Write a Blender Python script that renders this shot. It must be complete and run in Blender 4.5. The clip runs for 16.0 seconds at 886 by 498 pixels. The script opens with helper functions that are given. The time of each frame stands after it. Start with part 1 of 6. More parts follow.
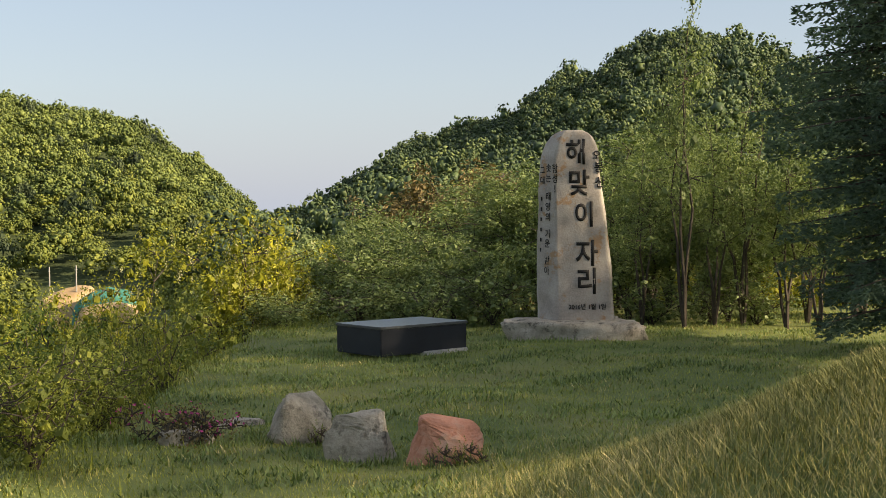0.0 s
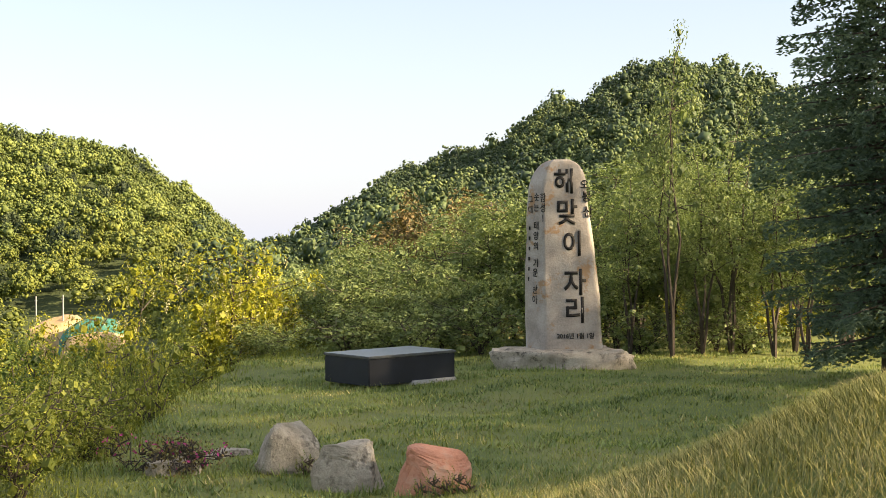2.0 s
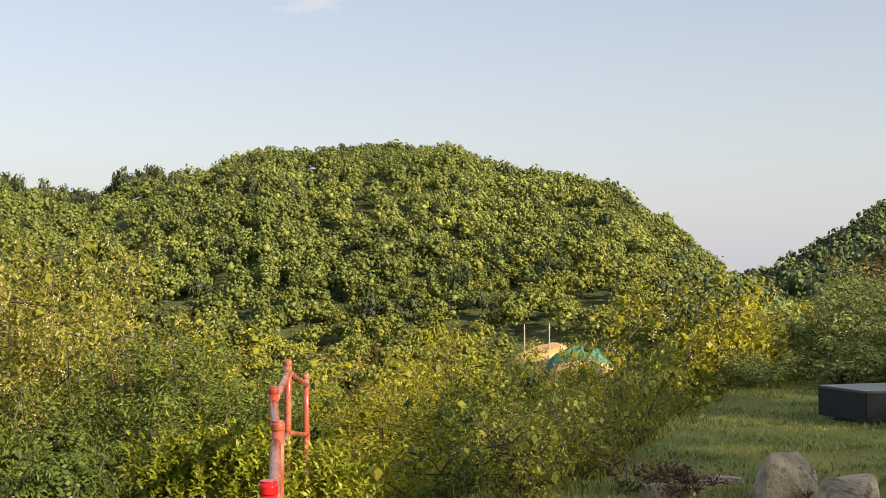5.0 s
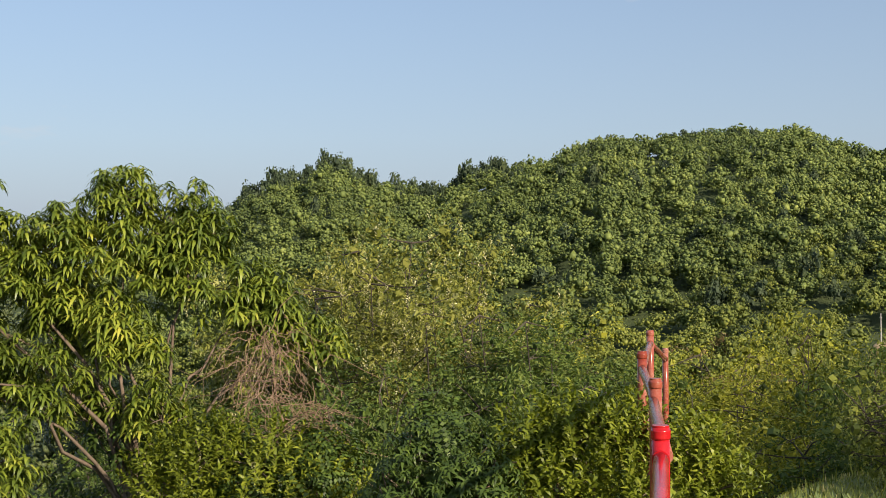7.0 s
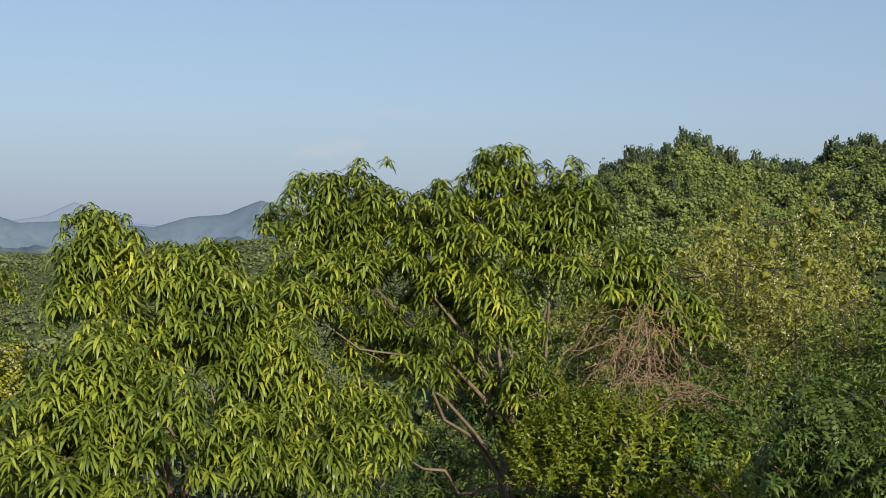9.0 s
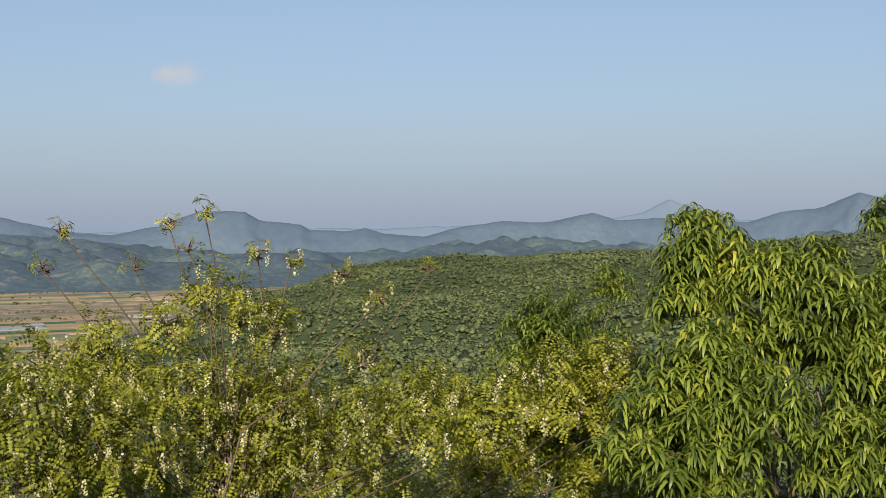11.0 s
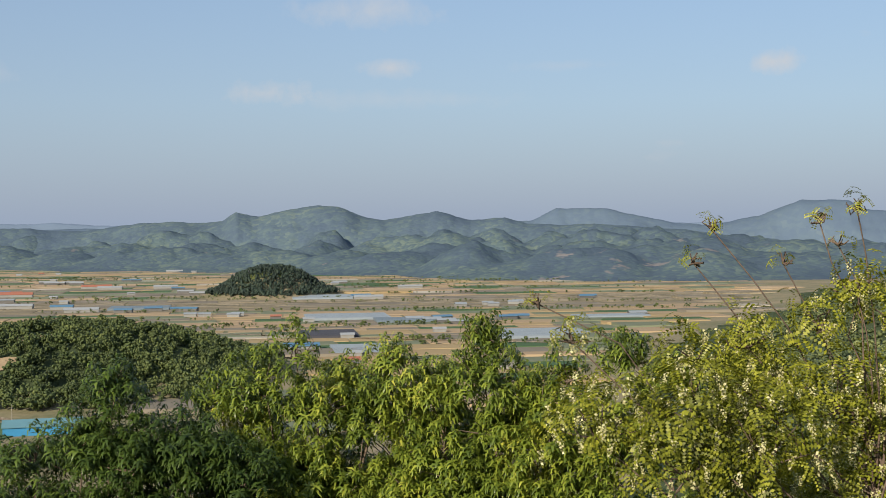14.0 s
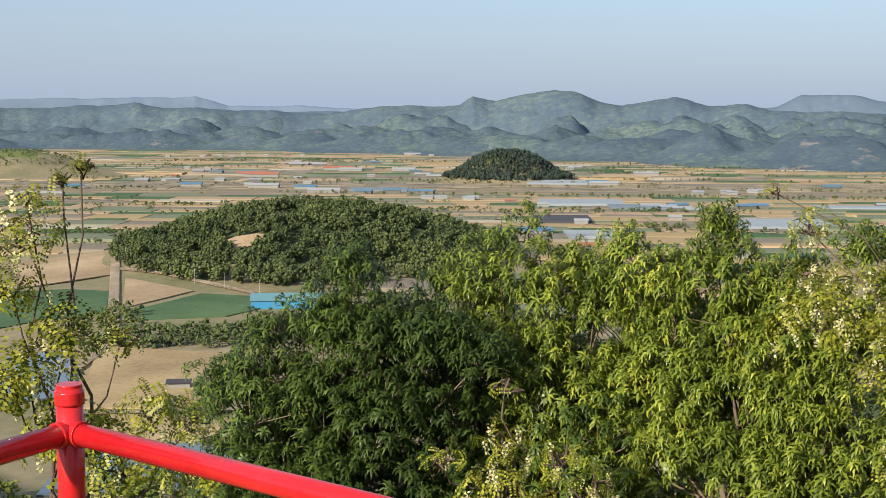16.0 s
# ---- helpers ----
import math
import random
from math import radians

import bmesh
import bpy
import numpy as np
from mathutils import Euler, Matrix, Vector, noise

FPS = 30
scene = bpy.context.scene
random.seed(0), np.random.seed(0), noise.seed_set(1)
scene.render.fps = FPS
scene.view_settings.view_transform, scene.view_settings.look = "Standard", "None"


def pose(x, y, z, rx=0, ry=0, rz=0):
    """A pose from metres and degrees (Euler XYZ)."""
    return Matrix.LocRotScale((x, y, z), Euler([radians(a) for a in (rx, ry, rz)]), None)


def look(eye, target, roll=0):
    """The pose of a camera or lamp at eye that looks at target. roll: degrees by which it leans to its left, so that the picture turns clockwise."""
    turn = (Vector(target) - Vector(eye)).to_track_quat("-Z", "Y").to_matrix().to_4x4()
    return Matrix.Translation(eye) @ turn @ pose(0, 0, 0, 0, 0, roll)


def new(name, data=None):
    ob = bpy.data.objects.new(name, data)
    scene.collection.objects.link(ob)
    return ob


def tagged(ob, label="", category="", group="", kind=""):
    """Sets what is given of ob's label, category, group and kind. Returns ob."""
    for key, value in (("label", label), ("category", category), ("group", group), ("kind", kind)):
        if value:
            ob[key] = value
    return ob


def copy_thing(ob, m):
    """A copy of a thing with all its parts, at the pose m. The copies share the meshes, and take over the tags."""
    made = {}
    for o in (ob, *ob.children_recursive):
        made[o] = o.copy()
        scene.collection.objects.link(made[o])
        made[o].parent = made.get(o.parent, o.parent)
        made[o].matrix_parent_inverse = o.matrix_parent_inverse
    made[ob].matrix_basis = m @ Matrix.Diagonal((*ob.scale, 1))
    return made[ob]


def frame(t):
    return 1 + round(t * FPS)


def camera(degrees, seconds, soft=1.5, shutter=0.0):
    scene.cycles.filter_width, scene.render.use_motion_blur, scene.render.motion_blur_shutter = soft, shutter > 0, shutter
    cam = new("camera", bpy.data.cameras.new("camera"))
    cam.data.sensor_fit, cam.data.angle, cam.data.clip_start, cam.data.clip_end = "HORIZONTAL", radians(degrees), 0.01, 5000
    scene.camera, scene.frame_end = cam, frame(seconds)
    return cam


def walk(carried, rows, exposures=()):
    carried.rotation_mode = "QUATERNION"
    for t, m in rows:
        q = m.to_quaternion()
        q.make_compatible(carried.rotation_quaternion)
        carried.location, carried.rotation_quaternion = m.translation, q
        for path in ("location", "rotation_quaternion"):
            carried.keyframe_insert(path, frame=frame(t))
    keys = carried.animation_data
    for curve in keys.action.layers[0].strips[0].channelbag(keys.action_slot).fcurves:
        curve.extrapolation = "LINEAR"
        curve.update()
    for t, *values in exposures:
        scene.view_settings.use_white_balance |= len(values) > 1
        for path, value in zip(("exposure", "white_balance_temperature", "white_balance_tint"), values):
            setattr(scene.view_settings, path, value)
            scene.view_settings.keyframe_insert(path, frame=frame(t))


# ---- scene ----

# ------------------------------------------------------------- camera
cam = camera(38.0, 16.0, soft=0.6)
# seconds, x, y, z, pitch, yaw (to the left), roll
PATH = [
    (0.0, 0.016, 0.384, 1.730, -1.58, -0.00, -0.48),
    (0.5, 0.027, 0.377, 1.734, -1.37, -1.41, -0.24),
    (1.0, 0.032, 0.370, 1.734, -1.10, -1.22, -0.36),
    (1.5, 0.033, 0.374, 1.736, -0.56, -1.29, -0.73),
    (2.0, 0.015, 0.381, 1.732, -0.29, -0.54, -0.49),
    (2.5, 0.003, 0.381, 1.731, -0.10, 1.96, -0.47),
    (3.0, -0.023, 0.366, 1.724, 0.27, 6.26, -0.29),
    (3.5, -0.029, 0.369, 1.731, 0.60, 10.44, -0.03),
    (4.0, -0.047, 0.349, 1.724, 0.80, 13.48, 0.37),
    (4.2, -0.049, 0.341, 1.733, 0.90, 14.98, 0.34),
    (6.3, -0.186, 0.266, 1.553, 1.11, 29.78, -0.45),
    (6.5, -0.194, 0.265, 1.552, 1.00, 31.45, -0.45),
    (7.0, -0.216, 0.259, 1.551, 0.77, 35.73, -0.33),
    (7.5, -0.253, 0.261, 1.551, 0.55, 38.77, -0.33),
    (8.0, -0.294, 0.240, 1.547, 0.43, 41.89, 0.25),
    (8.5, -0.301, 0.197, 1.552, 0.16, 46.18, 0.62),
    (9.0, -0.314, 0.173, 1.549, -0.21, 51.48, 0.47),
    (9.5, -0.318, 0.164, 1.546, -0.55, 58.08, 0.06),
    (10.0, -0.324, 0.165, 1.550, -0.64, 64.89, -0.01),
    (10.2, -0.327, 0.162, 1.551, -0.62, 67.88, -0.04),
    (12.3, -0.353, 0.041, 1.600, 0.04, 88.77, -0.52),
    (12.5, -0.347, 0.024, 1.600, 0.12, 90.49, -0.43),
    (13.0, -0.341, -0.052, 1.600, -0.01, 93.57, -0.00),
    (13.5, -0.324, -0.125, 1.605, -0.41, 97.77, -0.23),
    (14.0, -0.348, -0.143, 1.597, -0.74, 103.72, -0.49),
    (14.5, -0.339, -0.106, 1.598, -2.38, 109.74, 0.10),
    (15.0, -0.348, -0.059, 1.606, -4.09, 112.14, 0.22),
    (15.5, -0.340, -0.080, 1.606, -4.65, 112.02, 0.30),
    (16.0, -0.322, -0.128, 1.598, -5.81, 114.15, 0.16),
]
walk(cam, [(t, pose(x, y, z, 90 + p, 0, w) @ pose(0, 0, 0, 0, 0, r)) for t, x, y, z, p, w, r in PATH],
     exposures=[(0.0, 1.09, 7500, 12), (1.1, 1.12, 7500, 12), (1.5, 1.55, 7900, 13), (2.0, 1.71, 8000, 14), (3.0, 1.6, 8400, 16), (3.6, 1.58, 8500, 17), (4.2, 1.42, 8500, 17), (6.3, 0.82, 6900, 12),
                (9.0, 0.5, 6250, 10), (12.3, 0.42, 6300, 11), (14.0, 0.48, 6250, 9), (16.0, 0.82, 6250, 9)])

# ------------------------------------------------------------- node helpers


def material(name, rough=0.8, metal=0.0, spec=0.3):
    m = bpy.data.materials.new(name)
    m.use_nodes = True
    b = m.node_tree.nodes["Principled BSDF"]
    b.inputs["Roughness"].default_value, b.inputs["Metallic"].default_value = rough, metal
    b.inputs["Specular IOR Level"].default_value = spec
    return m, m.node_tree.nodes, m.node_tree.links, b


def ramp(nodes, stops):
    r = nodes.new("ShaderNodeValToRGB")
    while len(r.color_ramp.elements) < len(stops):
        r.color_ramp.elements.new(0.5)
    for e, (p, c) in zip(r.color_ramp.elements, stops):
        e.position, e.color = p, (*c, 1)
    return r


def noise_node(nodes, links, scale, detail=4.0, rough=0.55, coords=None):
    n = nodes.new("ShaderNodeTexNoise")
    n.inputs["Scale"].default_value, n.inputs["Detail"].default_value, n.inputs["Roughness"].default_value = scale, detail, rough
    if coords is None:
        coords = nodes.new("ShaderNodeTexCoord").outputs["Object"]
    links.new(coords, n.inputs["Vector"])
    return n


def mixed(nodes, links, a, b, fac, mode="MIX"):
    m = nodes.new("ShaderNodeMix")
    m.data_type, m.blend_type = "RGBA", mode
    for sock, v in ((m.inputs[0], fac), (m.inputs[6], a), (m.inputs[7], b)):
        if hasattr(v, "links"):
            links.new(v, sock)
        elif isinstance(v, (int, float)):
            sock.default_value = v
        else:
            sock.default_value = (*v, 1)
    return m.outputs[2]


# ------------------------------------------------------------- light
SUN_AZ, SUN_EL = -105.0, 24.0      # degrees to the left of +y, degrees above the horizon


def way(az, el=0.0):
    a, e = radians(az), radians(el)
    return Vector((-math.sin(a) * math.cos(e), math.cos(a) * math.cos(e), math.sin(e)))


world = bpy.data.worlds.new("sky")
scene.world = world
world.use_nodes = True
wn = world.node_tree.nodes
sky = wn.new("ShaderNodeTexSky")
sky.sky_type, sky.sun_disc = "NISHITA", False
sky.sun_elevation, sky.sun_rotation = radians(SUN_EL), radians(-SUN_AZ)
sky.air_density, sky.dust_density, sky.ozone_density, sky.altitude = 1.0, 0.6, 2.2, 120
wn["Background"].inputs["Strength"].default_value = 0.09
# pale haze low in the sky, all round; more overhead, added to lift the shade
wl = world.node_tree.links
sep = wn.new("ShaderNodeSeparateXYZ")
wl.new(wn.new("ShaderNodeTexCoord").outputs["Generated"], sep.inputs[0])
low = ramp(wn, [(0.0, (1, 1, 1)), (0.10, (0.62, 0.62, 0.62)), (0.28, (0.3, 0.3, 0.3)), (0.5, (0.7, 0.7, 0.7)), (1.0, (0.85, 0.85, 0.85))])
wl.new(sep.outputs["Z"], low.inputs[0])
hazy = mixed(wn, wl, sky.outputs[0], (2.6, 3.05, 3.92), low.outputs[0])
# thin scattered fair-weather cloud
flat = wn.new("ShaderNodeMapping")
flat.inputs["Scale"].default_value = (1.0, 1.0, 3.2)
wl.new(wn["Texture Coordinate"].outputs["Generated"], flat.inputs[0])
puff = noise_node(wn, wl, 6.0, 5.0, 0.55, flat.outputs[0])
thin = ramp(wn, [(0.66, (0, 0, 0)), (0.78, (0.6, 0.6, 0.6))])
wl.new(puff.outputs["Fac"], thin.inputs[0])
sky_col = mixed(wn, wl, hazy, (4.6, 4.6, 4.7), thin.outputs[0])
ragged = noise_node(wn, wl, 26.0, 5.0, 0.65, wn["Texture Coordinate"].outputs["Generated"])
for c_az, c_el, c_wide, c_tall, c_dense in ((107.0, 9.7, 0.075, 0.016, 0.35), (106.0, 7.3, 0.03, 0.01, 0.45), (111.6, 6.2, 0.04, 0.014, 0.55), (89.1, 7.2, 0.032, 0.012, 0.6),
                                            (124.0, 6.9, 0.05, 0.012, 0.25), (105.6, 5.9, 0.10, 0.01, 0.18), (98.0, 7.3, 0.06, 0.006, 0.15)):
    d = way(c_az, c_el)
    turn_to = wn.new("ShaderNodeMapping")
    turn_to.vector_type = "TEXTURE"
    turn_to.inputs["Location"].default_value = d
    turn_to.inputs["Rotation"].default_value = (0, 0, radians(c_az))
    turn_to.inputs["Scale"].default_value = (c_wide, 1.0, c_tall)
    wl.new(wn["Texture Coordinate"].outputs["Generated"], turn_to.inputs[0])
    reach = wn.new("ShaderNodeVectorMath")
    reach.operation = "LENGTH"
    wl.new(turn_to.outputs[0], reach.inputs[0])
    edge = wn.new("ShaderNodeMath")
    edge.operation = "MULTIPLY_ADD"
    wl.new(ragged.outputs["Fac"], edge.inputs[0])
    edge.inputs[1].default_value = 2.2
    wl.new(reach.outputs["Value"], edge.inputs[2])
    c_dense = min(1.0, c_dense * 1.5)
    shape = ramp(wn, [(0.0, (c_dense, c_dense, c_dense)), (0.75, (0, 0, 0))])
    low_ = wn.new("ShaderNodeMath")
    low_.operation = "MULTIPLY_ADD"
    wl.new(edge.outputs[0], low_.inputs[0])
    low_.inputs[1].default_value, low_.inputs[2].default_value = 0.8, -0.8
    wl.new(low_.outputs[0], shape.inputs[0])
    sky_col = mixed(wn, wl, sky_col, (5.0, 4.9, 4.9), shape.outputs[0])
wl.new(sky_col, wn["Background"].inputs["Color"])
sun_data = bpy.data.lights.new("sun", "SUN")
sun_data.energy, sun_data.angle, sun_data.color = 4.7, radians(1.2), (1.0, 0.86, 0.66)
sun = new("sun", sun_data)
sun.matrix_world = look(way(SUN_AZ, SUN_EL) * 100, (0, 0, 0))

# ------------------------------------------------------------- materials


def surface(name, stops, scale, fine, rough=0.85, bump=0.3, spec=0.25, metal=0.0, dist=0.02, stain=None):
    """A weathered surface: large patches, fine grain and relief."""
    m, n, l, b = material(name, rough, metal, spec)
    big = noise_node(n, l, scale)
    small = noise_node(n, l, fine, 6.0, 0.65)
    r = ramp(n, stops)
    add = n.new("ShaderNodeMath")
    add.operation = "MULTIPLY_ADD"
    l.new(small.outputs["Fac"], add.inputs[0])
    add.inputs[1].default_value = 0.6
    l.new(big.outputs["Fac"], add.inputs[2])
    sub = n.new("ShaderNodeMath")
    sub.operation = "SUBTRACT"
    l.new(add.outputs[0], sub.inputs[0])
    sub.inputs[1].default_value = 0.3
    l.new(sub.outputs[0], r.inputs[0])
    col = r.outputs[0]
    if stain:
        sn = noise_node(n, l, stain[1], 5.0, 0.7)
        sr = ramp(n, [(stain[2] if len(stain) > 2 else 0.52, (0, 0, 0)), (stain[2] + 0.05 if len(stain) > 2 else 0.66, (1, 1, 1))])
        l.new(sn.outputs["Fac"], sr.inputs[0])
        col = mixed(n, l, col, stain[0], sr.outputs[0])
    l.new(col, b.inputs["Base Color"])
    bm_ = n.new("ShaderNodeBump")
    bm_.inputs["Strength"].default_value, bm_.inputs["Distance"].default_value = bump, dist
    l.new(small.outputs["Fac"], bm_.inputs["Height"])
    l.new(bm_.outputs[0], b.inputs["Normal"])
    return m


def foliage(name, stops, patch=0.12, rough=0.55, spec=0.3, glow=0.35, mottle=0.0):
    """Leaves: each its own tone, drifts of tone from plant to plant, some light passing through."""
    stops = [(p, tuple(c * (0.5 + 0.62 * p) for c in col)) for p, col in stops]
    m, n, l, b = material(name, rough, 0.0, spec)
    geo = n.new("ShaderNodeNewGeometry")
    big = noise_node(n, l, patch, 2.0, 0.5)
    mx = n.new("ShaderNodeMath")
    mx.operation = "MULTIPLY_ADD"
    l.new(geo.outputs["Random Per Island"], mx.inputs[0])
    mx.inputs[1].default_value = 0.62
    s2 = n.new("ShaderNodeMath")
    s2.operation = "MULTIPLY_ADD"
    l.new(big.outputs["Fac"], s2.inputs[0])
    s2.inputs[1].default_value, s2.inputs[2].default_value = 1.3, -0.46
    l.new(s2.outputs[0], mx.inputs[2])
    if mottle:
        fine = noise_node(n, l, mottle, 3.0, 0.6)
        s3 = n.new("ShaderNodeMath")
        s3.operation = "MULTIPLY_ADD"
        l.new(fine.outputs["Fac"], s3.inputs[0])
        s3.inputs[1].default_value = 0.7
        l.new(s2.outputs[0], s3.inputs[2])
        s4 = n.new("ShaderNodeMath")
        s4.operation = "SUBTRACT"
        l.new(s3.outputs[0], s4.inputs[0])
        s4.inputs[1].default_value = 0.32
        l.new(s4.outputs[0], mx.inputs[2])
        mx.inputs[1].default_value = 0.5
    r = ramp(n, stops)
    l.new(mx.outputs[0], r.inputs[0])
    l.new(r.outputs[0], b.inputs["Base Color"])
    t = n.new("ShaderNodeBsdfTranslucent")
    l.new(mixed(n, l, r.outputs[0], (0.95, 1.0, 0.5), 1.0, "MULTIPLY"), t.inputs[0])
    mix = n.new("ShaderNodeMixShader")
    mix.inputs[0].default_value = glow * 0.6
    l.new(b.outputs[0], mix.inputs[1])
    l.new(t.outputs[0], mix.inputs[2])
    l.new(mix.outputs[0], n["Material Output"].inputs[0])
    return m


OAK = foliage("oak_leaves", [(0.0, (0.083, 0.124, 0.037)), (0.35, (0.141, 0.198, 0.053)), (0.7, (0.224, 0.279, 0.072)), (1.0, (0.318, 0.354, 0.091))], 0.02, glow=0.3, mottle=0.9)
# darker, bluer oak leaves: the ridge's shade and haze are in the colour
OAK_DARK_SHADED = foliage("dark_shaded_leaves", [(0.0, (0.052, 0.094, 0.055)), (0.5, (0.098, 0.154, 0.066)), (1.0, (0.196, 0.242, 0.077))], 0.05, glow=0.3, mottle=1.1)
WOODLAND = foliage("valley_leaves", [(0.0, (0.103, 0.148, 0.037)), (0.5, (0.207, 0.253, 0.052)), (1.0, (0.349, 0.364, 0.074))], 0.04, glow=0.4, mottle=2.0)
PINE_WOOD = foliage("pine_wood_needles", [(0.0, (0.037, 0.065, 0.034)), (0.6, (0.069, 0.100, 0.045)), (1.0, (0.125, 0.150, 0.056))], 0.08, 0.7, glow=0.2, mottle=1.6)
SPRUCE = foliage("spruce_needles", [(0.0, (0.10, 0.16, 0.125)), (0.6, (0.15, 0.225, 0.16)), (1.0, (0.21, 0.28, 0.18))], 0.5, 0.7, 0.15, glow=0.5)
# leaves lightened and cooled to carry the soft skylight of open shade
SHADE_GREEN = foliage("shade_toned_leaves", [(0.0, (0.137, 0.200, 0.082)), (0.5, (0.233, 0.308, 0.114)), (1.0, (0.340, 0.394, 0.152))], 0.25, glow=0.55)
THICKET = foliage("thicket_leaves", [(0.0, (0.120, 0.168, 0.036)), (0.5, (0.222, 0.264, 0.046)), (1.0, (0.348, 0.354, 0.060))], 0.2, glow=0.5)
YELLOW = foliage("yellow_green_leaves", [(0.0, (0.193, 0.230, 0.024)), (0.5, (0.351, 0.363, 0.033)), (1.0, (0.508, 0.472, 0.054))], 0.3, glow=0.5)
RUST = foliage("rusty_leaves", [(0.0, (0.13, 0.12, 0.045)), (0.5, (0.21, 0.165, 0.065)), (1.0, (0.29, 0.2, 0.085))], 0.3)
# leaf colour darkened for the shade in the hollow and lawn edge
HOLLOW_SHADED = foliage("hollow_shaded_leaves", [(0.0, (0.06, 0.108, 0.022)), (0.5, (0.112, 0.172, 0.032)), (1.0, (0.195, 0.24, 0.046))], 0.2, glow=0.45)
CHESTNUT = foliage("chestnut_leaves", [(0.0, (0.083, 0.134, 0.021)), (0.4, (0.163, 0.228, 0.029)), (0.8, (0.274, 0.322, 0.040)), (1.0, (0.409, 0.397, 0.059))], 2.2, 0.42, 0.45, glow=0.42)
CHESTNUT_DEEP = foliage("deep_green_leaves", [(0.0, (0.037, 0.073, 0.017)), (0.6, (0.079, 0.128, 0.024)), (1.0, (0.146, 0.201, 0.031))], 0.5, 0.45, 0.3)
LOCUST = foliage("locust_leaves", [(0.0, (0.125, 0.146, 0.015)), (0.5, (0.271, 0.290, 0.026)), (1.0, (0.444, 0.432, 0.055))], 0.7, 0.45, glow=0.5)
BLOSSOM = foliage("cream_blossom", [(0.0, (0.447, 0.421, 0.175)), (0.5, (0.593, 0.559, 0.292)), (1.0, (0.688, 0.662, 0.402))], 1.0, 0.7, glow=0.3)
PALE_LOCUST = foliage("pale_locust_leaves", [(0.0, (0.12, 0.145, 0.022)), (0.5, (0.21, 0.228, 0.036)), (1.0, (0.33, 0.325, 0.075))], 0.5, 0.5, glow=0.45)
SHRUB = foliage("bright_shrub_leaves", [(0.0, (0.13, 0.17, 0.014)), (0.5, (0.21, 0.26, 0.02)), (1.0, (0.32, 0.34, 0.04))], 0.9, 0.45, glow=0.5)
GRASS = foliage("lawn_grass", [(0.0, (0.231, 0.300, 0.067)), (0.4, (0.326, 0.380, 0.081)), (0.75, (0.401, 0.410, 0.099)), (1.0, (0.510, 0.440, 0.140))], 1.5, 0.6, glow=0.4)
DRY_GRASS = foliage("dry_mound_grass", [(0.0, (0.191, 0.230, 0.072)), (0.4, (0.303, 0.310, 0.104)), (0.8, (0.472, 0.410, 0.171)), (1.0, (0.674, 0.540, 0.279))], 0.8, 0.6, glow=0.3)
PINK = foliage("azalea_petals", [(0.0, (0.35, 0.04, 0.16)), (1.0, (0.6, 0.09, 0.3))], 2.0)
BARK = surface("bark", [(0.2, (0.03, 0.025, 0.02)), (0.5, (0.065, 0.053, 0.042)), (0.8, (0.14, 0.118, 0.092))], 2.0, 30.0, 0.9, 0.6)
PALE_BARK = surface("pale_bark", [(0.2, (0.075, 0.055, 0.041)), (0.5, (0.150, 0.113, 0.084)), (0.8, (0.232, 0.182, 0.140))], 2.0, 30.0, 0.9, 0.6)
LOCUST_BARK = surface("locust_bark", [(0.2, (0.06, 0.042, 0.032)), (0.5, (0.115, 0.082, 0.062)), (0.8, (0.19, 0.145, 0.115))], 2.0, 30.0, 0.9, 0.6)
DEAD = surface("dead_twigs", [(0.2, (0.13, 0.08, 0.05)), (0.5, (0.22, 0.145, 0.10)), (0.8, (0.32, 0.23, 0.16))], 3.0, 40.0, 0.9, 0.3)
GROUND = surface("ground_turf", [(0.2, (0.092, 0.125, 0.036)), (0.5, (0.14, 0.168, 0.05)), (0.75, (0.185, 0.185, 0.068)), (1.0, (0.24, 0.205, 0.10))], 0.5, 9.0, 0.95, 0.4)
# ground between the trees, coloured like tree crowns in shadow
SHADED_FLOOR = surface("shaded_wood_floor", [(0.2, (0.035, 0.05, 0.024)), (0.5, (0.06, 0.08, 0.036)), (0.8, (0.095, 0.115, 0.05))], 0.03, 0.25, 0.95, 0.6, 0.1, dist=1.5)
FARSOIL = surface("far_soil", [(0.2, (0.10, 0.12, 0.055)), (0.5, (0.22, 0.19, 0.11)), (0.8, (0.33, 0.26, 0.17))], 0.012, 0.2, 0.95, 0.1)
GRANITE = surface("pale_granite", [(0.15, (0.19, 0.17, 0.148)), (0.45, (0.33, 0.295, 0.255)), (0.8, (0.47, 0.43, 0.38))], 2.6, 34.0, 0.8, 0.35, stain=((0.34, 0.22, 0.13), 1.9, 0.56))
ROCK = surface("field_rock", [(0.15, (0.19, 0.168, 0.132)), (0.5, (0.38, 0.335, 0.265)), (0.85, (0.53, 0.475, 0.385))], 5.0, 30.0, 0.85, 0.9, stain=((0.09, 0.078, 0.06), 6.0))
RED_ROCK = surface("red_rock", [(0.15, (0.30, 0.12, 0.07)), (0.5, (0.55, 0.25, 0.16)), (0.85, (0.68, 0.39, 0.27))], 3.0, 30.0, 0.8, 0.6, stain=((0.5, 0.33, 0.24), 4.0))
BLACK = surface("black_granite", [(0.2, (0.008, 0.010, 0.015)), (0.8, (0.02, 0.024, 0.034))], 3.0, 90.0, 0.5, 0.05, 0.3)
BLACK_TOP = surface("paler_dark_granite", [(0.2, (0.055, 0.06, 0.065)), (0.8, (0.11, 0.12, 0.125))], 3.0, 90.0, 0.3, 0.05, 0.5)
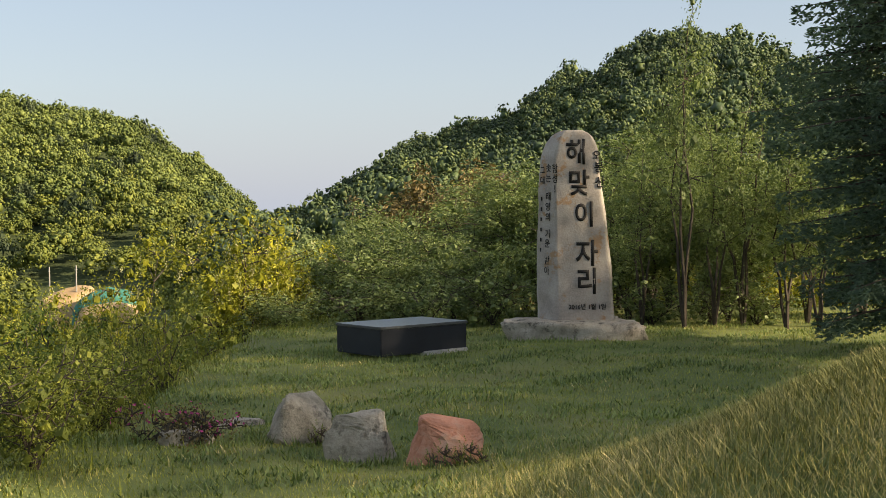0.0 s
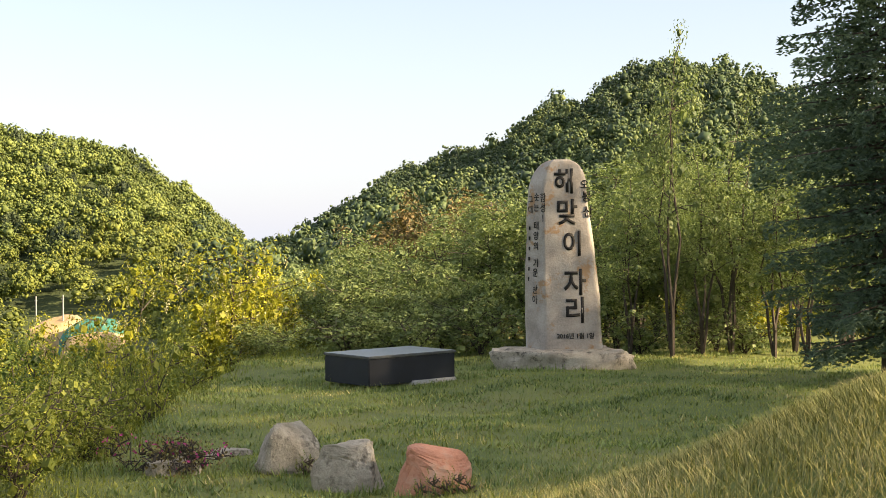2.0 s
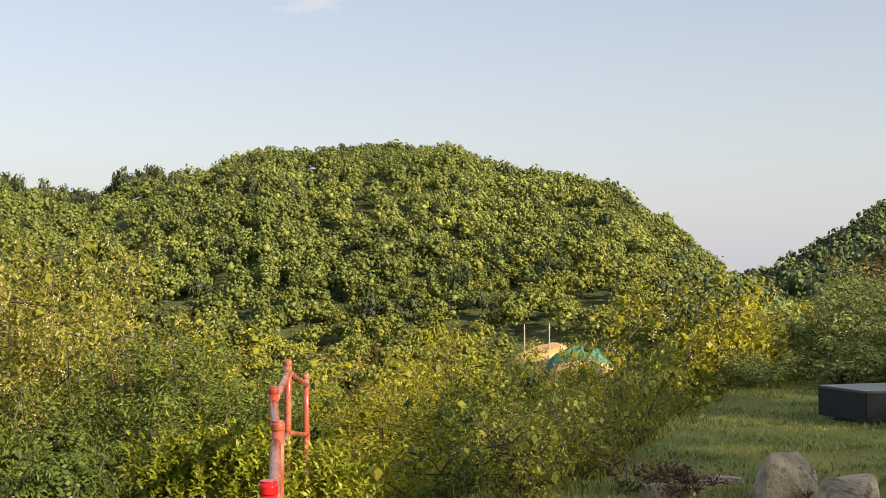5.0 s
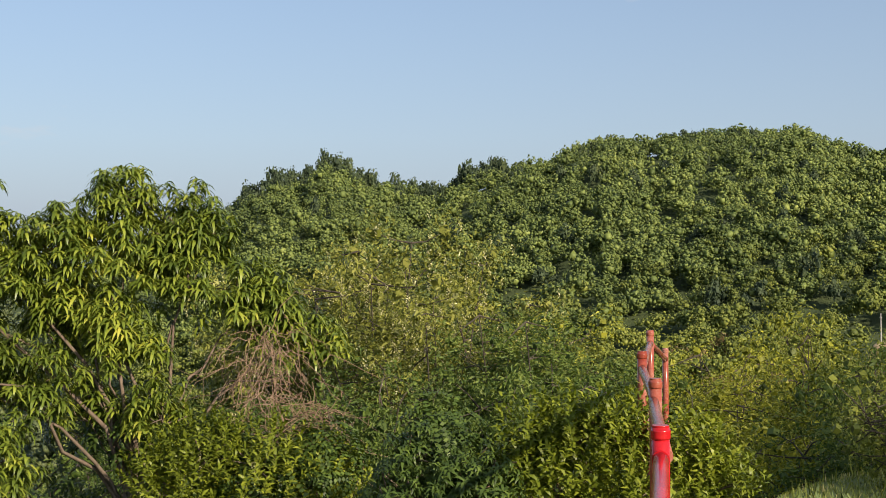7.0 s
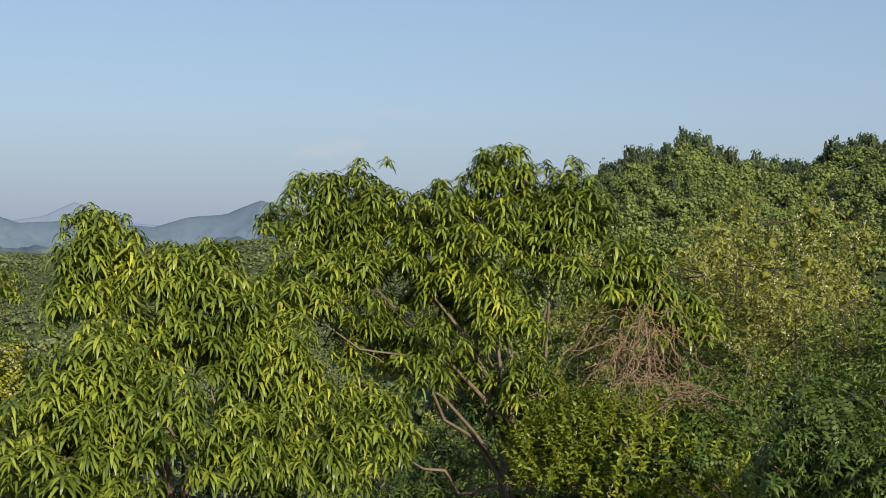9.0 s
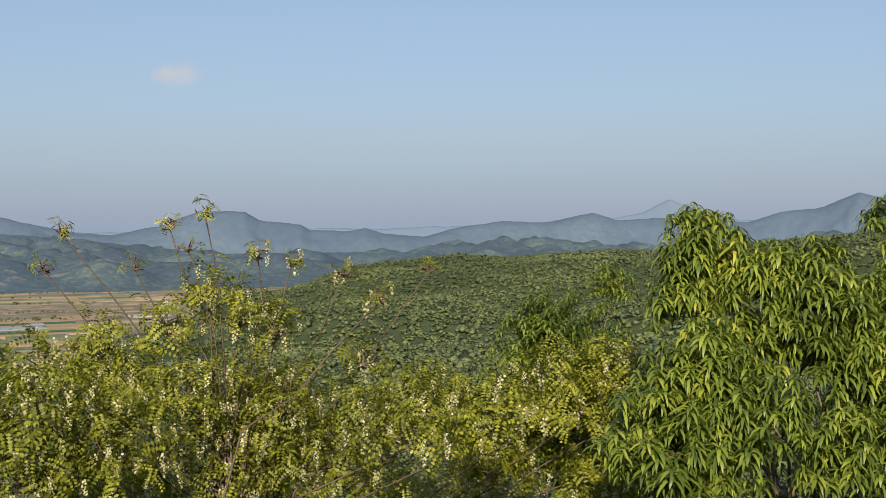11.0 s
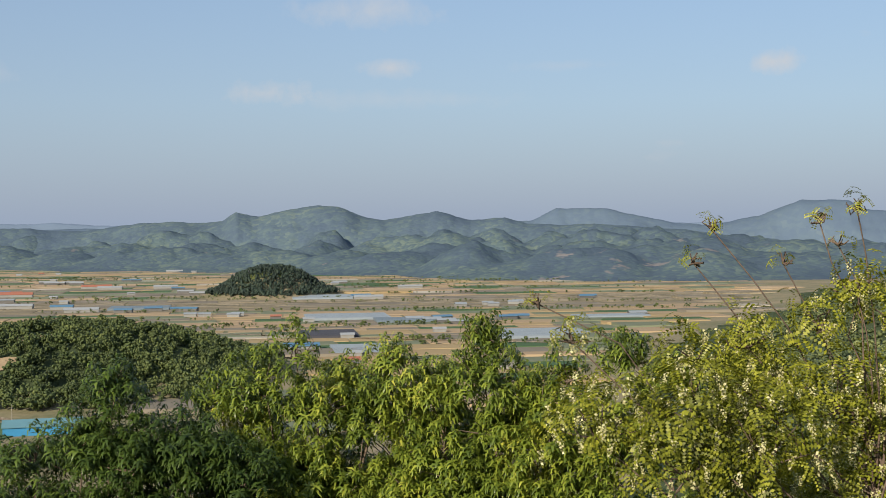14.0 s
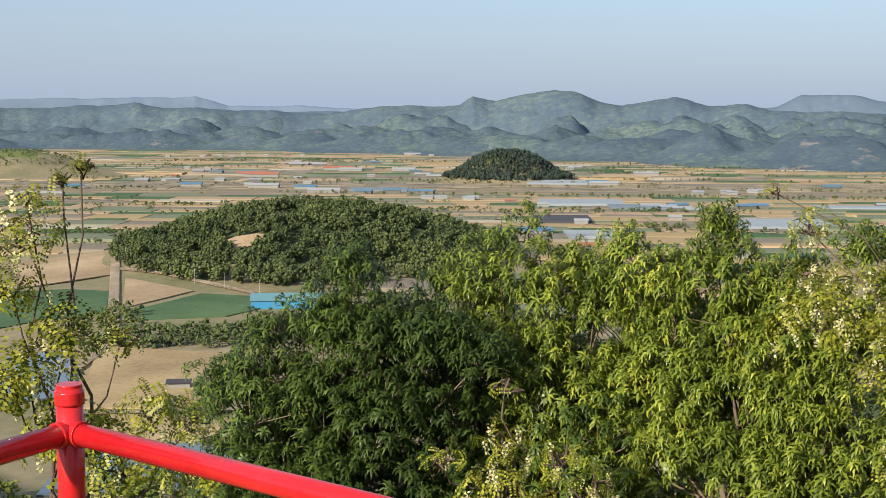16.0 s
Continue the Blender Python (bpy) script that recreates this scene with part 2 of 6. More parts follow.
CONCRETE = surface("concrete", [(0.2, (0.3, 0.29, 0.27)), (0.8, (0.5, 0.48, 0.45))], 3.0, 40.0, 0.85, 0.3)
INK = surface("black_letter_paint", [(0.2, (0.012, 0.011, 0.01)), (0.8, (0.03, 0.028, 0.025))], 6.0, 60.0, 0.7, 0.2)
RED = surface("red_gloss_paint", [(0.15, (0.30, 0.006, 0.01)), (0.6, (0.52, 0.012, 0.018)), (0.9, (0.56, 0.03, 0.03))], 4.0, 60.0, 0.22, 0.06, 0.5, dist=0.004)
# faded red; its palest patches stand in for sky gloss on the pipes
FADED_SHEEN = surface("faded_red_with_sheen", [(0.15, (0.202, 0.030, 0.017)), (0.45, (0.302, 0.072, 0.044)), (0.75, (0.396, 0.216, 0.171))], 5.0, 60.0, 0.25, 0.1, 0.5, dist=0.004)

# ------------------------------------------------------------- mesh helpers


def mesh_np(name, verts, quads):
    """A mesh of quads from arrays."""
    verts, quads = np.asarray(verts, np.float32), np.asarray(quads, np.int32)
    me = bpy.data.meshes.new(name)
    me.vertices.add(len(verts))
    me.vertices.foreach_set("co", verts.ravel())
    me.loops.add(quads.size)
    me.loops.foreach_set("vertex_index", quads.ravel())
    me.polygons.add(len(quads))
    me.polygons.foreach_set("loop_start", np.arange(0, quads.size, quads.shape[1], dtype=np.int32))
    me.update(calc_edges=True)
    me.shade_flat()
    return me


def put(name, me, mat, parent=None, label="", smooth=False):
    ob = new(name, me)
    me.materials.append(mat)
    if smooth:
        me.polygons.foreach_set("use_smooth", np.ones(len(me.polygons), bool))
    if parent:
        ob.parent = parent
    if label:
        tagged(ob, label)
    return ob


def part(name, bm, mat, parent, label="", smooth=False):
    me = bpy.data.meshes.new(name)
    bm.to_mesh(me)
    bm.free()
    return put(name, me, mat, parent, label, smooth)


def empty(name, x, y, z, label, category, group="", turn=0.0):
    ob = new(name)
    ob.matrix_basis = pose(x, y, z, 0, 0, turn)
    return tagged(ob, label, category, group)


def tubes(paths, sides=6):
    """Quads for round stems along paths of (x, y, z, radius)."""
    V, Q, base = [], [], 0
    ang = np.arange(sides) * 2 * np.pi / sides
    for p in paths:
        p = np.asarray(p, float)
        d = np.gradient(p[:, :3], axis=0)
        d /= np.linalg.norm(d, axis=1)[:, None] + 1e-9
        ref = np.where(np.abs(d[:, 2:3]) > 0.9, [[1.0, 0, 0]], [[0, 0, 1.0]])
        u = np.cross(d, ref)
        u /= np.linalg.norm(u, axis=1)[:, None] + 1e-9
        w = np.cross(d, u)
        ring = p[:, None, :3] + p[:, 3, None, None] * (u[:, None] * np.cos(ang)[None, :, None] + w[:, None] * np.sin(ang)[None, :, None])
        n = len(p)
        V.append(ring.reshape(-1, 3))
        i = np.arange(n - 1)[:, None] * sides + base
        j = np.arange(sides)[None]
        k = (j + 1) % sides
        Q.append(np.stack([i + j, i + k, i + sides + k, i + sides + j], -1).reshape(-1, 4))
        base += n * sides
    return np.concatenate(V), np.concatenate(Q)


def joined(pieces):
    V, Q, base = [], [], 0
    for v, q in pieces:
        V.append(v)
        Q.append(q + base)
        base += len(v)
    return np.concatenate(V), np.concatenate(Q)


def spread(template, mats):
    """Copies of a template (verts, quads) under 4x4 matrices, joined."""
    v, q = template
    mats = np.asarray(mats)
    vv = np.einsum("nij,kj->nki", mats[:, :3, :3], v) + mats[:, None, :3, 3]
    qq = q[None] + (np.arange(len(mats)) * len(v))[:, None, None]
    return vv.reshape(-1, 3), qq.reshape(-1, 4)


def frames_from(pos, zaxis, spin, size):
    """Matrices at pos with their z along zaxis, spun about it, scaled."""
    z = zaxis / (np.linalg.norm(zaxis, axis=1)[:, None] + 1e-9)
    ref = np.where(np.abs(z[:, 2:3]) > 0.95, [[1.0, 0, 0]], [[0, 0, 1.0]])
    x = np.cross(ref, z)
    x /= np.linalg.norm(x, axis=1)[:, None] + 1e-9
    y = np.cross(z, x)
    c, s = np.cos(spin)[:, None], np.sin(spin)[:, None]
    m = np.zeros((len(pos), 4, 4))
    size = np.asarray(size).reshape(len(pos), -1)
    m[:, :3, 0], m[:, :3, 1], m[:, :3, 2] = (x * c + y * s) * size, (y * c - x * s) * size, z * size
    m[:, :3, 3], m[:, 3, 3] = pos, 1
    return m


def unit(n, rng):
    v = rng.normal(size=(n, 3))
    return v / np.linalg.norm(v, axis=1)[:, None]


CUBE = (np.array([[x, y, z] for z in (-1, 1) for y in (-1, 1) for x in (-1, 1)]) * 0.62,
        np.array([[0, 2, 3, 1], [4, 5, 7, 6], [0, 1, 5, 4], [2, 6, 7, 3], [0, 4, 6, 2], [1, 3, 7, 5]]))
LEAF = (np.array([[0, -1, -0.15], [0.8, -0.1, 0.1], [0, 1, -0.2], [-0.8, 0.15, 0.08]]), np.array([[0, 1, 2, 3]]))


def clump(rng):
    """A small ragged clump of leaves, no two sides alike."""
    v = CUBE[0] * rng.uniform(0.45, 1.3, (8, 1)) + rng.normal(0, 0.16, (8, 3))
    return v, CUBE[1]


def tuft_crown(rng, n, leaf, lobes=7, clumps=60, size=0.12):
    """A crown of radius about 1: many ragged clumps of leaves over several uneven lobes, loose sprays between them,
    hidden blocks added to darken the inside.
    """
    lc = unit(lobes, rng) * rng.uniform(0.3, 0.66, (lobes, 1)) if lobes > 1 else np.zeros((1, 3))
    lc[:, 2] = lc[:, 2] * 0.8 + 0.1
    lr = rng.uniform(0.3, 0.52, lobes) * min(1.0, 3.0 / lobes ** 0.5) if lobes > 1 else np.array([0.75])
    out = [spread(CUBE, frames_from(lc, unit(lobes, rng), rng.uniform(0, 6, lobes), lr * 0.5))] if clumps > 10 else []
    share = lr ** 2 / (lr ** 2).sum()
    kinds = [clump(rng) for _ in range(5)]

    def shell(count, low, high, bias):
        k = rng.choice(lobes, count, p=share)
        d = unit(count, rng)
        d[:, 2] += bias
        d /= np.linalg.norm(d, axis=1)[:, None]
        return lc[k] + d * (lr[k] * rng.uniform(low, high, count))[:, None], d

    p, d = shell(clumps, 0.7, 1.05, 0.3)
    m = frames_from(p, d + unit(clumps, rng) * 0.5, rng.uniform(0, 6.3, clumps), size * rng.uniform(0.55, 1.4, clumps))
    m[:, :3, 2] *= 0.6
    for j, kind in enumerate(kinds):
        if len(m[j::5]):
            out.append(spread(kind, m[j::5]))
    if n:
        p, d = shell(n, 0.85, 1.2, 0.25)
        m = frames_from(p, d + unit(n, rng) * 0.4, rng.uniform(0, 6.3, n), leaf * rng.uniform(0.6, 1.35, n))
        m[:, :3, 0] *= 0.7
        out.append(spread(LEAF, m))
    return joined(out)


# ------------------------------------------------------------- the land
EDGE = ([-180, -60, -15, 0, 5, 8, 10, 12, 14, 20, 26, 35, 60, 124, 140, 165, 180],
        [30, 30, 30, 29, 26, 22.5, 18, 14, 11.5, 9.6, 7.0, 5.0, 4.2, 3.6, 3.8, 18, 30])
DEEP = ([-180, 2, 9, 14, 22, 45, 56, 66, 80, 90, 97, 140, 160, 180], [1.5, 1.5, 5, 13, 20, 24, 38, 48, 58, 70, 85, 85, 20, 1.5])
HILL = ([0, 6.5, 8.5, 9.2, 9.6, 10.2, 11.4, 12.3, 13.3, 14.6, 16.5, 17.6, 18.9, 20.1, 21.8, 23.3, 24.5, 26.8, 28.6, 29.9, 30.9, 31.9, 33.5, 34.6, 36, 38.3, 40, 41, 41.8, 43.3, 45, 49, 54, 60],
        [-20, -3, 0.3, 0.9, 1.2, 2.1, 2.8, 3.4, 4.0, 4.4, 4.6, 4.75, 5.1, 5.6, 5.8, 5.9, 5.7, 5.5, 5.6, 5.3, 4.5, 4.6, 4.4, 3.9, 3.3, 3.6, 4.1, 4.5, 3.9, 3.6, 2.7, 1.2, -2.5, -30])
RIDGE = ([-180, -110, -60, -30, -20, -15.3, -13.9, -12.4, -10.5, -9, -8.3, -6.3, -5, -4.3, -3, -1, 0.5, 1.8, 2.8, 4.1, 5.4, 7, 10, 20],
         [2, 3, 4, 4.6, 5.6, 6.3, 6.7, 7.5, 7.55, 7.25, 6.7, 6.1, 5.7, 5.1, 4.15, 3.75, 3.25, 2.95, 2.05, 1.45, 0.5, -1.2, -3.5, -30])


def smooth(x):
    x = np.clip(x, 0, 1)
    return x * x * (3 - 2 * x)


def wavy(x, y, k):
    return np.sin(x * k + 1.3) * np.cos(y * k * 1.1 + 0.4) + 0.5 * np.sin(x * k * 2.3 - y * k * 1.7 + 2.0)


def lawn_fall(x, y):
    """The lawn falls gently towards the standing stone."""
    a = np.degrees(np.arctan2(-x, y))
    return 0.0157 * np.clip(np.hypot(x, y) - 5, 0, 60) * np.interp(a, [-75, -40, 11, 19], [0, 1, 1, 0])


def height(x, y):
    """Height of the bare land."""
    x, y = np.asarray(x, float), np.asarray(y, float)
    r = np.hypot(x, y)
    a = np.degrees(np.arctan2(-x, y))
    d = np.maximum(r - np.interp(a, *EDGE), 0)
    deep = np.interp(a, *DEEP)
    deep = deep + np.maximum(86 - deep, 0) * smooth((r - 500) / 1100) * np.interp(a, [44, 56, 140, 150], [0, 1, 1, 0])
    steep = np.interp(a, [6, 21, 30, 46, 58, 88, 100], [0.6, 0.6, 0.36, 0.36, 0.55, 0.7, 0.95])
    z = -deep * (1 - np.exp(-steep * d * d / (d + 2.5) / deep))
    z = z + 0.035 * wavy(x, y, 0.9) * smooth((r - 4) / 5) - lawn_fall(x, y)
    # the wooded hill across the valley, and the ridge behind the stone
    crest = 1.6 + 430 * np.tan(np.radians(np.interp(a, *HILL))) - 6.5
    z = np.maximum(z, z + (crest - z) * smooth((r - 190) / 240) * (r < 430) + (crest - z) * (1 - smooth((r - 430) / 260)) * (r >= 430))
    rc = np.interp(a, [-40, -20, 8, 20], [240, 260, 520, 560])
    crest = 1.6 + rc * np.tan(np.radians(np.interp(a, *RIDGE))) - 6.0
    z = np.maximum(z, z + (crest - z) * smooth((r - 90) / (rc - 90)) * (r < rc) + (crest - z) * (1 - smooth((r - rc) / 250)) * (r >= rc))
    # low wooded hills towards the valley
    crest = 1.6 + 1500 * np.tan(np.radians(np.interp(a, [50, 58, 62.5, 67.5, 70, 74.5, 76.7, 79.9, 82, 83.4, 85, 87, 90, 93], [0.3, 0.2, -0.2, -0.75, -0.6, -0.95, -0.8, -1.1, -1.4, -2.1, -2.5, -2.8, -3.1, -4.0])))
    w = np.interp(a, [48, 55, 84, 92], [0, 1, 1, 0])
    roll = 13 * wavy(x, y, 0.0058) + 6 * wavy(y, x, 0.014)
    z = np.maximum(z, z + w * (crest - z) * np.exp(-((r - 1500) / 520) ** 2) + w * roll * smooth((r - 380) / 300) * (1 - smooth((r - 1250) / 250)))
    # the wooded knoll and the wooded mound in the plain
    for az, dist, ra, rb, top in ((119.8, 830, 100, 125, 27), (111.3, 1840, 66, 75, 37), (132.8, 2100, 120, 120, 36)):
        c = way(az) * dist
        u, v = (x - c.x) * math.cos(radians(az)) + (y - c.y) * math.sin(radians(az)), -(x - c.x) * math.sin(radians(az)) + (y - c.y) * math.cos(radians(az))
        z = z + top * np.exp(-((u / ra) ** 2 + (v / rb) ** 2) ** 1.4)
    # the grassy mound beside the path
    z = z + 1.35 * np.exp(-(((x - 4.2) / 3.2) ** 2 + ((y - 6.2) / 3.2) ** 2) ** 1.3)
    return z


radii = np.concatenate([[0.0], np.geomspace(0.4, 30, 70), np.geomspace(31, 4850, 250)])
azs = np.radians(np.concatenate([np.arange(-35, 140, 0.7), np.arange(140, 325, 2.5)]))
rr, aa = np.meshgrid(radii, azs, indexing="ij")
gx, gy = -rr * np.sin(aa), rr * np.cos(aa)
gz = height(gx, gy)
na = len(azs)
i, j = np.meshgrid(np.arange(len(radii) - 1), np.arange(na), indexing="ij")
gq = np.stack([i * na + j, (i + 1) * na + j, (i + 1) * na + (j + 1) % na, i * na + (j + 1) % na], -1).reshape(-1, 4)
me = mesh_np("ground", np.stack([gx, gy, gz], -1).reshape(-1, 3), gq)
me.materials.append(GROUND)
me.materials.append(FARSOIL)
ground = put("ground", me, SHADED_FLOOR, smooth=True)
far_faces = ((gz[:-1] < -66) & (radii[:-1, None] > 260)).ravel()
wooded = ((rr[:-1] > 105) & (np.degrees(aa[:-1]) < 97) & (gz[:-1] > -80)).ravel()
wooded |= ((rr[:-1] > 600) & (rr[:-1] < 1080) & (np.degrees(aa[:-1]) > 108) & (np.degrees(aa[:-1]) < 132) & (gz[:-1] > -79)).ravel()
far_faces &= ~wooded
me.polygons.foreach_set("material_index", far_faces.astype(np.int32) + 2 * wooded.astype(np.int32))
tagged(ground, "grassy hilltop falling away to a farmed valley plain", "ground", kind="structure")


def far_range(name, dist, deep, knots, mat, seed, bumps, label):
    """A distant range of hills: a real fold of land from its foot to its back slope."""
    rng = np.random.default_rng(seed)
    az = np.arange(40, 150.01, 0.12)
    el = np.interp(az, *knots)
    ph = rng.uniform(0, 6, 6)
    el = el + bumps * sum(np.sin(az * f + p) / (1 + i) for i, (f, p) in enumerate(zip((1.7, 3.1, 5.3, 9.7, 16.0, 27.0), ph)))
    dist = np.interp(az, *dist) if isinstance(dist, tuple) else dist + 0 * az
    top = 1.6 + dist * np.tan(np.radians(el))
    s = np.linspace(-1, 0.6, 33)
    prof = np.where(s < 0, smooth(1 + s), 1 - smooth(s))
    rad = dist[None] + deep * s[:, None]
    z = -90 + (top + 90)[None] * prof[:, None]
    for i in range(33):
        for k in range(len(az)):
            if 0.02 < prof[i] < 0.98:
                spur = noise.fractal(Vector((az[k] * 0.32 + seed, s[i] * 1.1, seed * 3.1)), 0.8, 2.1, 4)
                z[i, k] += (top[k] + 90) * prof[i] * (1 - prof[i]) * 0.75 * spur
    a = np.radians(az)[None]
    v = np.stack([-rad * np.sin(a), rad * np.cos(a), z], -1).reshape(-1, 3)
    m = len(az)
    i, j = np.meshgrid(np.arange(32), np.arange(m - 1), indexing="ij")
    q = np.stack([i * m + j, i * m + j + 1, (i + 1) * m + j + 1, (i + 1) * m + j], -1).reshape(-1, 4)
    return tagged(put(name, mesh_np(name, v, q), mat, smooth=True), label, "hills", kind="structure")


def far_wood(name, stops, patch, crown, haze, clearing=None):
    """Woods seen from afar: drifts of tone, single crowns as small domes, here and there a clearing, haze mixed into
    the colour.
    """
    m, n, l, b = material(name, 0.95, 0.0, 0.05)
    big = noise_node(n, l, patch, 5.0, 0.6)
    vor = n.new("ShaderNodeTexVoronoi")
    vor.inputs["Scale"].default_value = crown
    l.new(n.new("ShaderNodeTexCoord").outputs["Object"], vor.inputs["Vector"])
    tone = n.new("ShaderNodeSeparateColor")
    l.new(vor.outputs["Color"], tone.inputs[0])
    add = n.new("ShaderNodeMath")
    add.operation = "MULTIPLY_ADD"
    l.new(tone.outputs[0], add.inputs[0])
    add.inputs[1].default_value = 0.6
    shift = n.new("ShaderNodeMath")
    shift.operation = "MULTIPLY_ADD"
    l.new(big.outputs["Fac"], shift.inputs[0])
    shift.inputs[1].default_value, shift.inputs[2].default_value = 1.8, -0.72
    l.new(shift.outputs[0], add.inputs[2])
    r = ramp(n, stops)
    l.new(add.outputs[0], r.inputs[0])
    col = r.outputs[0]
    if clearing:
        sn = noise_node(n, l, clearing[1], 4.0, 0.6)
        sr = ramp(n, [(clearing[2], (0, 0, 0)), (clearing[2] + 0.03, (1, 1, 1))])
        l.new(sn.outputs["Fac"], sr.inputs[0])
        col = mixed(n, l, col, clearing[0], sr.outputs[0])
    # aerial haze as a blue mixed into the base colour
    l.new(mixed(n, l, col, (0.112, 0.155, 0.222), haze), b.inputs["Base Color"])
    bump = n.new("ShaderNodeBump")
    bump.invert = True
    bump.inputs["Strength"].default_value, bump.inputs["Distance"].default_value = 0.75 * (1 - haze), 0.3 / crown
    l.new(vor.outputs["Distance"], bump.inputs["Height"])
    l.new(bump.outputs[0], b.inputs["Normal"])
    return m


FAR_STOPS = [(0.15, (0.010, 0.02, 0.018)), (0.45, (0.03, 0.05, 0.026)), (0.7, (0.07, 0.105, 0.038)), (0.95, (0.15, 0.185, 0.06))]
FAR0 = far_wood("foothill_woods_hazed", FAR_STOPS, 0.005, 0.09, 0.56, ((0.27, 0.20, 0.125), 0.007, 0.655))
FAR1 = far_wood("far_woods_hazed", FAR_STOPS, 0.004, 0.075, 0.64)
FAR2 = far_wood("far_hills_hazed", FAR_STOPS, 0.003, 0.06, 0.86)
# the farthest range: haze alone as its base colour
FAR3 = surface("haze_blue_mountains", [(0.2, (0.135, 0.182, 0.255)), (0.8, (0.145, 0.192, 0.265))], 0.002, 0.03, 0.95, 0.2, 0.0)


def foothills():
    """Many rounded wooded hills, one behind the other, along the edge of the plain."""
    rng = np.random.default_rng(12)
    az, rad = np.arange(56, 142, 0.11), np.arange(2120, 4480, 26.0)
    foot = np.interp(az, [40, 80, 86, 96, 103, 108, 113, 119, 124, 131, 150], [2800, 2720, 2440, 2380, 2600, 2940, 3190, 3340, 3640, 3790, 3890])
    cap = np.interp(az, [56, 58, 62, 66, 68, 70, 72, 74.5, 77, 79, 80.6, 82.2, 84, 86, 90.9, 92.9, 94.9, 97.6, 100.3, 102.4, 105, 107.8, 110, 113, 116, 118.6, 121, 124, 126.5, 129, 131, 142],
                    [0.6, 0.55, 0.1, -0.2, -0.05, -0.3, -0.1, 0.1, -0.2, -0.1, -0.75, -0.8, -0.35, -0.4, -0.35, 0.02, 0.14, 0.1, -0.2, 0.1, -0.08, 0.12, -0.15, 0.0, 0.05, -0.15, 0.05, 0.1, 0.25, 0.05, -0.1, -0.5])
    aa, rr = np.meshgrid(np.radians(az), rad, indexing="ij")
    x, y = -rr * np.sin(aa), rr * np.cos(aa)
    z = np.full(x.shape, -93.0)
    for row, (back, drop) in enumerate(((140, 0.75), (330, 0.45), (560, 0.15), (800, 0.0))):
        c = 57.0 + row * 0.7
        while c < 140:
            d = float(np.interp(c, az, foot)) + back + rng.uniform(-60, 60)
            top = 1.6 + d * math.tan(radians(float(np.interp(c, az, cap)) + 0.16 - drop - rng.uniform(0, 0.3)))
            w, deep = rng.uniform(90, 210), rng.uniform(110, 190)
            u, v = (aa - radians(c)) * d, rr - d
            z = np.maximum(z, -93 + (top + 93) * np.exp(-((u / w) ** 2 + (v / deep) ** 2) ** 0.9))
            c += rng.uniform(1.4, 3.4)
    for i in range(len(az)):
        for k in range(len(rad)):
            if z[i, k] > -88:
                z[i, k] += 0.26 * (z[i, k] + 90) * noise.fractal(Vector((x[i, k] * 0.008, y[i, k] * 0.008, 3.0)), 0.75, 2.1, 4)
    m = len(rad)
    i, j = np.meshgrid(np.arange(len(az) - 1), np.arange(m - 1), indexing="ij")
    q = np.stack([i * m + j, (i + 1) * m + j, (i + 1) * m + j + 1, i * m + j + 1], -1).reshape(-1, 4)
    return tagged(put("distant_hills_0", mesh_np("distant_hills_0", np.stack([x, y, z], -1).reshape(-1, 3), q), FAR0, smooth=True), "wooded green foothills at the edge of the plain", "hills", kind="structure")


foothills()
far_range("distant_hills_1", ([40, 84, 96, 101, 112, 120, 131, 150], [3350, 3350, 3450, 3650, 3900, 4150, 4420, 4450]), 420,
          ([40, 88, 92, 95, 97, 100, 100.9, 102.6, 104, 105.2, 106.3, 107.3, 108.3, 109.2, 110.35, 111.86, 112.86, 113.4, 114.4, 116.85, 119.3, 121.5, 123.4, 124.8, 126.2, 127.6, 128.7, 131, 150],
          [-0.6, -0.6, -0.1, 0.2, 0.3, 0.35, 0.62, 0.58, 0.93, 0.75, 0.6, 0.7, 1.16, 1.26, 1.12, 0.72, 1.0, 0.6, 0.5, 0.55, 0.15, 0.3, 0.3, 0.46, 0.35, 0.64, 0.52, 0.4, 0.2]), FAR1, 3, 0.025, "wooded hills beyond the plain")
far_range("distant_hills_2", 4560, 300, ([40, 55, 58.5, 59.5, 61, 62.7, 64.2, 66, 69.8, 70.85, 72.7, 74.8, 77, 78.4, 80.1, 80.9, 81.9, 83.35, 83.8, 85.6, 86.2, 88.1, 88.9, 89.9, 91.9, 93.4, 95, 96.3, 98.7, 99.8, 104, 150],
          [0.3, 0.6, 1.6, 1.88, 1.25, 1.1, 0.6, 0.85, 0.8, 1.1, 0.72, 0.75, 0.48, 0.06, 0.25, 0.5, 0.34, 0.4, 0.68, 0.85, 1.2, 1.3, 1.0, 0.6, 0.25, 0.3, 0.66, 0.98, 1.03, 0.5, 0.3, 0.2]), FAR2, 4, 0.02, "far hills with haze painted in as blue-green")
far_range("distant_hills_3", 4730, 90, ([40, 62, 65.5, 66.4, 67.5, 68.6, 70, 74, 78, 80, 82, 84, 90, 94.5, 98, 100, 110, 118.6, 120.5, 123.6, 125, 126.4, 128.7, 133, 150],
          [0.5, 0.6, 0.8, 1.3, 1.66, 1.1, 0.85, 0.6, 0.55, 0.42, 0.5, 0.45, 0.35, 0.35, 0.45, 0.45, 0.4, 0.42, 0.52, 0.5, 0.92, 0.85, 0.82, 0.75, 0.7]), FAR3, 5, 0.02, "mountains on the horizon, haze painted in as pale blue")

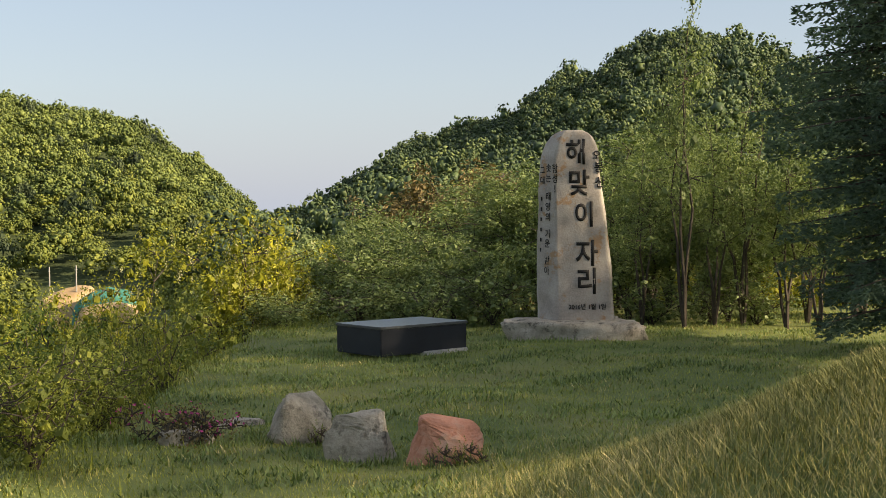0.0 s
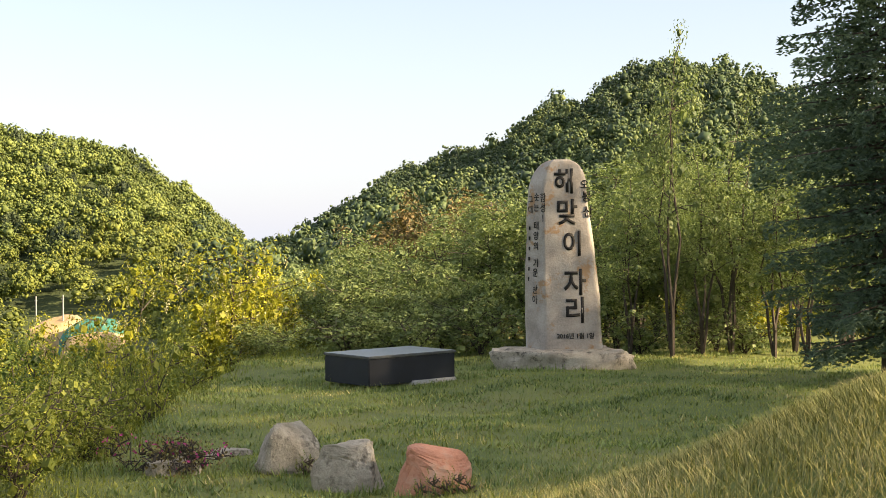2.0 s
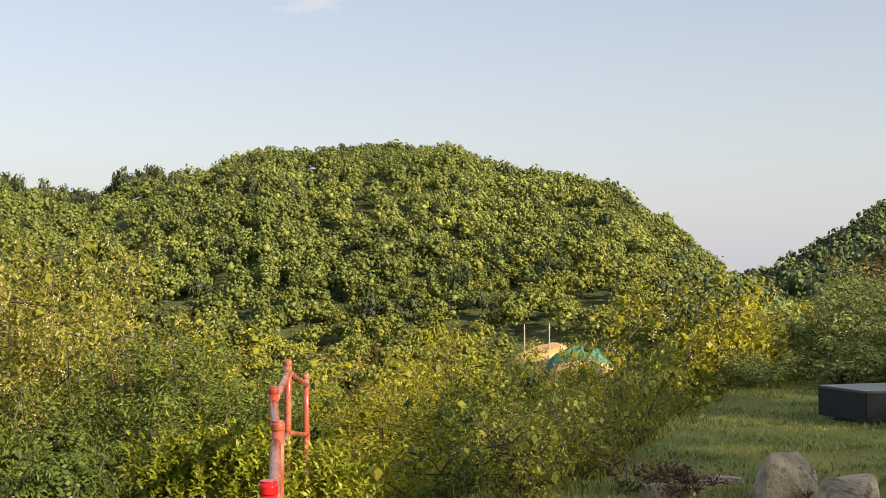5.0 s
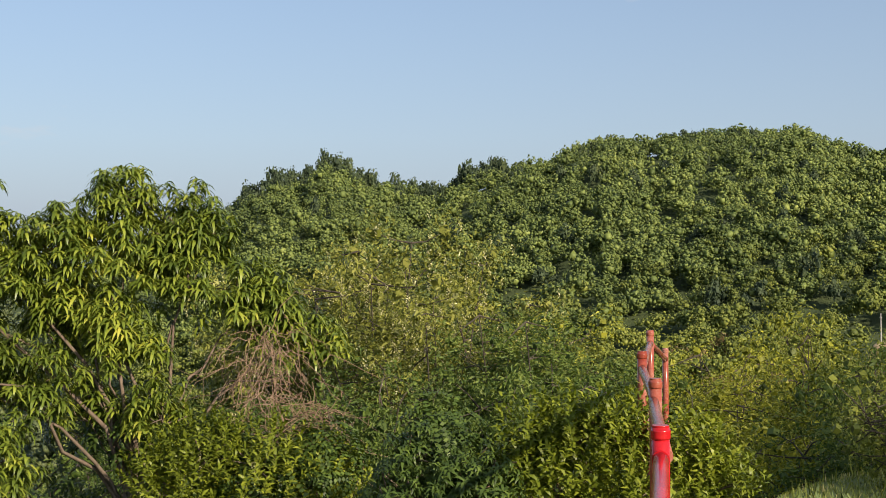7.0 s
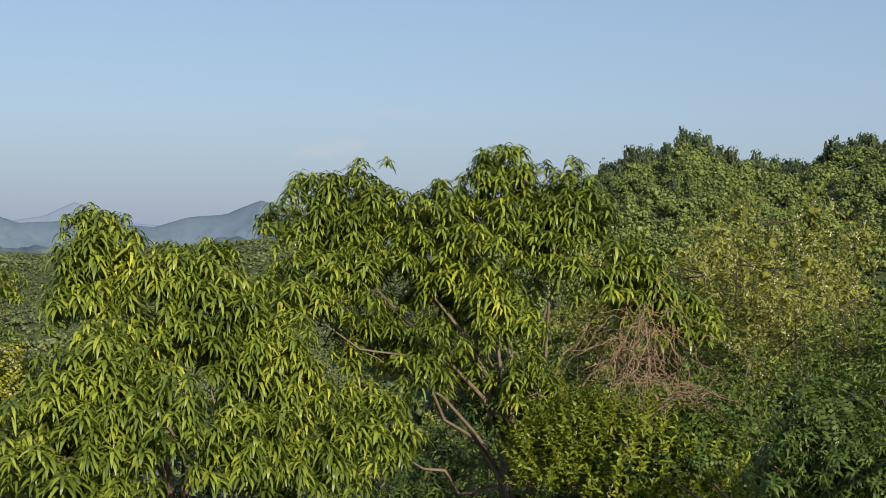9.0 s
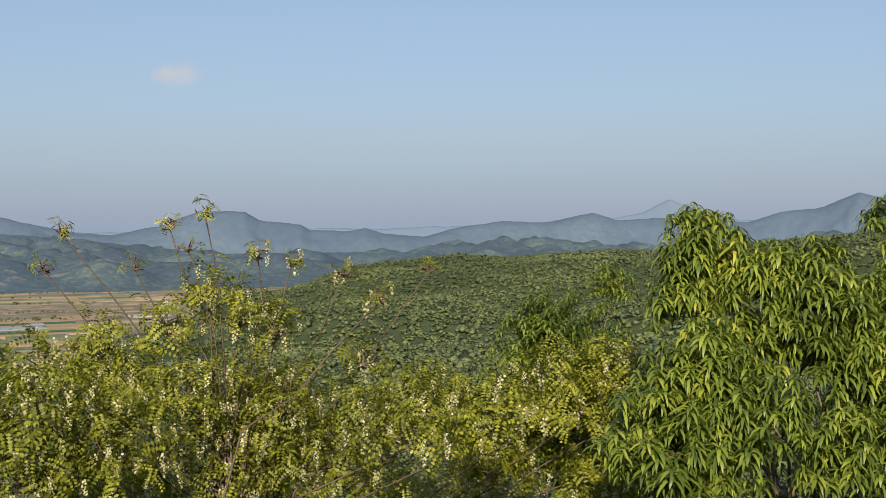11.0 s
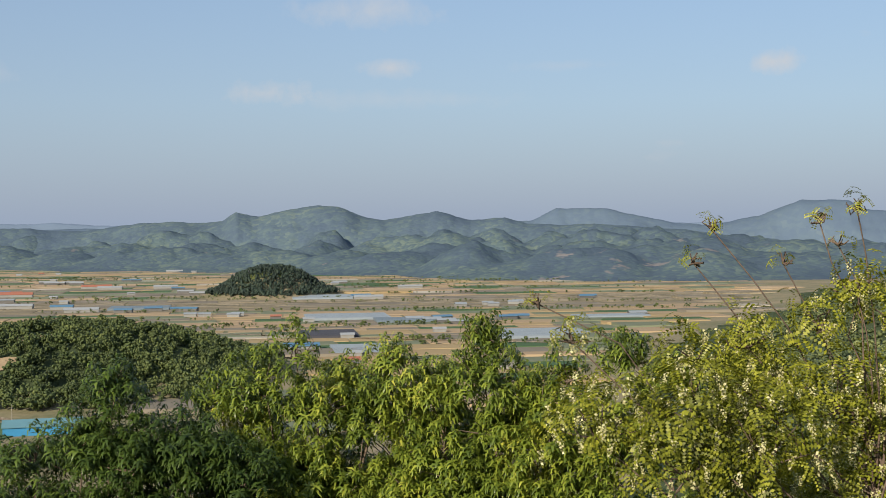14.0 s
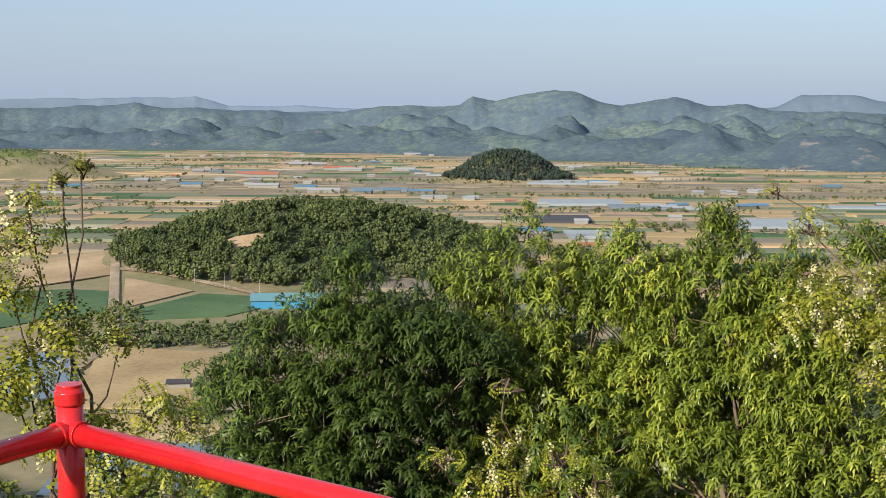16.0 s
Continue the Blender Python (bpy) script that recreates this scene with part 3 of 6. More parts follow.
# ------------------------------------------------------------- woods


def scatter(rng, n, az0, az1, r0, r1, power=1.0):
    a = np.radians(rng.uniform(az0, az1, n))
    r = (rng.uniform(r0 ** (power + 1), r1 ** (power + 1), n)) ** (1 / (power + 1))
    x, y = -r * np.sin(a), r * np.cos(a)
    return np.stack([x, y, height(x, y)], -1)


def clear(p):
    """Leaves open the track and the sand heap at the foot of the hill."""
    a, r = np.degrees(np.arctan2(-p[:, 0], p[:, 1])), np.hypot(p[:, 0], p[:, 1])
    return p[~((a > 12.6) & (a < 18.0) & (r > 30) & (r < 238))]


def upland(p):
    """Keeps what stands above the plain."""
    r, a = np.hypot(p[:, 0], p[:, 1]), np.degrees(np.arctan2(-p[:, 0], p[:, 1]))
    return p[(p[:, 2] > -78) & (a < 91.5 + 3 * np.sin(r * 0.013) + 2.5 * np.sin(r * 0.047 + a * 3))]


def tree_mats(rng, p, rad, tall, lift):
    n = len(p)
    m = np.zeros((n, 4, 4))
    s = rng.uniform(*rad, n)
    h = s * rng.uniform(*tall, n)
    t = rng.uniform(0, 6.3, n)
    m[:, 0, 0], m[:, 0, 1], m[:, 1, 0], m[:, 1, 1] = s * np.cos(t), -s * np.sin(t), s * np.sin(t), s * np.cos(t)
    m[:, 2, 2], m[:, 3, 3] = h, 1
    m[:, :3, 3] = p
    m[:, 2, 3] += h * lift
    return m


def wood(name, label, mat, rng, p, rad, tall, lift, quads, leaf, variants=4, lobes=7, clumps=60, size=0.12, rounded=False):
    mats = tree_mats(rng, p, rad, tall, lift)
    kind = rng.integers(0, variants, len(p))
    pieces = [spread(tuft_crown(rng, quads, leaf, lobes, clumps, size), mats[kind == k]) for k in range(variants) if (kind == k).any()]
    return tagged(put(name, mesh_np(name, *joined(pieces)), mat, smooth=rounded), label, "woods", kind="stuff")


# leaf tones muted and blued for the haze over the low hills
FAR_OAK = foliage("hazed_low_hill_leaves", [(0.0, (0.088, 0.119, 0.054)), (0.4, (0.120, 0.155, 0.062)), (0.8, (0.157, 0.188, 0.067)), (1.0, (0.196, 0.218, 0.079))], 0.008, glow=0.3, mottle=0.6)
rng = np.random.default_rng(7)
p = clear(scatter(rng, 2600, 8, 52, 200, 442, 1.3))
upper = np.hypot(p[:, 0], p[:, 1]) > 275 + 30 * np.array([noise.noise(Vector((a * 0.012, b * 0.012, 5.0))) for a, b, _ in p]) + rng.normal(0, 14, len(p))
wood("hill_forest", "dense broadleaved wood covering the hill across the valley", OAK, rng, p[upper], (3.0, 5.4), (0.78, 1.08), 0.75, 130, 0.045, 8, 5, 90, 0.085, rounded=True)
wood("hill_foot_forest", "yellow-green broadleaved wood at the foot of the hill", WOODLAND, rng, p[~upper], (2.6, 4.6), (0.78, 1.08), 0.75, 130, 0.045, 6, 5, 90, 0.085, rounded=True)
wood("ridge_forest", "dense broadleaved wood on the ridge behind, shade and haze in its dark leaves", OAK_DARK_SHADED, rng, scatter(rng, 1450, -24, 10, 110, 525, 0.8), (2.7, 4.8), (0.85, 1.2), 0.7, 110, 0.045, 6, 5, 66, 0.09, rounded=True)
wood("ridge_crown_wood", "dense broadleaved wood on the upper ridge", OAK_DARK_SHADED, rng, scatter(rng, 420, -16, 3, 130, 330, 0.8), (2.0, 3.4), (0.9, 1.2), 0.7, 130, 0.05, 5, 5, 66, 0.1, rounded=True)
wood("valley_thicket", "mixed young trees filling the valley floor", WOODLAND, rng, clear(scatter(rng, 620, 9, 54, 50, 215, 0.8)), (1.5, 3.0), (0.9, 1.35), 0.7, 420, 0.045, 5, 9, 60, 0.085)
wood("thicket_wood", "dense young wood behind the standing stone", SHADE_GREEN, rng, scatter(rng, 280, -26, 10, 42, 105, 0.8), (1.5, 2.8), (0.9, 1.25), 0.7, 700, 0.04, 4, 8, 50, 0.07)
wood("hill_pines", "dark pines scattered through the wooded hill", PINE_WOOD, rng, clear(scatter(rng, 210, 8, 52, 230, 440, 1.3)), (2.0, 3.2), (1.2, 1.8), 0.75, 130, 0.07, 4, 8, 70, 0.12)
wood("lower_slope_forest", "broadleaved wood on the lower slopes", FAR_OAK, rng, upland(scatter(rng, 2000, 48, 97, 110, 460, 0.7)), (2.2, 4.4), (0.8, 1.15), 0.5, 30, 0.07, 6, 5, 30, 0.16, rounded=True)
wood("low_hill_forest", "rolling broadleaved woods below the hilltop", FAR_OAK, rng, upland(scatter(rng, 26000, 48, 97, 430, 1750, 0.75)), (2.6, 4.9), (0.5, 0.7), 0.45, 0, 0.13, 8, 3, 5, 0.44, rounded=True)
wood("pine_stand", "dark pines standing along the hill crest", PINE_WOOD, rng, scatter(rng, 130, 33, 48, 395, 440), (1.9, 3.4), (1.6, 2.3), 0.8, 160, 0.08, 4, 8, 70, 0.12)
wood("crest_trees", "taller dark trees on the crest of the hill", OAK_DARK_SHADED, rng, scatter(rng, 12, 22.8, 24.6, 405, 432), (2.8, 4.0), (1.0, 1.2), 0.9, 160, 0.06, 4, 8, 80, 0.115)
wood("gap_trees", "small trees on the saddle between the hills", OAK_DARK_SHADED, rng, scatter(rng, 26, 5.2, 9.8, 430, 470), (2.4, 4.2), (1.1, 1.6), 1.0, 160, 0.06, 4, 8, 70, 0.12)
wood("rusty_wood", "brownish trees in young leaf on the lower slope", RUST, rng, scatter(rng, 60, 19.5, 26, 195, 235), (1.8, 3.0), (0.9, 1.2), 0.7, 180, 0.06, 4, 8, 70, 0.1)
wood("low_pine_stand", "patches of pine among the lower woods", PINE_WOOD, rng, upland(scatter(rng, 900, 50, 95, 300, 1500, 0.7)), (1.8, 3.2), (1.0, 1.4), 0.6, 4, 0.15, 5, 3, 6, 0.34, rounded=True)

# ------------------------------------------------------------- lawn grass


def blades(rng, p, tall, wide, lean):
    """Single grass blades, bent, at the points p."""
    n = len(p)
    t = rng.uniform(0, 6.3, n)
    h = tall * rng.uniform(0.5, 1.4, n)
    side = np.stack([np.cos(t), np.sin(t), 0 * t], -1) * (wide * rng.uniform(0.7, 1.3, n))[:, None]
    b = np.stack([np.sin(t), -np.cos(t), 0 * t], -1)
    bend = b * (h * rng.uniform(0.0, lean, n))[:, None]
    up = np.array([0, 0, 1.0])
    v = np.stack([p - side, p + side, p + bend + up * h[:, None] + side * 0.2, p + bend + up * h[:, None] - side * 0.2], 1)
    return v.reshape(-1, 3), np.arange(4 * n).reshape(n, 4)


def lawn_points(rng, n, x0, x1, y0, y1, keep):
    x, y = rng.uniform(x0, x1, n), rng.uniform(y0, y1, n)
    k = keep(x, y)
    x, y = x[k], y[k]
    return np.stack([x, y, height(x, y) - 0.006], -1)


def on_mound(x, y):
    return np.exp(-(((x - 4.2) / 3.2) ** 2 + ((y - 6.2) / 3.2) ** 2) ** 1.3)


def inside(x, y):
    r, a = np.hypot(x, y), np.degrees(np.arctan2(-x, y))
    return (a > -24) & (a < 30) & (r < np.interp(a, *EDGE) + 0.3)


rng = np.random.default_rng(11)
p = lawn_points(rng, 500000, -8, 10, 5.5, 27, lambda x, y: inside(x, y) & (rng.uniform(0, 1, len(x)) > on_mound(x, y) * 1.6) & (rng.uniform(0, 1, len(x)) < np.clip(9 / np.hypot(x, y), 0.3, 1)))
p = np.concatenate([p, lawn_points(rng, 70000, -4, 8, -5, 5.5, lambda x, y: (np.hypot(x, y) < 7.5) & (x > -2.5) & (on_mound(x, y) < 0.4))])
tagged(put("lawn_grass", mesh_np("lawn_grass", *blades(rng, p, 0.027, 0.0034, 1.1)), GRASS), "short worn lawn grass round the stones", "grass", kind="stuff")
p = lawn_points(rng, 330000, 0, 9, 4.0, 11, lambda x, y: (rng.uniform(0, 1, len(x)) < on_mound(x, y) * 1.5) & (np.hypot(x - 0.2, y) > 3.5))
tagged(put("dry_grass", mesh_np("dry_grass", *blades(rng, p, 0.062, 0.0028, 1.5)), DRY_GRASS), "long dry straw-coloured grass on the mound", "grass", kind="stuff")
p = lawn_points(rng, 22000, -6, 8, 6, 27, lambda x, y: inside(x, y) & ((np.hypot(x, y) > np.interp(np.degrees(np.arctan2(-x, y)), *EDGE) - 2.2) | (rng.uniform(0, 1, len(x)) < 0.04)) & (on_mound(x, y) < 0.1))
tagged(put("tall_grass", mesh_np("tall_grass", *blades(rng, p, 0.13, 0.005, 0.8)), THICKET), "tall weeds along the edge of the lawn", "grass", kind="stuff")

# ------------------------------------------------------------- the standing stone


def stone_width(h):
    return np.interp(h, [0, 0.6, 1.4, 2.1, 2.65, 2.8, 2.95, 3.08, 3.15], [1.0, 0.97, 0.91, 0.83, 0.75, 0.71, 0.63, 0.50, 0.28])


def stone_shift(h):
    return np.interp(h, [0, 1.4, 2.65, 3.15], [0.0, -0.05, -0.10, -0.06])


OUTLINE = [(-0.62, 0.30), (-0.60, 0.16), (-0.45, 0.03), (-0.31, -0.08), (-0.1, -0.075), (0.15, -0.065), (0.4, -0.05), (0.575, -0.03), (0.62, 0.05),
           (0.60, 0.3), (0.45, 0.44), (0.1, 0.5), (-0.3, 0.48), (-0.55, 0.42)]


def front(u, h):
    """Depth of the stone's face at u to the right and height h."""
    w, s = stone_width(h), stone_shift(h)
    us = [o[0] for o in OUTLINE[:8]]
    vs = [o[1] for o in OUTLINE[:8]]
    back = 0.10 * (1 - w)
    return np.interp((u - s) / w, us, vs) + back


def standing_stone():
    thing = empty("standing_stone", 2.14, 20.9, 0.0, "tall pale granite standing stone with black carved lettering", "monument", turn=-2.0)
    thing.matrix_basis = pose(2.14, 20.9, float(height(2.14, 20.9)) + 0.26, 0, 0, -4.0) @ Matrix.Diagonal((1, 1, 0.965, 1))
    rng = np.random.default_rng(2)
    hs = np.concatenate([np.linspace(-0.03, 2.6, 34), np.linspace(2.65, 3.15, 12)])
    dense = []
    for i, (a, b) in enumerate(zip(OUTLINE, OUTLINE[1:] + OUTLINE[:1])):
        for f in (0, 0.25, 0.5, 0.75):
            dense.append((a[0] + (b[0] - a[0]) * f, a[1] + (b[1] - a[1]) * f))
    dense = np.array(dense)
    m, V = len(dense), []
    for h in hs:
        w = stone_width(h)
        u = dense[:, 0] * w + stone_shift(h)
        v = (dense[:, 1]) * (0.35 + 0.65 * w) if h > 2.7 else dense[:, 1].copy()
        v = np.where(v < 0.31, dense[:, 1] + 0.10 * (1 - w), v * (0.6 + 0.4 * w))
        V.append(np.stack([u, v, np.full(m, h)], -1))
    V = np.array(V)
    for k in range(V.shape[0]):
        for q in range(m):
            x, y, z = V[k, q]
            n = noise.fractal(Vector((x * 2.2, y * 2.2, z * 1.6)), 1.0, 2.0, 3)
            V[k, q, 1] += 0.022 * n + (0.012 * abs(n) if y < 0.1 else 0)
            V[k, q, 0] += 0.02 * n * (1 if abs(x) > 0.3 else 0)
    n = len(hs)
    cap = V[-1].mean(0) + np.array([0, 0, 0.012])
    i, j = np.meshgrid(np.arange(n - 1), np.arange(m), indexing="ij")
    q = np.stack([i * m + j, i * m + (j + 1) % m, (i + 1) * m + (j + 1) % m, (i + 1) * m + j], -1).reshape(-1, 4)
    top = np.array([[(n - 1) * m + a, (n - 1) * m + (a + 1) % m, n * m, n * m] for a in range(0, m)])
    bm = bmesh.new()
    vs = [bm.verts.new(c) for c in np.concatenate([V.reshape(-1, 3), cap[None]])]
    for f in q:
        bm.faces.new([vs[k] for k in f])
    for f in top:
        bm.faces.new([vs[k] for k in f[:3]])
    part("stone", bm, GRANITE, thing, smooth=True)
    # lettering: characters, u, height of the middle, size
    words = [("해", 0.0, 2.79, 0.44), ("맞", 0.055, 2.28, 0.45), ("이", 0.125, 1.76, 0.44), ("자", 0.165, 1.12, 0.46), ("리", 0.165, 0.66, 0.46),
             ("오", 0.335, 2.74, 0.17), ("봉", 0.365, 2.53, 0.19), ("산", 0.385, 2.29, 0.2), ("2016년 1월 1일", 0.17, 0.235, 0.105),
             ("함", -0.33, 2.52, 0.13), ("성", -0.335, 2.35, 0.13), ("!", -0.335, 2.18, 0.13),
             ("솟", -0.43, 2.53, 0.12), ("는", -0.435, 2.36, 0.12), ("태", -0.44, 2.06, 0.12), ("양", -0.445, 1.89, 0.12), ("의", -0.45, 1.72, 0.12),
             ("기", -0.455, 1.44, 0.12), ("운", -0.46, 1.28, 0.12), ("받", -0.465, 1.00, 0.12), ("아", -0.47, 0.83, 0.12),
             ("그", -0.525, 2.50, 0.11), ("대", -0.53, 2.33, 0.11)]
    for body, u, h, size in words:
        cu = bpy.data.curves.new("letter", "FONT")
        size = size * (1.25 if u < -0.3 else 1.0)
        cu.body, cu.size, cu.align_x, cu.align_y = body, size, "CENTER", "CENTER"
        cu.offset = 0.022 * size if size > 0.3 else 0.012 * size
        cu.resolution_u = 3
        tmp = bpy.data.objects.new("letter", cu)
        me = bpy.data.meshes.new_from_object(tmp)
        bpy.data.objects.remove(tmp)
        bm = bmesh.new()
        bm.from_mesh(me)
        bpy.data.meshes.remove(me)
        squeeze = 0.85 if size > 0.3 else (0.62 if u < -0.3 else 0.9)
        c = sum((v.co for v in bm.verts), Vector()) / max(len(bm.verts), 1)
        mid = [(min(v.co[k] for v in bm.verts) + max(v.co[k] for v in bm.verts)) / 2 for k in (0, 1)]
        for v in bm.verts:
            x, z = u + (v.co.x - mid[0]) * squeeze, h + (v.co.y - mid[1])
            y = float(front(x, z))
            n = noise.fractal(Vector((x * 2.2, y * 2.2, z * 1.6)), 1.0, 2.0, 3)
            v.co = Vector((x, y + 0.022 * n + 0.012 * abs(n) + 0.03, z))
        geom = bmesh.ops.extrude_face_region(bm, geom=bm.faces[:])
        for v in [g for g in geom["geom"] if isinstance(g, bmesh.types.BMVert)]:
            v.co.y -= 0.037 if size > 0.3 else 0.042
        bmesh.ops.recalc_face_normals(bm, faces=bm.faces[:])
        part("letter", bm, INK, thing, "black painted carved letter")
    # writing that cannot be made out: plain bars
    for k in range(6):
        bm = bmesh.new()
        h = 2.02 - k * 0.17
        u = -0.545 - 0.004 * k
        bmesh.ops.create_cube(bm, size=1.0, matrix=Matrix.Translation((u, float(front(u, h)) - 0.0, h)) @ Matrix.Diagonal((0.022, 0.05, 0.06, 1)))
        part("letter_bar", bm, INK, thing, "plain black bar in place of a letter")
    return thing


def lump(rng, sx, sy, sz, cuts, rough, detail=4, boxy=1.0):
    """A boulder: a ball cut by flat breaks, then worn and roughened."""
    bm = bmesh.new()
    bmesh.ops.create_icosphere(bm, subdivisions=detail, radius=1.0)
    planes = []
    for k in range(cuts):
        d = unit(1, rng)[0]
        d[2] = abs(d[2]) * (0.45 if boxy < 1 and k else 0.9)
        d /= np.linalg.norm(d)
        planes.append((Vector(d), rng.uniform(0.66, 0.9) * (0.92 if boxy < 1 and cuts > 3 else 1.0)))
    off = Vector(rng.uniform(-9, 9, 3))
    for v in bm.verts:
        if boxy < 1:
            v.co = Vector([math.copysign(abs(c) ** boxy, c) for c in v.co]) * 0.86
        for d, k in planes:
            over = v.co.dot(d) - k
            if over > 0:
                v.co -= d * over * 0.94
        n = noise.fractal(v.co * 1.6 + off, 0.8, 2.1, 6)
        n -= 6.0 * max(0.0, 0.09 - abs(noise.noise(v.co * 1.9 + off))) * (1 if boxy < 1 else 0)
        v.co += v.co.normalized() * rough * n
        v.co = Vector((v.co.x * sx, v.co.y * sy, v.co.z * sz))
    return bm


standing_stone()
rng = np.random.default_rng(5)
plinth = empty("plinth", 2.15, 20.75, float(height(2.15, 20.75)), "low rough granite plinth under the standing stone", "plinth")
bm = lump(rng, 1.36, 0.92, 0.42, 2, 0.14, 4, 0.5)
for v in bm.verts:
    v.co.z = min(v.co.z, 0.275 + 0.04 * noise.noise(v.co * 3))
part("slab", bm, ROCK, plinth, smooth=True)

# ------------------------------------------------------------- the black altar
altar = empty("altar", -0.56, 18.15, float(height(-0.56, 18.15)) - 0.045, "low polished black granite altar on a pale footing", "altar", turn=40.0)


def slab(name, w, d, h, z, mat, parent, bevel, label="", dx=0.0, dy=0.0):
    bm = bmesh.new()
    bmesh.ops.create_cube(bm, size=1.0, matrix=Matrix.Translation((dx, dy, z)) @ Matrix.Diagonal((w, d, h, 1)))
    bmesh.ops.bevel(bm, geom=bm.edges[:], offset=bevel, segments=2, affect="EDGES")
    return part(name, bm, mat, parent, label)


slab("body", 1.50, 1.00, 0.36, 0.27, BLACK, altar, 0.01)
slab("top", 1.53, 1.03, 0.035, 0.468, BLACK_TOP, altar, 0.008, "dark granite slab, paler than the body")
slab("footing", 0.80, 0.9, 0.16, 0.035, CONCRETE, altar, 0.015, "pale concrete footing", 0.36, -0.08)

# ------------------------------------------------------------- boulders on the lawn


def boulder(x, y, sx, sy, sz, seed, mat, label, turn=0.0, cuts=7, sink=0.25, lean=0.0):
    rng = np.random.default_rng(seed)
    ob = part("boulder", lump(rng, sx, sy, sz, cuts, 0.085, 4, 0.4), mat, None, smooth=False)
    ob.matrix_basis = pose(x, y, float(height(x, y)) + sz * (1 - sink) - 0.05, 0, lean, turn)
    return tagged(ob, label, "boulder", "boulders on the lawn")


boulder(-1.12, 10.75, 0.35, 0.27, 0.27, 33, ROCK, "grey field boulder with a rounded peak on the grass", 25, 10, 0.3, 8)
boulder(-0.60, 10.0, 0.31, 0.26, 0.25, 44, ROCK, "pale grey blocky boulder on the grass", -12, 9, 0.25, -3)
boulder(0.0, 9.75, 0.36, 0.25, 0.23, 52, RED_ROCK, "reddish boulder with paler patches on the grass", -10, 8, 0.25, 9)
boulder(-1.78, 11.7, 0.24, 0.16, 0.07, 61, ROCK, "flat grey stone sunk in the turf", 15)
boulder(-1.95, 10.6, 0.15, 0.12, 0.11, 62, ROCK, "small dark stone among the azaleas", 0)
boulder(-2.12, 10.5, 0.13, 0.12, 0.10, 63, ROCK, "small dark stone among the azaleas", 40)

# ------------------------------------------------------------- clover in the lawn
rng = np.random.default_rng(18)
p = lawn_points(rng, 150000, -6, 9, 6.5, 26, lambda x, y: inside(x, y) & (on_mound(x, y) < 0.1) & (wavy(x, y, 2.1) + 0.7 * wavy(x + 3, y, 5.3) + rng.normal(0, 0.4, len(x)) > 0.45))
tagged(put("clover", mesh_np("clover", *blades(rng, p, 0.045, 0.011, 1.6)), SHADE_GREEN), "patches of clover and weeds in the lawn", "clover", kind="stuff")

p = lawn_points(rng, 60000, -6, 9, 6.5, 26, lambda x, y: inside(x, y) & (on_mound(x, y) < 0.1) & (wavy(x + 9, y - 4, 1.7) + 0.7 * wavy(x - 3, y, 4.1) + rng.normal(0, 0.4, len(x)) > 0.7))
tagged(put("dry_tufts", mesh_np("dry_tufts", *blades(rng, p, 0.04, 0.008, 1.4)), DRY_GRASS), "dry yellowish patches in the lawn", "grass", kind="stuff")

# ------------------------------------------------------------- weeds round the stones
rng = np.random.default_rng(17)
spots = []
for x, y, rx, ry, n in ((2.15, 20.75, 1.45, 1.0, 900), (-0.56, 18.15, 0.98, 0.95, 1600), (-1.12, 10.75, 0.38, 0.3, 260), (-0.6, 10.0, 0.36, 0.3, 260), (0.0, 9.75, 0.4, 0.3, 420), (-1.9, 10.7, 0.5, 0.4, 400)):
    t = rng.uniform(0, 2 * np.pi, n)
    t = t[(np.sin(t) < 0.3) & (np.sin(t * 3 + x) > -0.4)]
    r = rng.uniform(0.95, 1.3, len(t))
    px, py = x + rx * r * np.cos(t), y + ry * r * np.sin(t)
    spots.append(np.stack([px, py, height(px, py) - 0.01], -1))
tagged(put("weed_tufts", mesh_np("weed_tufts", *blades(rng, np.concatenate(spots), 0.085, 0.006, 1.2)), SHADE_GREEN), "weeds growing round the foot of the stones", "weeds", kind="stuff")

# ------------------------------------------------------------- red railing


def pipe(name, a, b, radius, mat, parent, label="", sides=24):
    n = 6
    a, b = np.array(a, float), np.array(b, float)
    pts = [np.append(a + (b - a) * k / n, radius) for k in range(n + 1)]
    v, q = tubes([pts], sides)
    m = len(v)
    v = np.concatenate([v, a[None], b[None]])
    caps = [[m, (k + 1) % sides, k, m] for k in range(sides)], [[m + 1, m - sides + k, m - sides + (k + 1) % sides, m + 1] for k in range(sides)]
    bm = bmesh.new()
    vs = [bm.verts.new(c) for c in v]
    for f in q:
        bm.faces.new([vs[k] for k in f]).smooth = True
    for c in caps:
        for f in c:
            bm.faces.new([vs[k] for k in f[:3]])
    return part(name, bm, mat, parent, label)


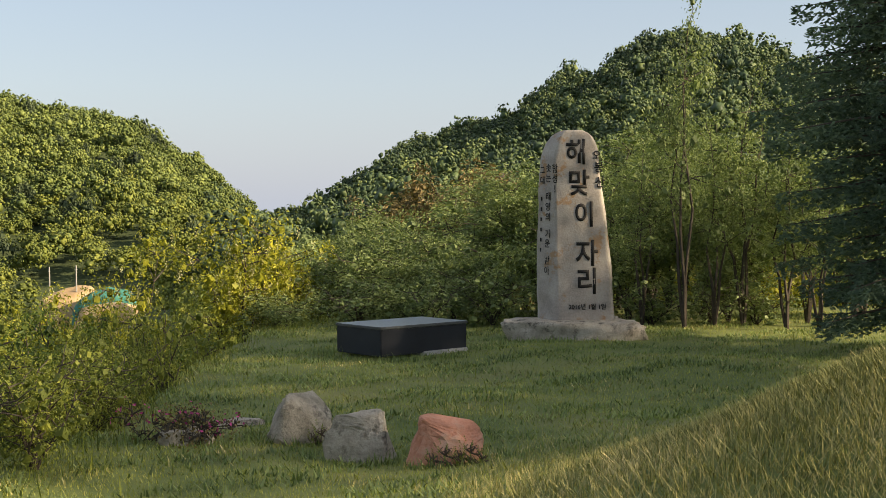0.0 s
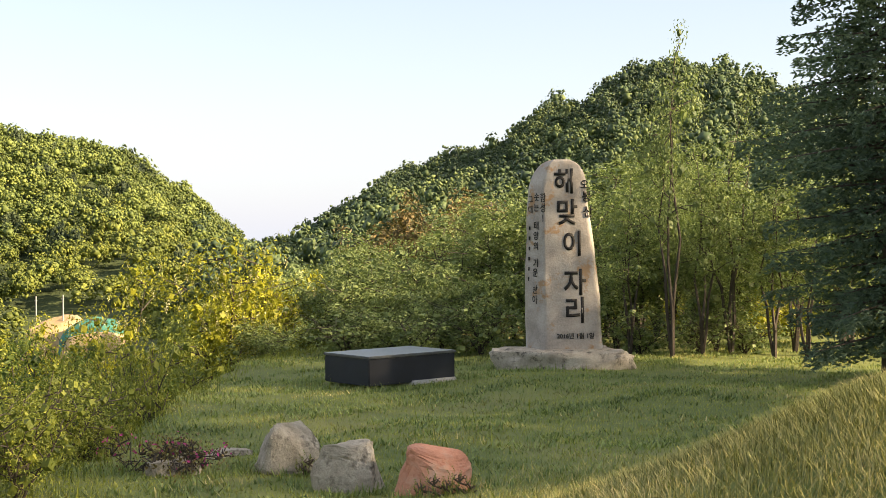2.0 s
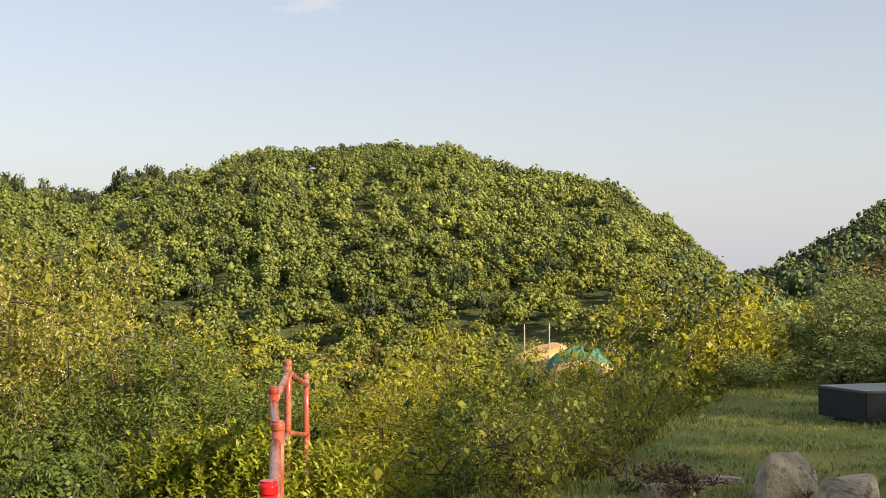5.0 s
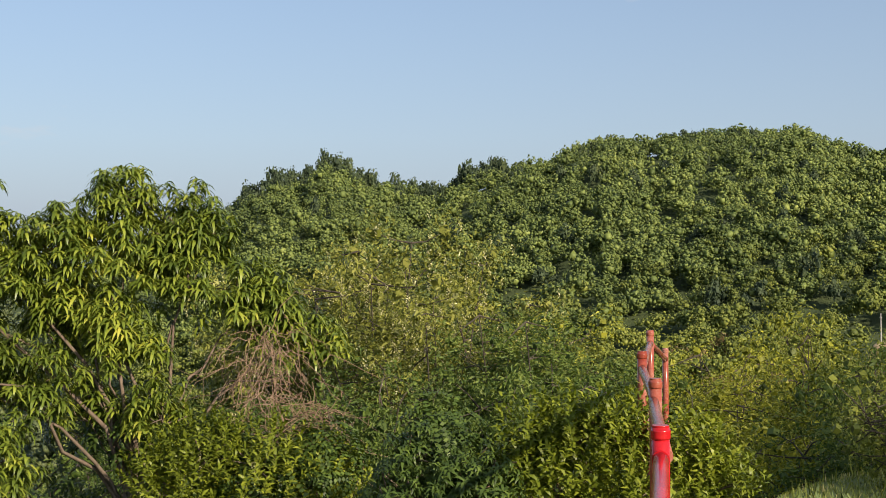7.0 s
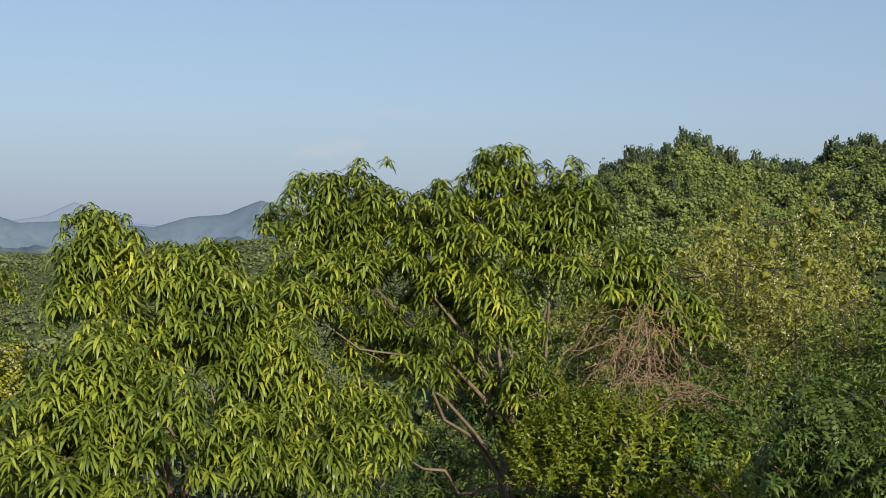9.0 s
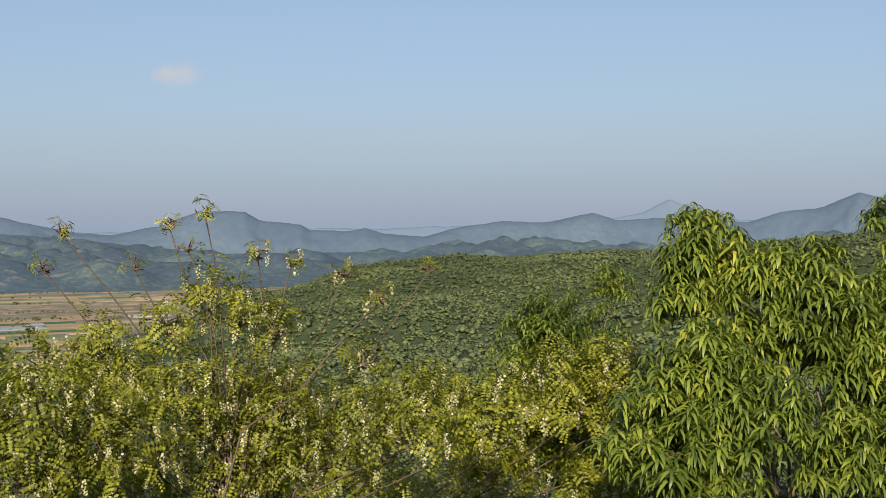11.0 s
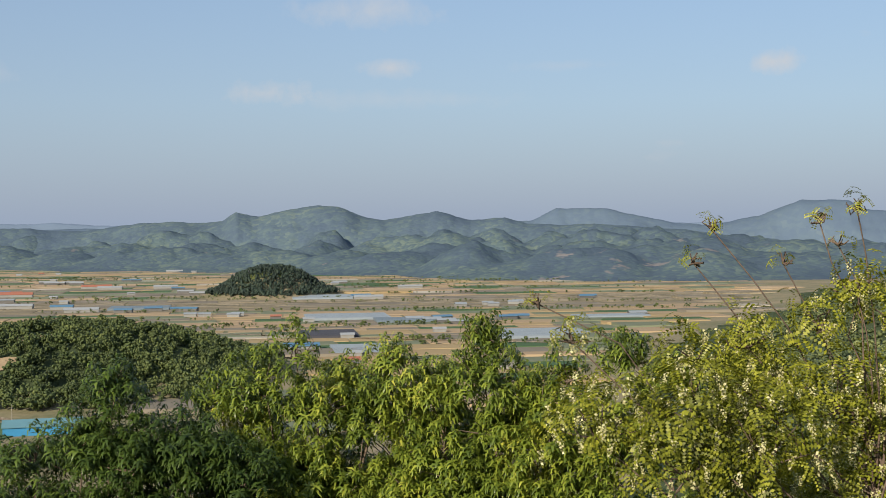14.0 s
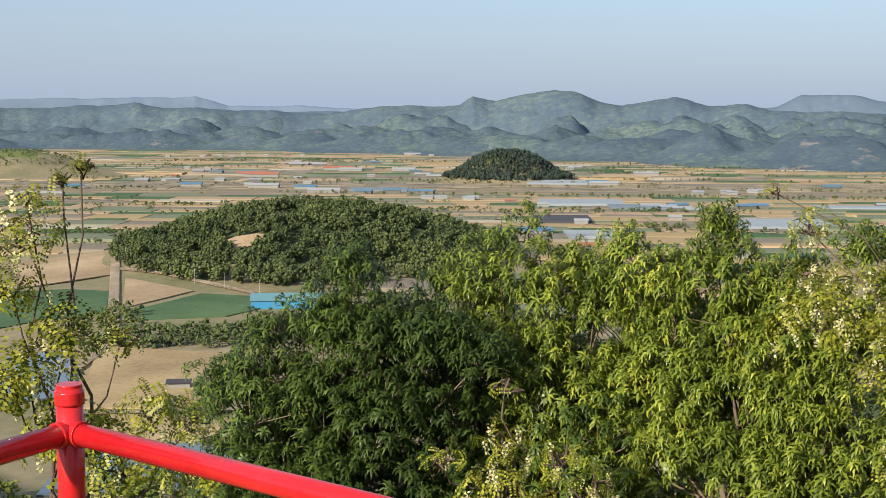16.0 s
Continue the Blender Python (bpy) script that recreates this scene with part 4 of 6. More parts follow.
def railing(points, mat, label, radius=0.025, lower=(), rails=True):
    thing = empty("railing", 0, 0, 0, label, "railing", "railings of the viewpoint")
    for x, y, z in points:
        g = float(height(x, y)) - 0.1
        post = pipe("post", (x, y, g), (x, y, z), radius, mat, thing)
        pipe("cap", (x, y, z - 0.032), (x, y, z - 0.006), radius * 1.1, mat, post)
        pipe("cap_top", (x, y, z - 0.006), (x, y, z + 0.006), radius * 0.95, mat, post)
    for k, (a, b) in enumerate(zip(points, points[1:])):
        rail = pipe("rail", (a[0], a[1], a[2] - 0.085), (b[0], b[1], b[2] - 0.085), radius * 0.85, mat, thing)
        for e, o in ((a, b), (b, a)):
            d = (Vector(o) - Vector(e)).normalized()
            pipe("weld_collar", Vector((e[0], e[1], e[2] - 0.085)) + d * radius * 0.8, Vector((e[0], e[1], e[2] - 0.085)) + d * (radius * 1.5), radius * 0.98, mat, rail)
        if k in lower:
            pipe("lower_rail", (a[0], a[1], a[2] - 0.50), (b[0], b[1], b[2] - 0.50), radius * 0.8, mat, thing)
    return thing


railing([(1.6, -1.95, 1.1), (-2.18, -1.72, 1.1), (-1.20, 2.25, 1.1), (-1.82, 3.52, 1.1)], RED, "glossy red painted steel pipe railing round the viewpoint")
railing([(-2.5, 4.86, 1.1), (-3.28, 6.28, 1.1), (-4.21, 8.23, 1.1), (-4.93, 9.94, 0.86), (-5.45, 11.0, 0.3)], FADED_SHEEN, "faded red pipe railing leading down the steps, pale sheen painted in", lower=(1, 2, 3))
link = empty("railing", 0, 0, 0, "faded red pipe rail between two posts, pale sheen painted in", "railing", "railings of the viewpoint")
pipe("rail", (-1.82, 3.55, 1.015), (-2.5, 4.84, 1.015), 0.0215, FADED_SHEEN, link)

# ------------------------------------------------------------- leaves and sprays


def leaf_strip(length, width, rise, fall, seg=3):
    """One lance-shaped leaf in the x-z plane, arching over from the angle rise to the angle -fall."""
    s = np.linspace(0, 1, seg + 1)
    th = rise - (rise + fall) * s ** 0.6
    x, z = length / seg * np.append(0, np.cumsum(np.cos(th[:-1]))), length / seg * np.append(0, np.cumsum(np.sin(th[:-1])))
    w = width * (np.sin(np.pi * np.clip(s * 0.86 + 0.12, 0, 1)) ** 0.9) * (1.15 - 0.3 * s)
    v = np.concatenate([np.stack([x, -w, z], -1), np.stack([x, w, z - width * 0.2], -1)])
    q = np.array([[k, k + 1, k + seg + 2, k + seg + 1] for k in range(seg)])
    return v, q


def turned(piece, az, tilt=0.0, at=(0, 0, 0)):
    v, q = piece
    c, s = math.cos(tilt), math.sin(tilt)
    v = np.stack([v[:, 0] * c - v[:, 2] * s, v[:, 1], v[:, 0] * s + v[:, 2] * c], -1)
    c, s = math.cos(az), math.sin(az)
    v = np.stack([v[:, 0] * c - v[:, 1] * s, v[:, 0] * s + v[:, 1] * c, v[:, 2]], -1)
    return v + np.array(at), q


def whorl(rng, n=21, length=0.142, width=0.0102, rise=0.42, fall=1.45, stem=0.08, seg=3):
    """A chestnut shoot: long leaves hanging round a twig, all along its end."""
    return joined([turned(leaf_strip(length * rng.uniform(0.7, 1.15) * (1 - 0.35 * k / n), width * rng.uniform(0.8, 1.1), rise * rng.uniform(0.2, 1.6), fall * rng.uniform(0.6, 1.2), seg),
                          k * 2.4 + rng.uniform(-0.3, 0.3), 0, (0, 0, stem * (k / n - 0.7))) for k in range(n)])


def feather(rng, pairs=6, length=0.17, leaflet=0.024):
    """A locust leaf: oval leaflets in pairs along a stalk."""
    out = []
    for k in range(pairs):
        s = (k + 1) / pairs
        x, z = length * s * 0.9, length * (0.25 * s - 0.5 * s * s)
        for side in (-1, 1):
            y0, y1 = side * 0.004, side * (0.004 + leaflet * 1.5)
            out.append((np.array([[x, y0, z], [x + leaflet * 0.55, (y0 + y1) / 2, z + 0.003], [x + 0.004, y1, z - 0.006], [x - leaflet * 0.45, (y0 + y1) / 2, z + 0.002]]), np.array([[0, 1, 2, 3]])))
    return joined(out)


def locust_spray(rng, n=5):
    return joined([turned(feather(rng, 6, rng.uniform(0.13, 0.2)), k * 1.9 + rng.uniform(-0.4, 0.4), rng.uniform(-0.9, 0.15), (0, 0, 0.025 * k)) for k in range(n)])


def raceme(rng, n=18, length=0.13):
    """A hanging cluster of small pale pea flowers."""
    p = np.zeros((n, 3))
    s = np.arange(n) / n
    t = np.arange(n) * 2.4
    rad = 0.026 * (1 - 0.7 * s) + 0.004
    p[:, 0], p[:, 1], p[:, 2] = rad * np.cos(t), rad * np.sin(t), -length * s
    petal = (np.array([[0, -0.009, 0], [0.012, 0, 0.004], [0, 0.009, 0], [-0.006, 0, -0.012]]), np.array([[0, 1, 2, 3]]))
    return spread(petal, frames_from(p, p * [1, 1, 0] + unit(n, rng) * 0.02, t, np.full(n, 1.35)))


def sprig(rng, n=11, tall=0.2, length=0.085, width=0.013):
    """An upright shoot with narrow leaves up its stem."""
    return joined([turned(leaf_strip(length * rng.uniform(0.7, 1.15), width, 0.7, 0.5, 2), k * 2.4, rng.uniform(0, 0.4), (0, 0, tall * k / n - tall * 0.5)) for k in range(n)])


def on_lobes(rng, lobes, per, low=-0.35):
    """Points and outward directions over the lobes of a crown, evenly apart, some farther in."""
    P, D = [], []
    for x, y, z, r in lobes:
        n = max(3, int(per * (r / 0.3) ** 1.7))
        k = np.arange(n)
        up = low + (1 - low) * (k + 0.5) / n
        t = k * 2.39996 + rng.uniform(0, 6.3)
        flat = np.sqrt(np.maximum(1 - up * up, 0))
        d = np.stack([flat * np.cos(t), flat * np.sin(t), up], -1) + rng.normal(0, 0.12, (n, 3))
        depth = np.where(rng.uniform(0, 1, n) < 0.3, rng.uniform(0.3, 0.7, n), rng.uniform(0.85, 1.1, n))
        P.append(np.array([x, y, z]) + d * (r * depth)[:, None])
        D.append(d)
    return np.concatenate(P), np.concatenate(D)


def limbs(rng, base, lobes, stem, twigs=7):
    """A trunk that forks into limbs, one to each lobe, with twigs inside the lobes."""
    b = np.array(base, float)
    heart = np.mean([l[:3] for l in lobes], 0)
    lean_ = np.array([0.35, 0.35, 0.5]) * (heart - b)
    trunk = [b + lean_ * [f ** 1.4, f ** 1.4, f] + rng.normal(0, 0.03, 3) * [1, 1, 0] * min(f, 1) for f in np.linspace(0, 1, 6)]
    paths = [np.array([[*p, stem * 0.75 * (1 - 0.45 * k / 5)] for k, p in enumerate(trunk)])]
    for x, y, z, r in lobes:
        c = np.array([x, y, z - r * 0.2])
        b = trunk[int(rng.integers(2, 6))]
        k = np.linspace(0, 1, 7)[:, None]
        way_up = b + (c - b) * np.concatenate([k ** 1.5, k ** 1.5, k ** 0.8], 1)
        wob = rng.normal(0, 0.06, (7, 3)) * np.sin(np.pi * k)
        rad = np.maximum(stem * (1 - 0.85 * k) * (0.35 + 0.6 * r), 0.0042)
        paths.append(np.concatenate([way_up + wob, rad], 1))
        for d in unit(twigs, rng):
            d[2] = abs(d[2])
            e = c + d * r * 0.9
            m = (c + e) / 2 + rng.normal(0, 0.02, 3)
            paths.append(np.array([[*c, 0.008], [*m, 0.005], [*e, 0.003]]))
    return tubes(paths, 5)


def near_tree(name, label, category, lobes, leafmat, make, per, seed, base, stem=0.07, size=1.0, lean=0.8, flowers=0, twigs=7, group="", gaps=-9.0):
    rng = np.random.default_rng(seed)
    bx, by = base
    bz = float(height(bx, by))
    thing = empty(name, bx, by, bz, label, category, group)
    off = np.array([bx, by, bz])
    v, q = limbs(rng, (bx, by, bz - 0.1), lobes, stem, twigs)
    put("trunk", mesh_np("trunk", v - off, q), LOCUST_BARK if leafmat is LOCUST else PALE_BARK, thing, smooth=True)
    P, D = on_lobes(rng, lobes, per)
    reach = np.concatenate([np.full(max(3, int(per * (l[3] / 0.3) ** 1.7)), min(1.0, max(0.5, l[3] / 0.18))) for l in lobes])
    keep = np.array([noise.noise(Vector(p * 2.3) + Vector((seed, 0, 0))) > gaps for p in P])
    P, D, reach = P[keep], D[keep], reach[keep]
    D = D * max(1 - lean * 0.4, 0.4) + np.array([0, 0, lean]) + unit(len(D), rng) * (0.45 if lean < 0.7 else 0.15)
    kinds = [make(rng) for _ in range(4)]
    k = rng.integers(0, 4, len(P))
    m = frames_from(P, D, rng.uniform(0, 6.3, len(P)), size * reach * rng.uniform(0.75, 1.2, len(P)))
    v, q = joined([spread(kinds[i], m[k == i]) for i in range(4) if (k == i).any()])
    put("crown", mesh_np("crown", v - off, q), leafmat, thing, smooth=True)
    if flowers:
        P, D = on_lobes(rng, [l for l in lobes if l[3] > 0.075], flowers)
        m = frames_from(P, np.tile([[0, 0, 1.0]], (len(P), 1)) + unit(len(P), rng) * 0.25, rng.uniform(0, 6.3, len(P)), rng.uniform(0.55, 1.0, len(P)) * min(size, 0.8))
        v, q = spread(raceme(rng), m)
        put("blossom", mesh_np("blossom", v - off, q), BLOSSOM, thing, "hanging clusters of cream blossom")
    return thing


# ------------------------------------------------------------- trees below the railing
CHESTNUT_A = [(-7.9, 5.0, 1.71, 0.30), (-7.7, 5.3, 1.75, 0.30), (-7.7, 5.3, 1.40, 0.42), (-7.4, 5.8, 1.68, 0.30), (-7.1, 6.1, 2.00, 0.22), (-7.1, 6.1, 1.60, 0.34), (-6.8, 6.4, 1.80, 0.28), (-6.8, 6.4, 1.45, 0.34), (-6.5, 6.7, 1.29, 0.32), (-6.2, 7.0, 0.99, 0.22), (-7.5, 4.8, 1.14, 0.36), (-7.4, 5.7, 1.20, 0.36), (-7.0, 5.9, 1.02, 0.31), (-6.6, 6.0, 0.58, 0.23), (-7.4, 5.4, 0.75, 0.35), (-7.2, 5.0, 0.26, 0.33), (-7.2, 5.9, 0.57, 0.24), (-6.4, 6.8, 1.14, 0.24)]
CHESTNUT_B = [(-7.5, 3.3, 1.51, 0.21), (-7.5, 3.3, 1.21, 0.26), (-7.3, 3.6, 1.31, 0.22), (-7.1, 3.9, 1.28, 0.26), (-7.2, 3.7, 0.94, 0.31), (-7.0, 4.1, 0.90, 0.29), (-7.0, 4.2, 0.60, 0.31), (-6.9, 3.0, 0.84, 0.28), (-6.6, 3.2, 0.55, 0.32), (-6.8, 2.8, 0.45, 0.32), (-6.6, 3.7, 0.39, 0.28), (-6.9, 4.4, 0.19, 0.29), (-6.7, 3.0, 0.23, 0.31)]
CHESTNUT_C = [(-9.4, 2.9, 0.91, 0.29), (-9.4, 3.1, 0.70, 0.38), (-9.5, 2.8, 0.46, 0.33), (-9.3, 3.4, 1.20, 0.17), (-9.3, 3.2, 0.29, 0.38), (-9.4, 3.0, -0.05, 0.38)]
DEEP_TREE = [(-8.7, -4.6, 0.51, 0.19), (-8.6, -4.8, 0.13, 0.29), (-8.8, -4.5, 0.09, 0.33), (-8.4, -5.1, -0.29, 0.33), (-8.3, -5.4, -0.45, 0.21), (-8.6, -4.7, -0.38, 0.42), (-8.5, -5.0, -0.85, 0.42), (-8.8, -4.4, -0.86, 0.46), (-8.9, -4.1, -0.00, 0.33), (-8.9, -4.1, -0.47, 0.38)]
CHESTNUT_D = [(-9.7, -3.6, 0.68, 0.22), (-9.6, -3.8, 0.41, 0.31), (-9.8, -3.5, 0.28, 0.35), (-9.6, -3.9, -0.17, 0.37), (-9.8, -3.4, -0.30, 0.42), (-9.7, -3.6, -0.80, 0.44), (-9.5, -4.1, -1.31, 0.44), (-9.8, -3.3, -1.25, 0.48), (-9.9, -2.9, 0.60, 0.20), (-9.9, -3.0, 0.29, 0.33), (-10.0, -2.6, 0.08, 0.35), (-9.9, -2.9, -0.56, 0.42)]
CHESTNUT_E = [(-9.6, -2.1, 0.83, 0.17), (-9.6, -2.1, 0.54, 0.29), (-9.6, -2.0, 0.17, 0.35), (-9.6, -2.3, -0.18, 0.33), (-9.7, -1.9, -0.32, 0.40), (-9.6, -2.2, -0.72, 0.44), (-9.7, -1.6, -0.77, 0.46), (-9.7, -1.5, 0.27, 0.27), (-9.8, -1.1, 0.65, 0.23), (-9.8, -1.1, 0.21, 0.31), (-9.7, -1.3, -0.21, 0.35), (-9.8, -1.1, -0.77, 0.42)]
LOCUST_A = [(-7.9, 0.4, 1.42, 0.18), (-7.9, 0.6, 1.27, 0.23), (-7.9, 0.8, 1.18, 0.18), (-7.9, 0.2, 1.22, 0.20), (-7.9, -0.2, 1.12, 0.20), (-7.9, -0.5, 1.02, 0.23), (-7.9, -0.1, 0.79, 0.33), (-7.9, 0.3, 0.78, 0.33), (-7.9, 0.8, 0.75, 0.33), (-7.8, 1.3, 1.02, 0.15), (-7.8, 1.3, 0.66, 0.30), (-7.8, 1.7, 0.73, 0.27), (-7.9, 1.1, 0.36, 0.37), (-7.9, 0.5, 0.32, 0.37)]
LOCUST_B = [(-7.2, 1.5, 0.50, 0.31), (-7.3, -0.1, 0.42, 0.34), (-7.3, -0.5, 0.61, 0.28), (-7.3, -0.5, 0.33, 0.31), (-7.3, -1.0, 0.53, 0.28), (-7.1, 1.9, 0.57, 0.23), (-7.2, -1.1, 1.02, 0.11), (-7.2, 1.3, 1.25, 0.09)]
WISPS = [(-7.9, 0.4, 1.73, 0.07), (-7.9, -0.4, 1.62, 0.07), (-7.9, 0.2, 1.65, 0.07), (-7.9, 0.3, 1.52, 0.07), (-7.9, 0.9, 1.45, 0.08), (-7.9, 1.2, 1.38, 0.08), (-7.8, 1.7, 1.39, 0.07), (-7.9, 0.7, 1.48, 0.09), (-7.9, -0.5, 1.42, 0.07), (-7.8, -1.4, 1.19, 0.07), (-7.9, -0.0, 1.42, 0.07)]
LOCUST_C = [(-4.5, -3.9, 1.08, 0.12), (-4.5, -3.9, 1.24, 0.09), (-4.6, -3.8, 1.33, 0.06), (-4.6, -3.7, 1.39, 0.05), (-4.4, -3.9, 0.87, 0.12), (-4.6, -3.8, 0.64, 0.15), (-4.4, -3.9, 0.46, 0.17), (-4.7, -3.6, 0.65, 0.10), (-4.8, -3.5, 0.31, 0.12), (-4.9, -3.4, 0.25, 0.11), (-4.6, -3.8, 0.20, 0.17), (-4.7, -3.6, 0.09, 0.15), (-4.9, -3.4, 0.02, 0.12)]
LOCUST_D = [(-4.6, -1.8, 0.41, 0.10), (-4.5, -2.0, 0.36, 0.08), (-4.7, -1.6, 0.35, 0.09), (-4.6, -1.8, 0.24, 0.14), (-4.7, -1.5, 0.25, 0.10), (-4.6, -1.8, 0.62, 0.05)]
SHRUB_A = [(-3.7, 5.9, 0.60, 0.22), (-3.5, 6.0, 0.69, 0.22), (-3.3, 6.1, 0.69, 0.20), (-3.0, 6.3, 0.61, 0.17), (-3.6, 6.0, 0.40, 0.26), (-3.2, 6.1, 0.44, 0.23), (-2.9, 6.3, 0.44, 0.20), (-3.8, 5.8, 0.46, 0.14)]
SHRUB_B = [(-6.0, 5.8, 0.41, 0.25), (-5.7, 6.0, 0.32, 0.28), (-5.5, 6.3, 0.29, 0.21), (-6.1, 5.7, 0.16, 0.28), (-5.8, 6.0, 0.04, 0.28), (-5.4, 6.3, 0.06, 0.25), (-6.2, 5.6, 0.30, 0.18)]
SHRUB_C = [(-4.1, 5.4, 0.62, 0.17), (-4.1, 5.3, 0.45, 0.17), (-3.9, 5.5, 0.47, 0.20), (-3.8, 5.6, 0.45, 0.20), (-4.0, 5.4, 0.35, 0.20)]
SHRUB_D = [(-5.5, 6.3, 0.31, 0.25), (-5.8, 6.0, 0.21, 0.21), (-6.2, 6.1, 0.41, 0.18), (-4.1, 5.6, 0.60, 0.16), (-4.0, 5.6, 0.43, 0.17), (-4.3, 5.5, 0.43, 0.14)]
DEAD_TANGLE = [(-6.2, 6.5, 0.86, 0.24), (-6.1, 6.5, 1.06, 0.15), (-5.9, 6.7, 0.42, 0.23), (-6.0, 6.6, 0.64, 0.23)]


def broad(lobes):
    """Widens a crown along the slope with side lobes below its tops."""
    return lobes + [(x + s * 0.05, y + s * 0.42, z - 0.14, r * 0.85) for x, y, z, r in lobes[1:9] for s in (-1, 1)]


small_whorl = lambda r: whorl(r, 16, 0.106, 0.0095, rise=0.32, fall=1.6, stem=0.07, seg=2)
near_tree("chestnut_tree", "leafy chestnut tree with long drooping leaves on the slope", "tree", CHESTNUT_A, CHESTNUT, whorl, 112, 21, (-6.75, 6.05), 0.042, gaps=-0.2, lean=1.7)
near_tree("chestnut_tree", "young chestnut with hanging leaves beside the larger one", "tree", CHESTNUT_B, CHESTNUT, whorl, 115, 22, (-7.0, 3.6), 0.032, gaps=-0.25, lean=1.7)
near_tree("chestnut_tree", "light green chestnut standing farther down the slope", "tree", CHESTNUT_C, CHESTNUT, small_whorl, 100, 23, (-9.4, 3.1), 0.05, lean=1.6)
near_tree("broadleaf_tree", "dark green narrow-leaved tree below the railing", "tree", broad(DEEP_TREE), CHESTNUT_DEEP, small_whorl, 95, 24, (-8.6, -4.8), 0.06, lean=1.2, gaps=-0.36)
near_tree("broadleaf_tree", "bright green narrow-leaved tree below the railing", "tree", broad(CHESTNUT_D), CHESTNUT, small_whorl, 105, 25, (-9.8, -3.4), 0.06, lean=1.2, gaps=-0.34)
near_tree("broadleaf_tree", "bright green narrow-leaved tree with several peaks", "tree", broad(CHESTNUT_E), CHESTNUT, small_whorl, 105, 26, (-9.7, -1.8), 0.06, lean=1.2, gaps=-0.34)
near_tree("locust_tree", "flowering black locust with cream blossom clusters", "tree", [(x, y, z - 0.16, r * 0.9) for x, y, z, r in LOCUST_A] + WISPS, LOCUST, locust_spray, 34, 27, (-7.9, 0.6), 0.026, 0.72, flowers=34, lean=0.5)
near_tree("locust_tree", "low flowering black locust shoots on the slope", "tree", LOCUST_B, LOCUST, locust_spray, 40, 28, (-7.3, 0.2), 0.024, 0.75, flowers=44, lean=0.5)
near_tree("locust_tree", "thin flowering black locust beside the railing corner", "tree", LOCUST_C, LOCUST, locust_spray, 44, 29, (-4.7, -3.9), 0.03, 0.8, flowers=34, lean=0.5)
near_tree("locust_tree", "small locust shoots with white blossom below the rail", "tree", LOCUST_D, LOCUST, locust_spray, 66, 30, (-4.7, -1.8), 0.024, 0.55, flowers=34, lean=0.5)
near_tree("shrub", "bright green leafy shrub beside the red railing", "shrub", SHRUB_A, SHRUB, sprig, 190, 31, (-3.4, 6.1), 0.02, 0.68, lean=1.0)
near_tree("shrub", "yellow-green locust shrub under the chestnut", "shrub", SHRUB_B, SHRUB, sprig, 140, 32, (-5.8, 6.0), 0.02, 0.7, flowers=3, lean=0.8)
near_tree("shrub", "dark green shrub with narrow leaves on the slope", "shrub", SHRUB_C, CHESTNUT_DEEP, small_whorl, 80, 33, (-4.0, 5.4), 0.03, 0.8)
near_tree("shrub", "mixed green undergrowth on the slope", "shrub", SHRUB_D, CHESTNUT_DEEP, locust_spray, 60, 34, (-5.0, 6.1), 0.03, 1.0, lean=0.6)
for x, y, w in ((0.02, 9.46, 0.1), (0.2, 9.5, 0.08), (-0.95, 10.45, 0.07)):
    g = float(height(x, y))
    near_tree("weed", "leafy green weed at the foot of a boulder", "weed", [(x - w, y, g + 0.06, 0.06), (x, y, g + 0.1, 0.08), (x + w, y, g + 0.06, 0.06)], THICKET, sprig, 120, 41, (x, y), 0.008, 0.45, group="weeds at the boulders")

rng = np.random.default_rng(35)


def hollow(az0, az1, r0, r1, z0, z1, n, size=(0.3, 0.5)):
    """Lobes of undergrowth at random in a stretch of the slope."""
    out = []
    for _ in range(n):
        a, r = radians(rng.uniform(az0, az1)), rng.uniform(r0, r1)
        out.append((-r * math.sin(a), r * math.cos(a), rng.uniform(z0, z1), rng.uniform(*size)))
    return out


near_tree("undergrowth", "dense bright green undergrowth on the slope", "undergrowth", hollow(91, 113, 9.6, 12.5, -2.0, -0.1, 60), CHESTNUT, small_whorl, 24, 36, (-11.5, -2.4), 0.03)
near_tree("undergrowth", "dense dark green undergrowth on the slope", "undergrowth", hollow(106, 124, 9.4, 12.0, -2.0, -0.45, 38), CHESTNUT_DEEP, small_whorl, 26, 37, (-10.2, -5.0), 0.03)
near_tree("undergrowth", "yellow-green locust undergrowth on the slope", "undergrowth", hollow(68, 93, 8.0, 10.5, -1.1, 0.6, 40, (0.25, 0.4)), LOCUST, locust_spray, 40, 38, (-9.0, 0.8), 0.03, 0.8, flowers=34, lean=0.5)
# dark leaves behind the chestnuts stand in for shade in their gaps
near_tree("undergrowth", "undergrowth under the chestnuts, shade painted into its dark leaves", "undergrowth", hollow(44, 70, 8.5, 11.5, -1.6, 0.45, 36, (0.3, 0.45)), CHESTNUT_DEEP, small_whorl, 32, 39, (-8.4, 5.2), 0.03, 1.1)


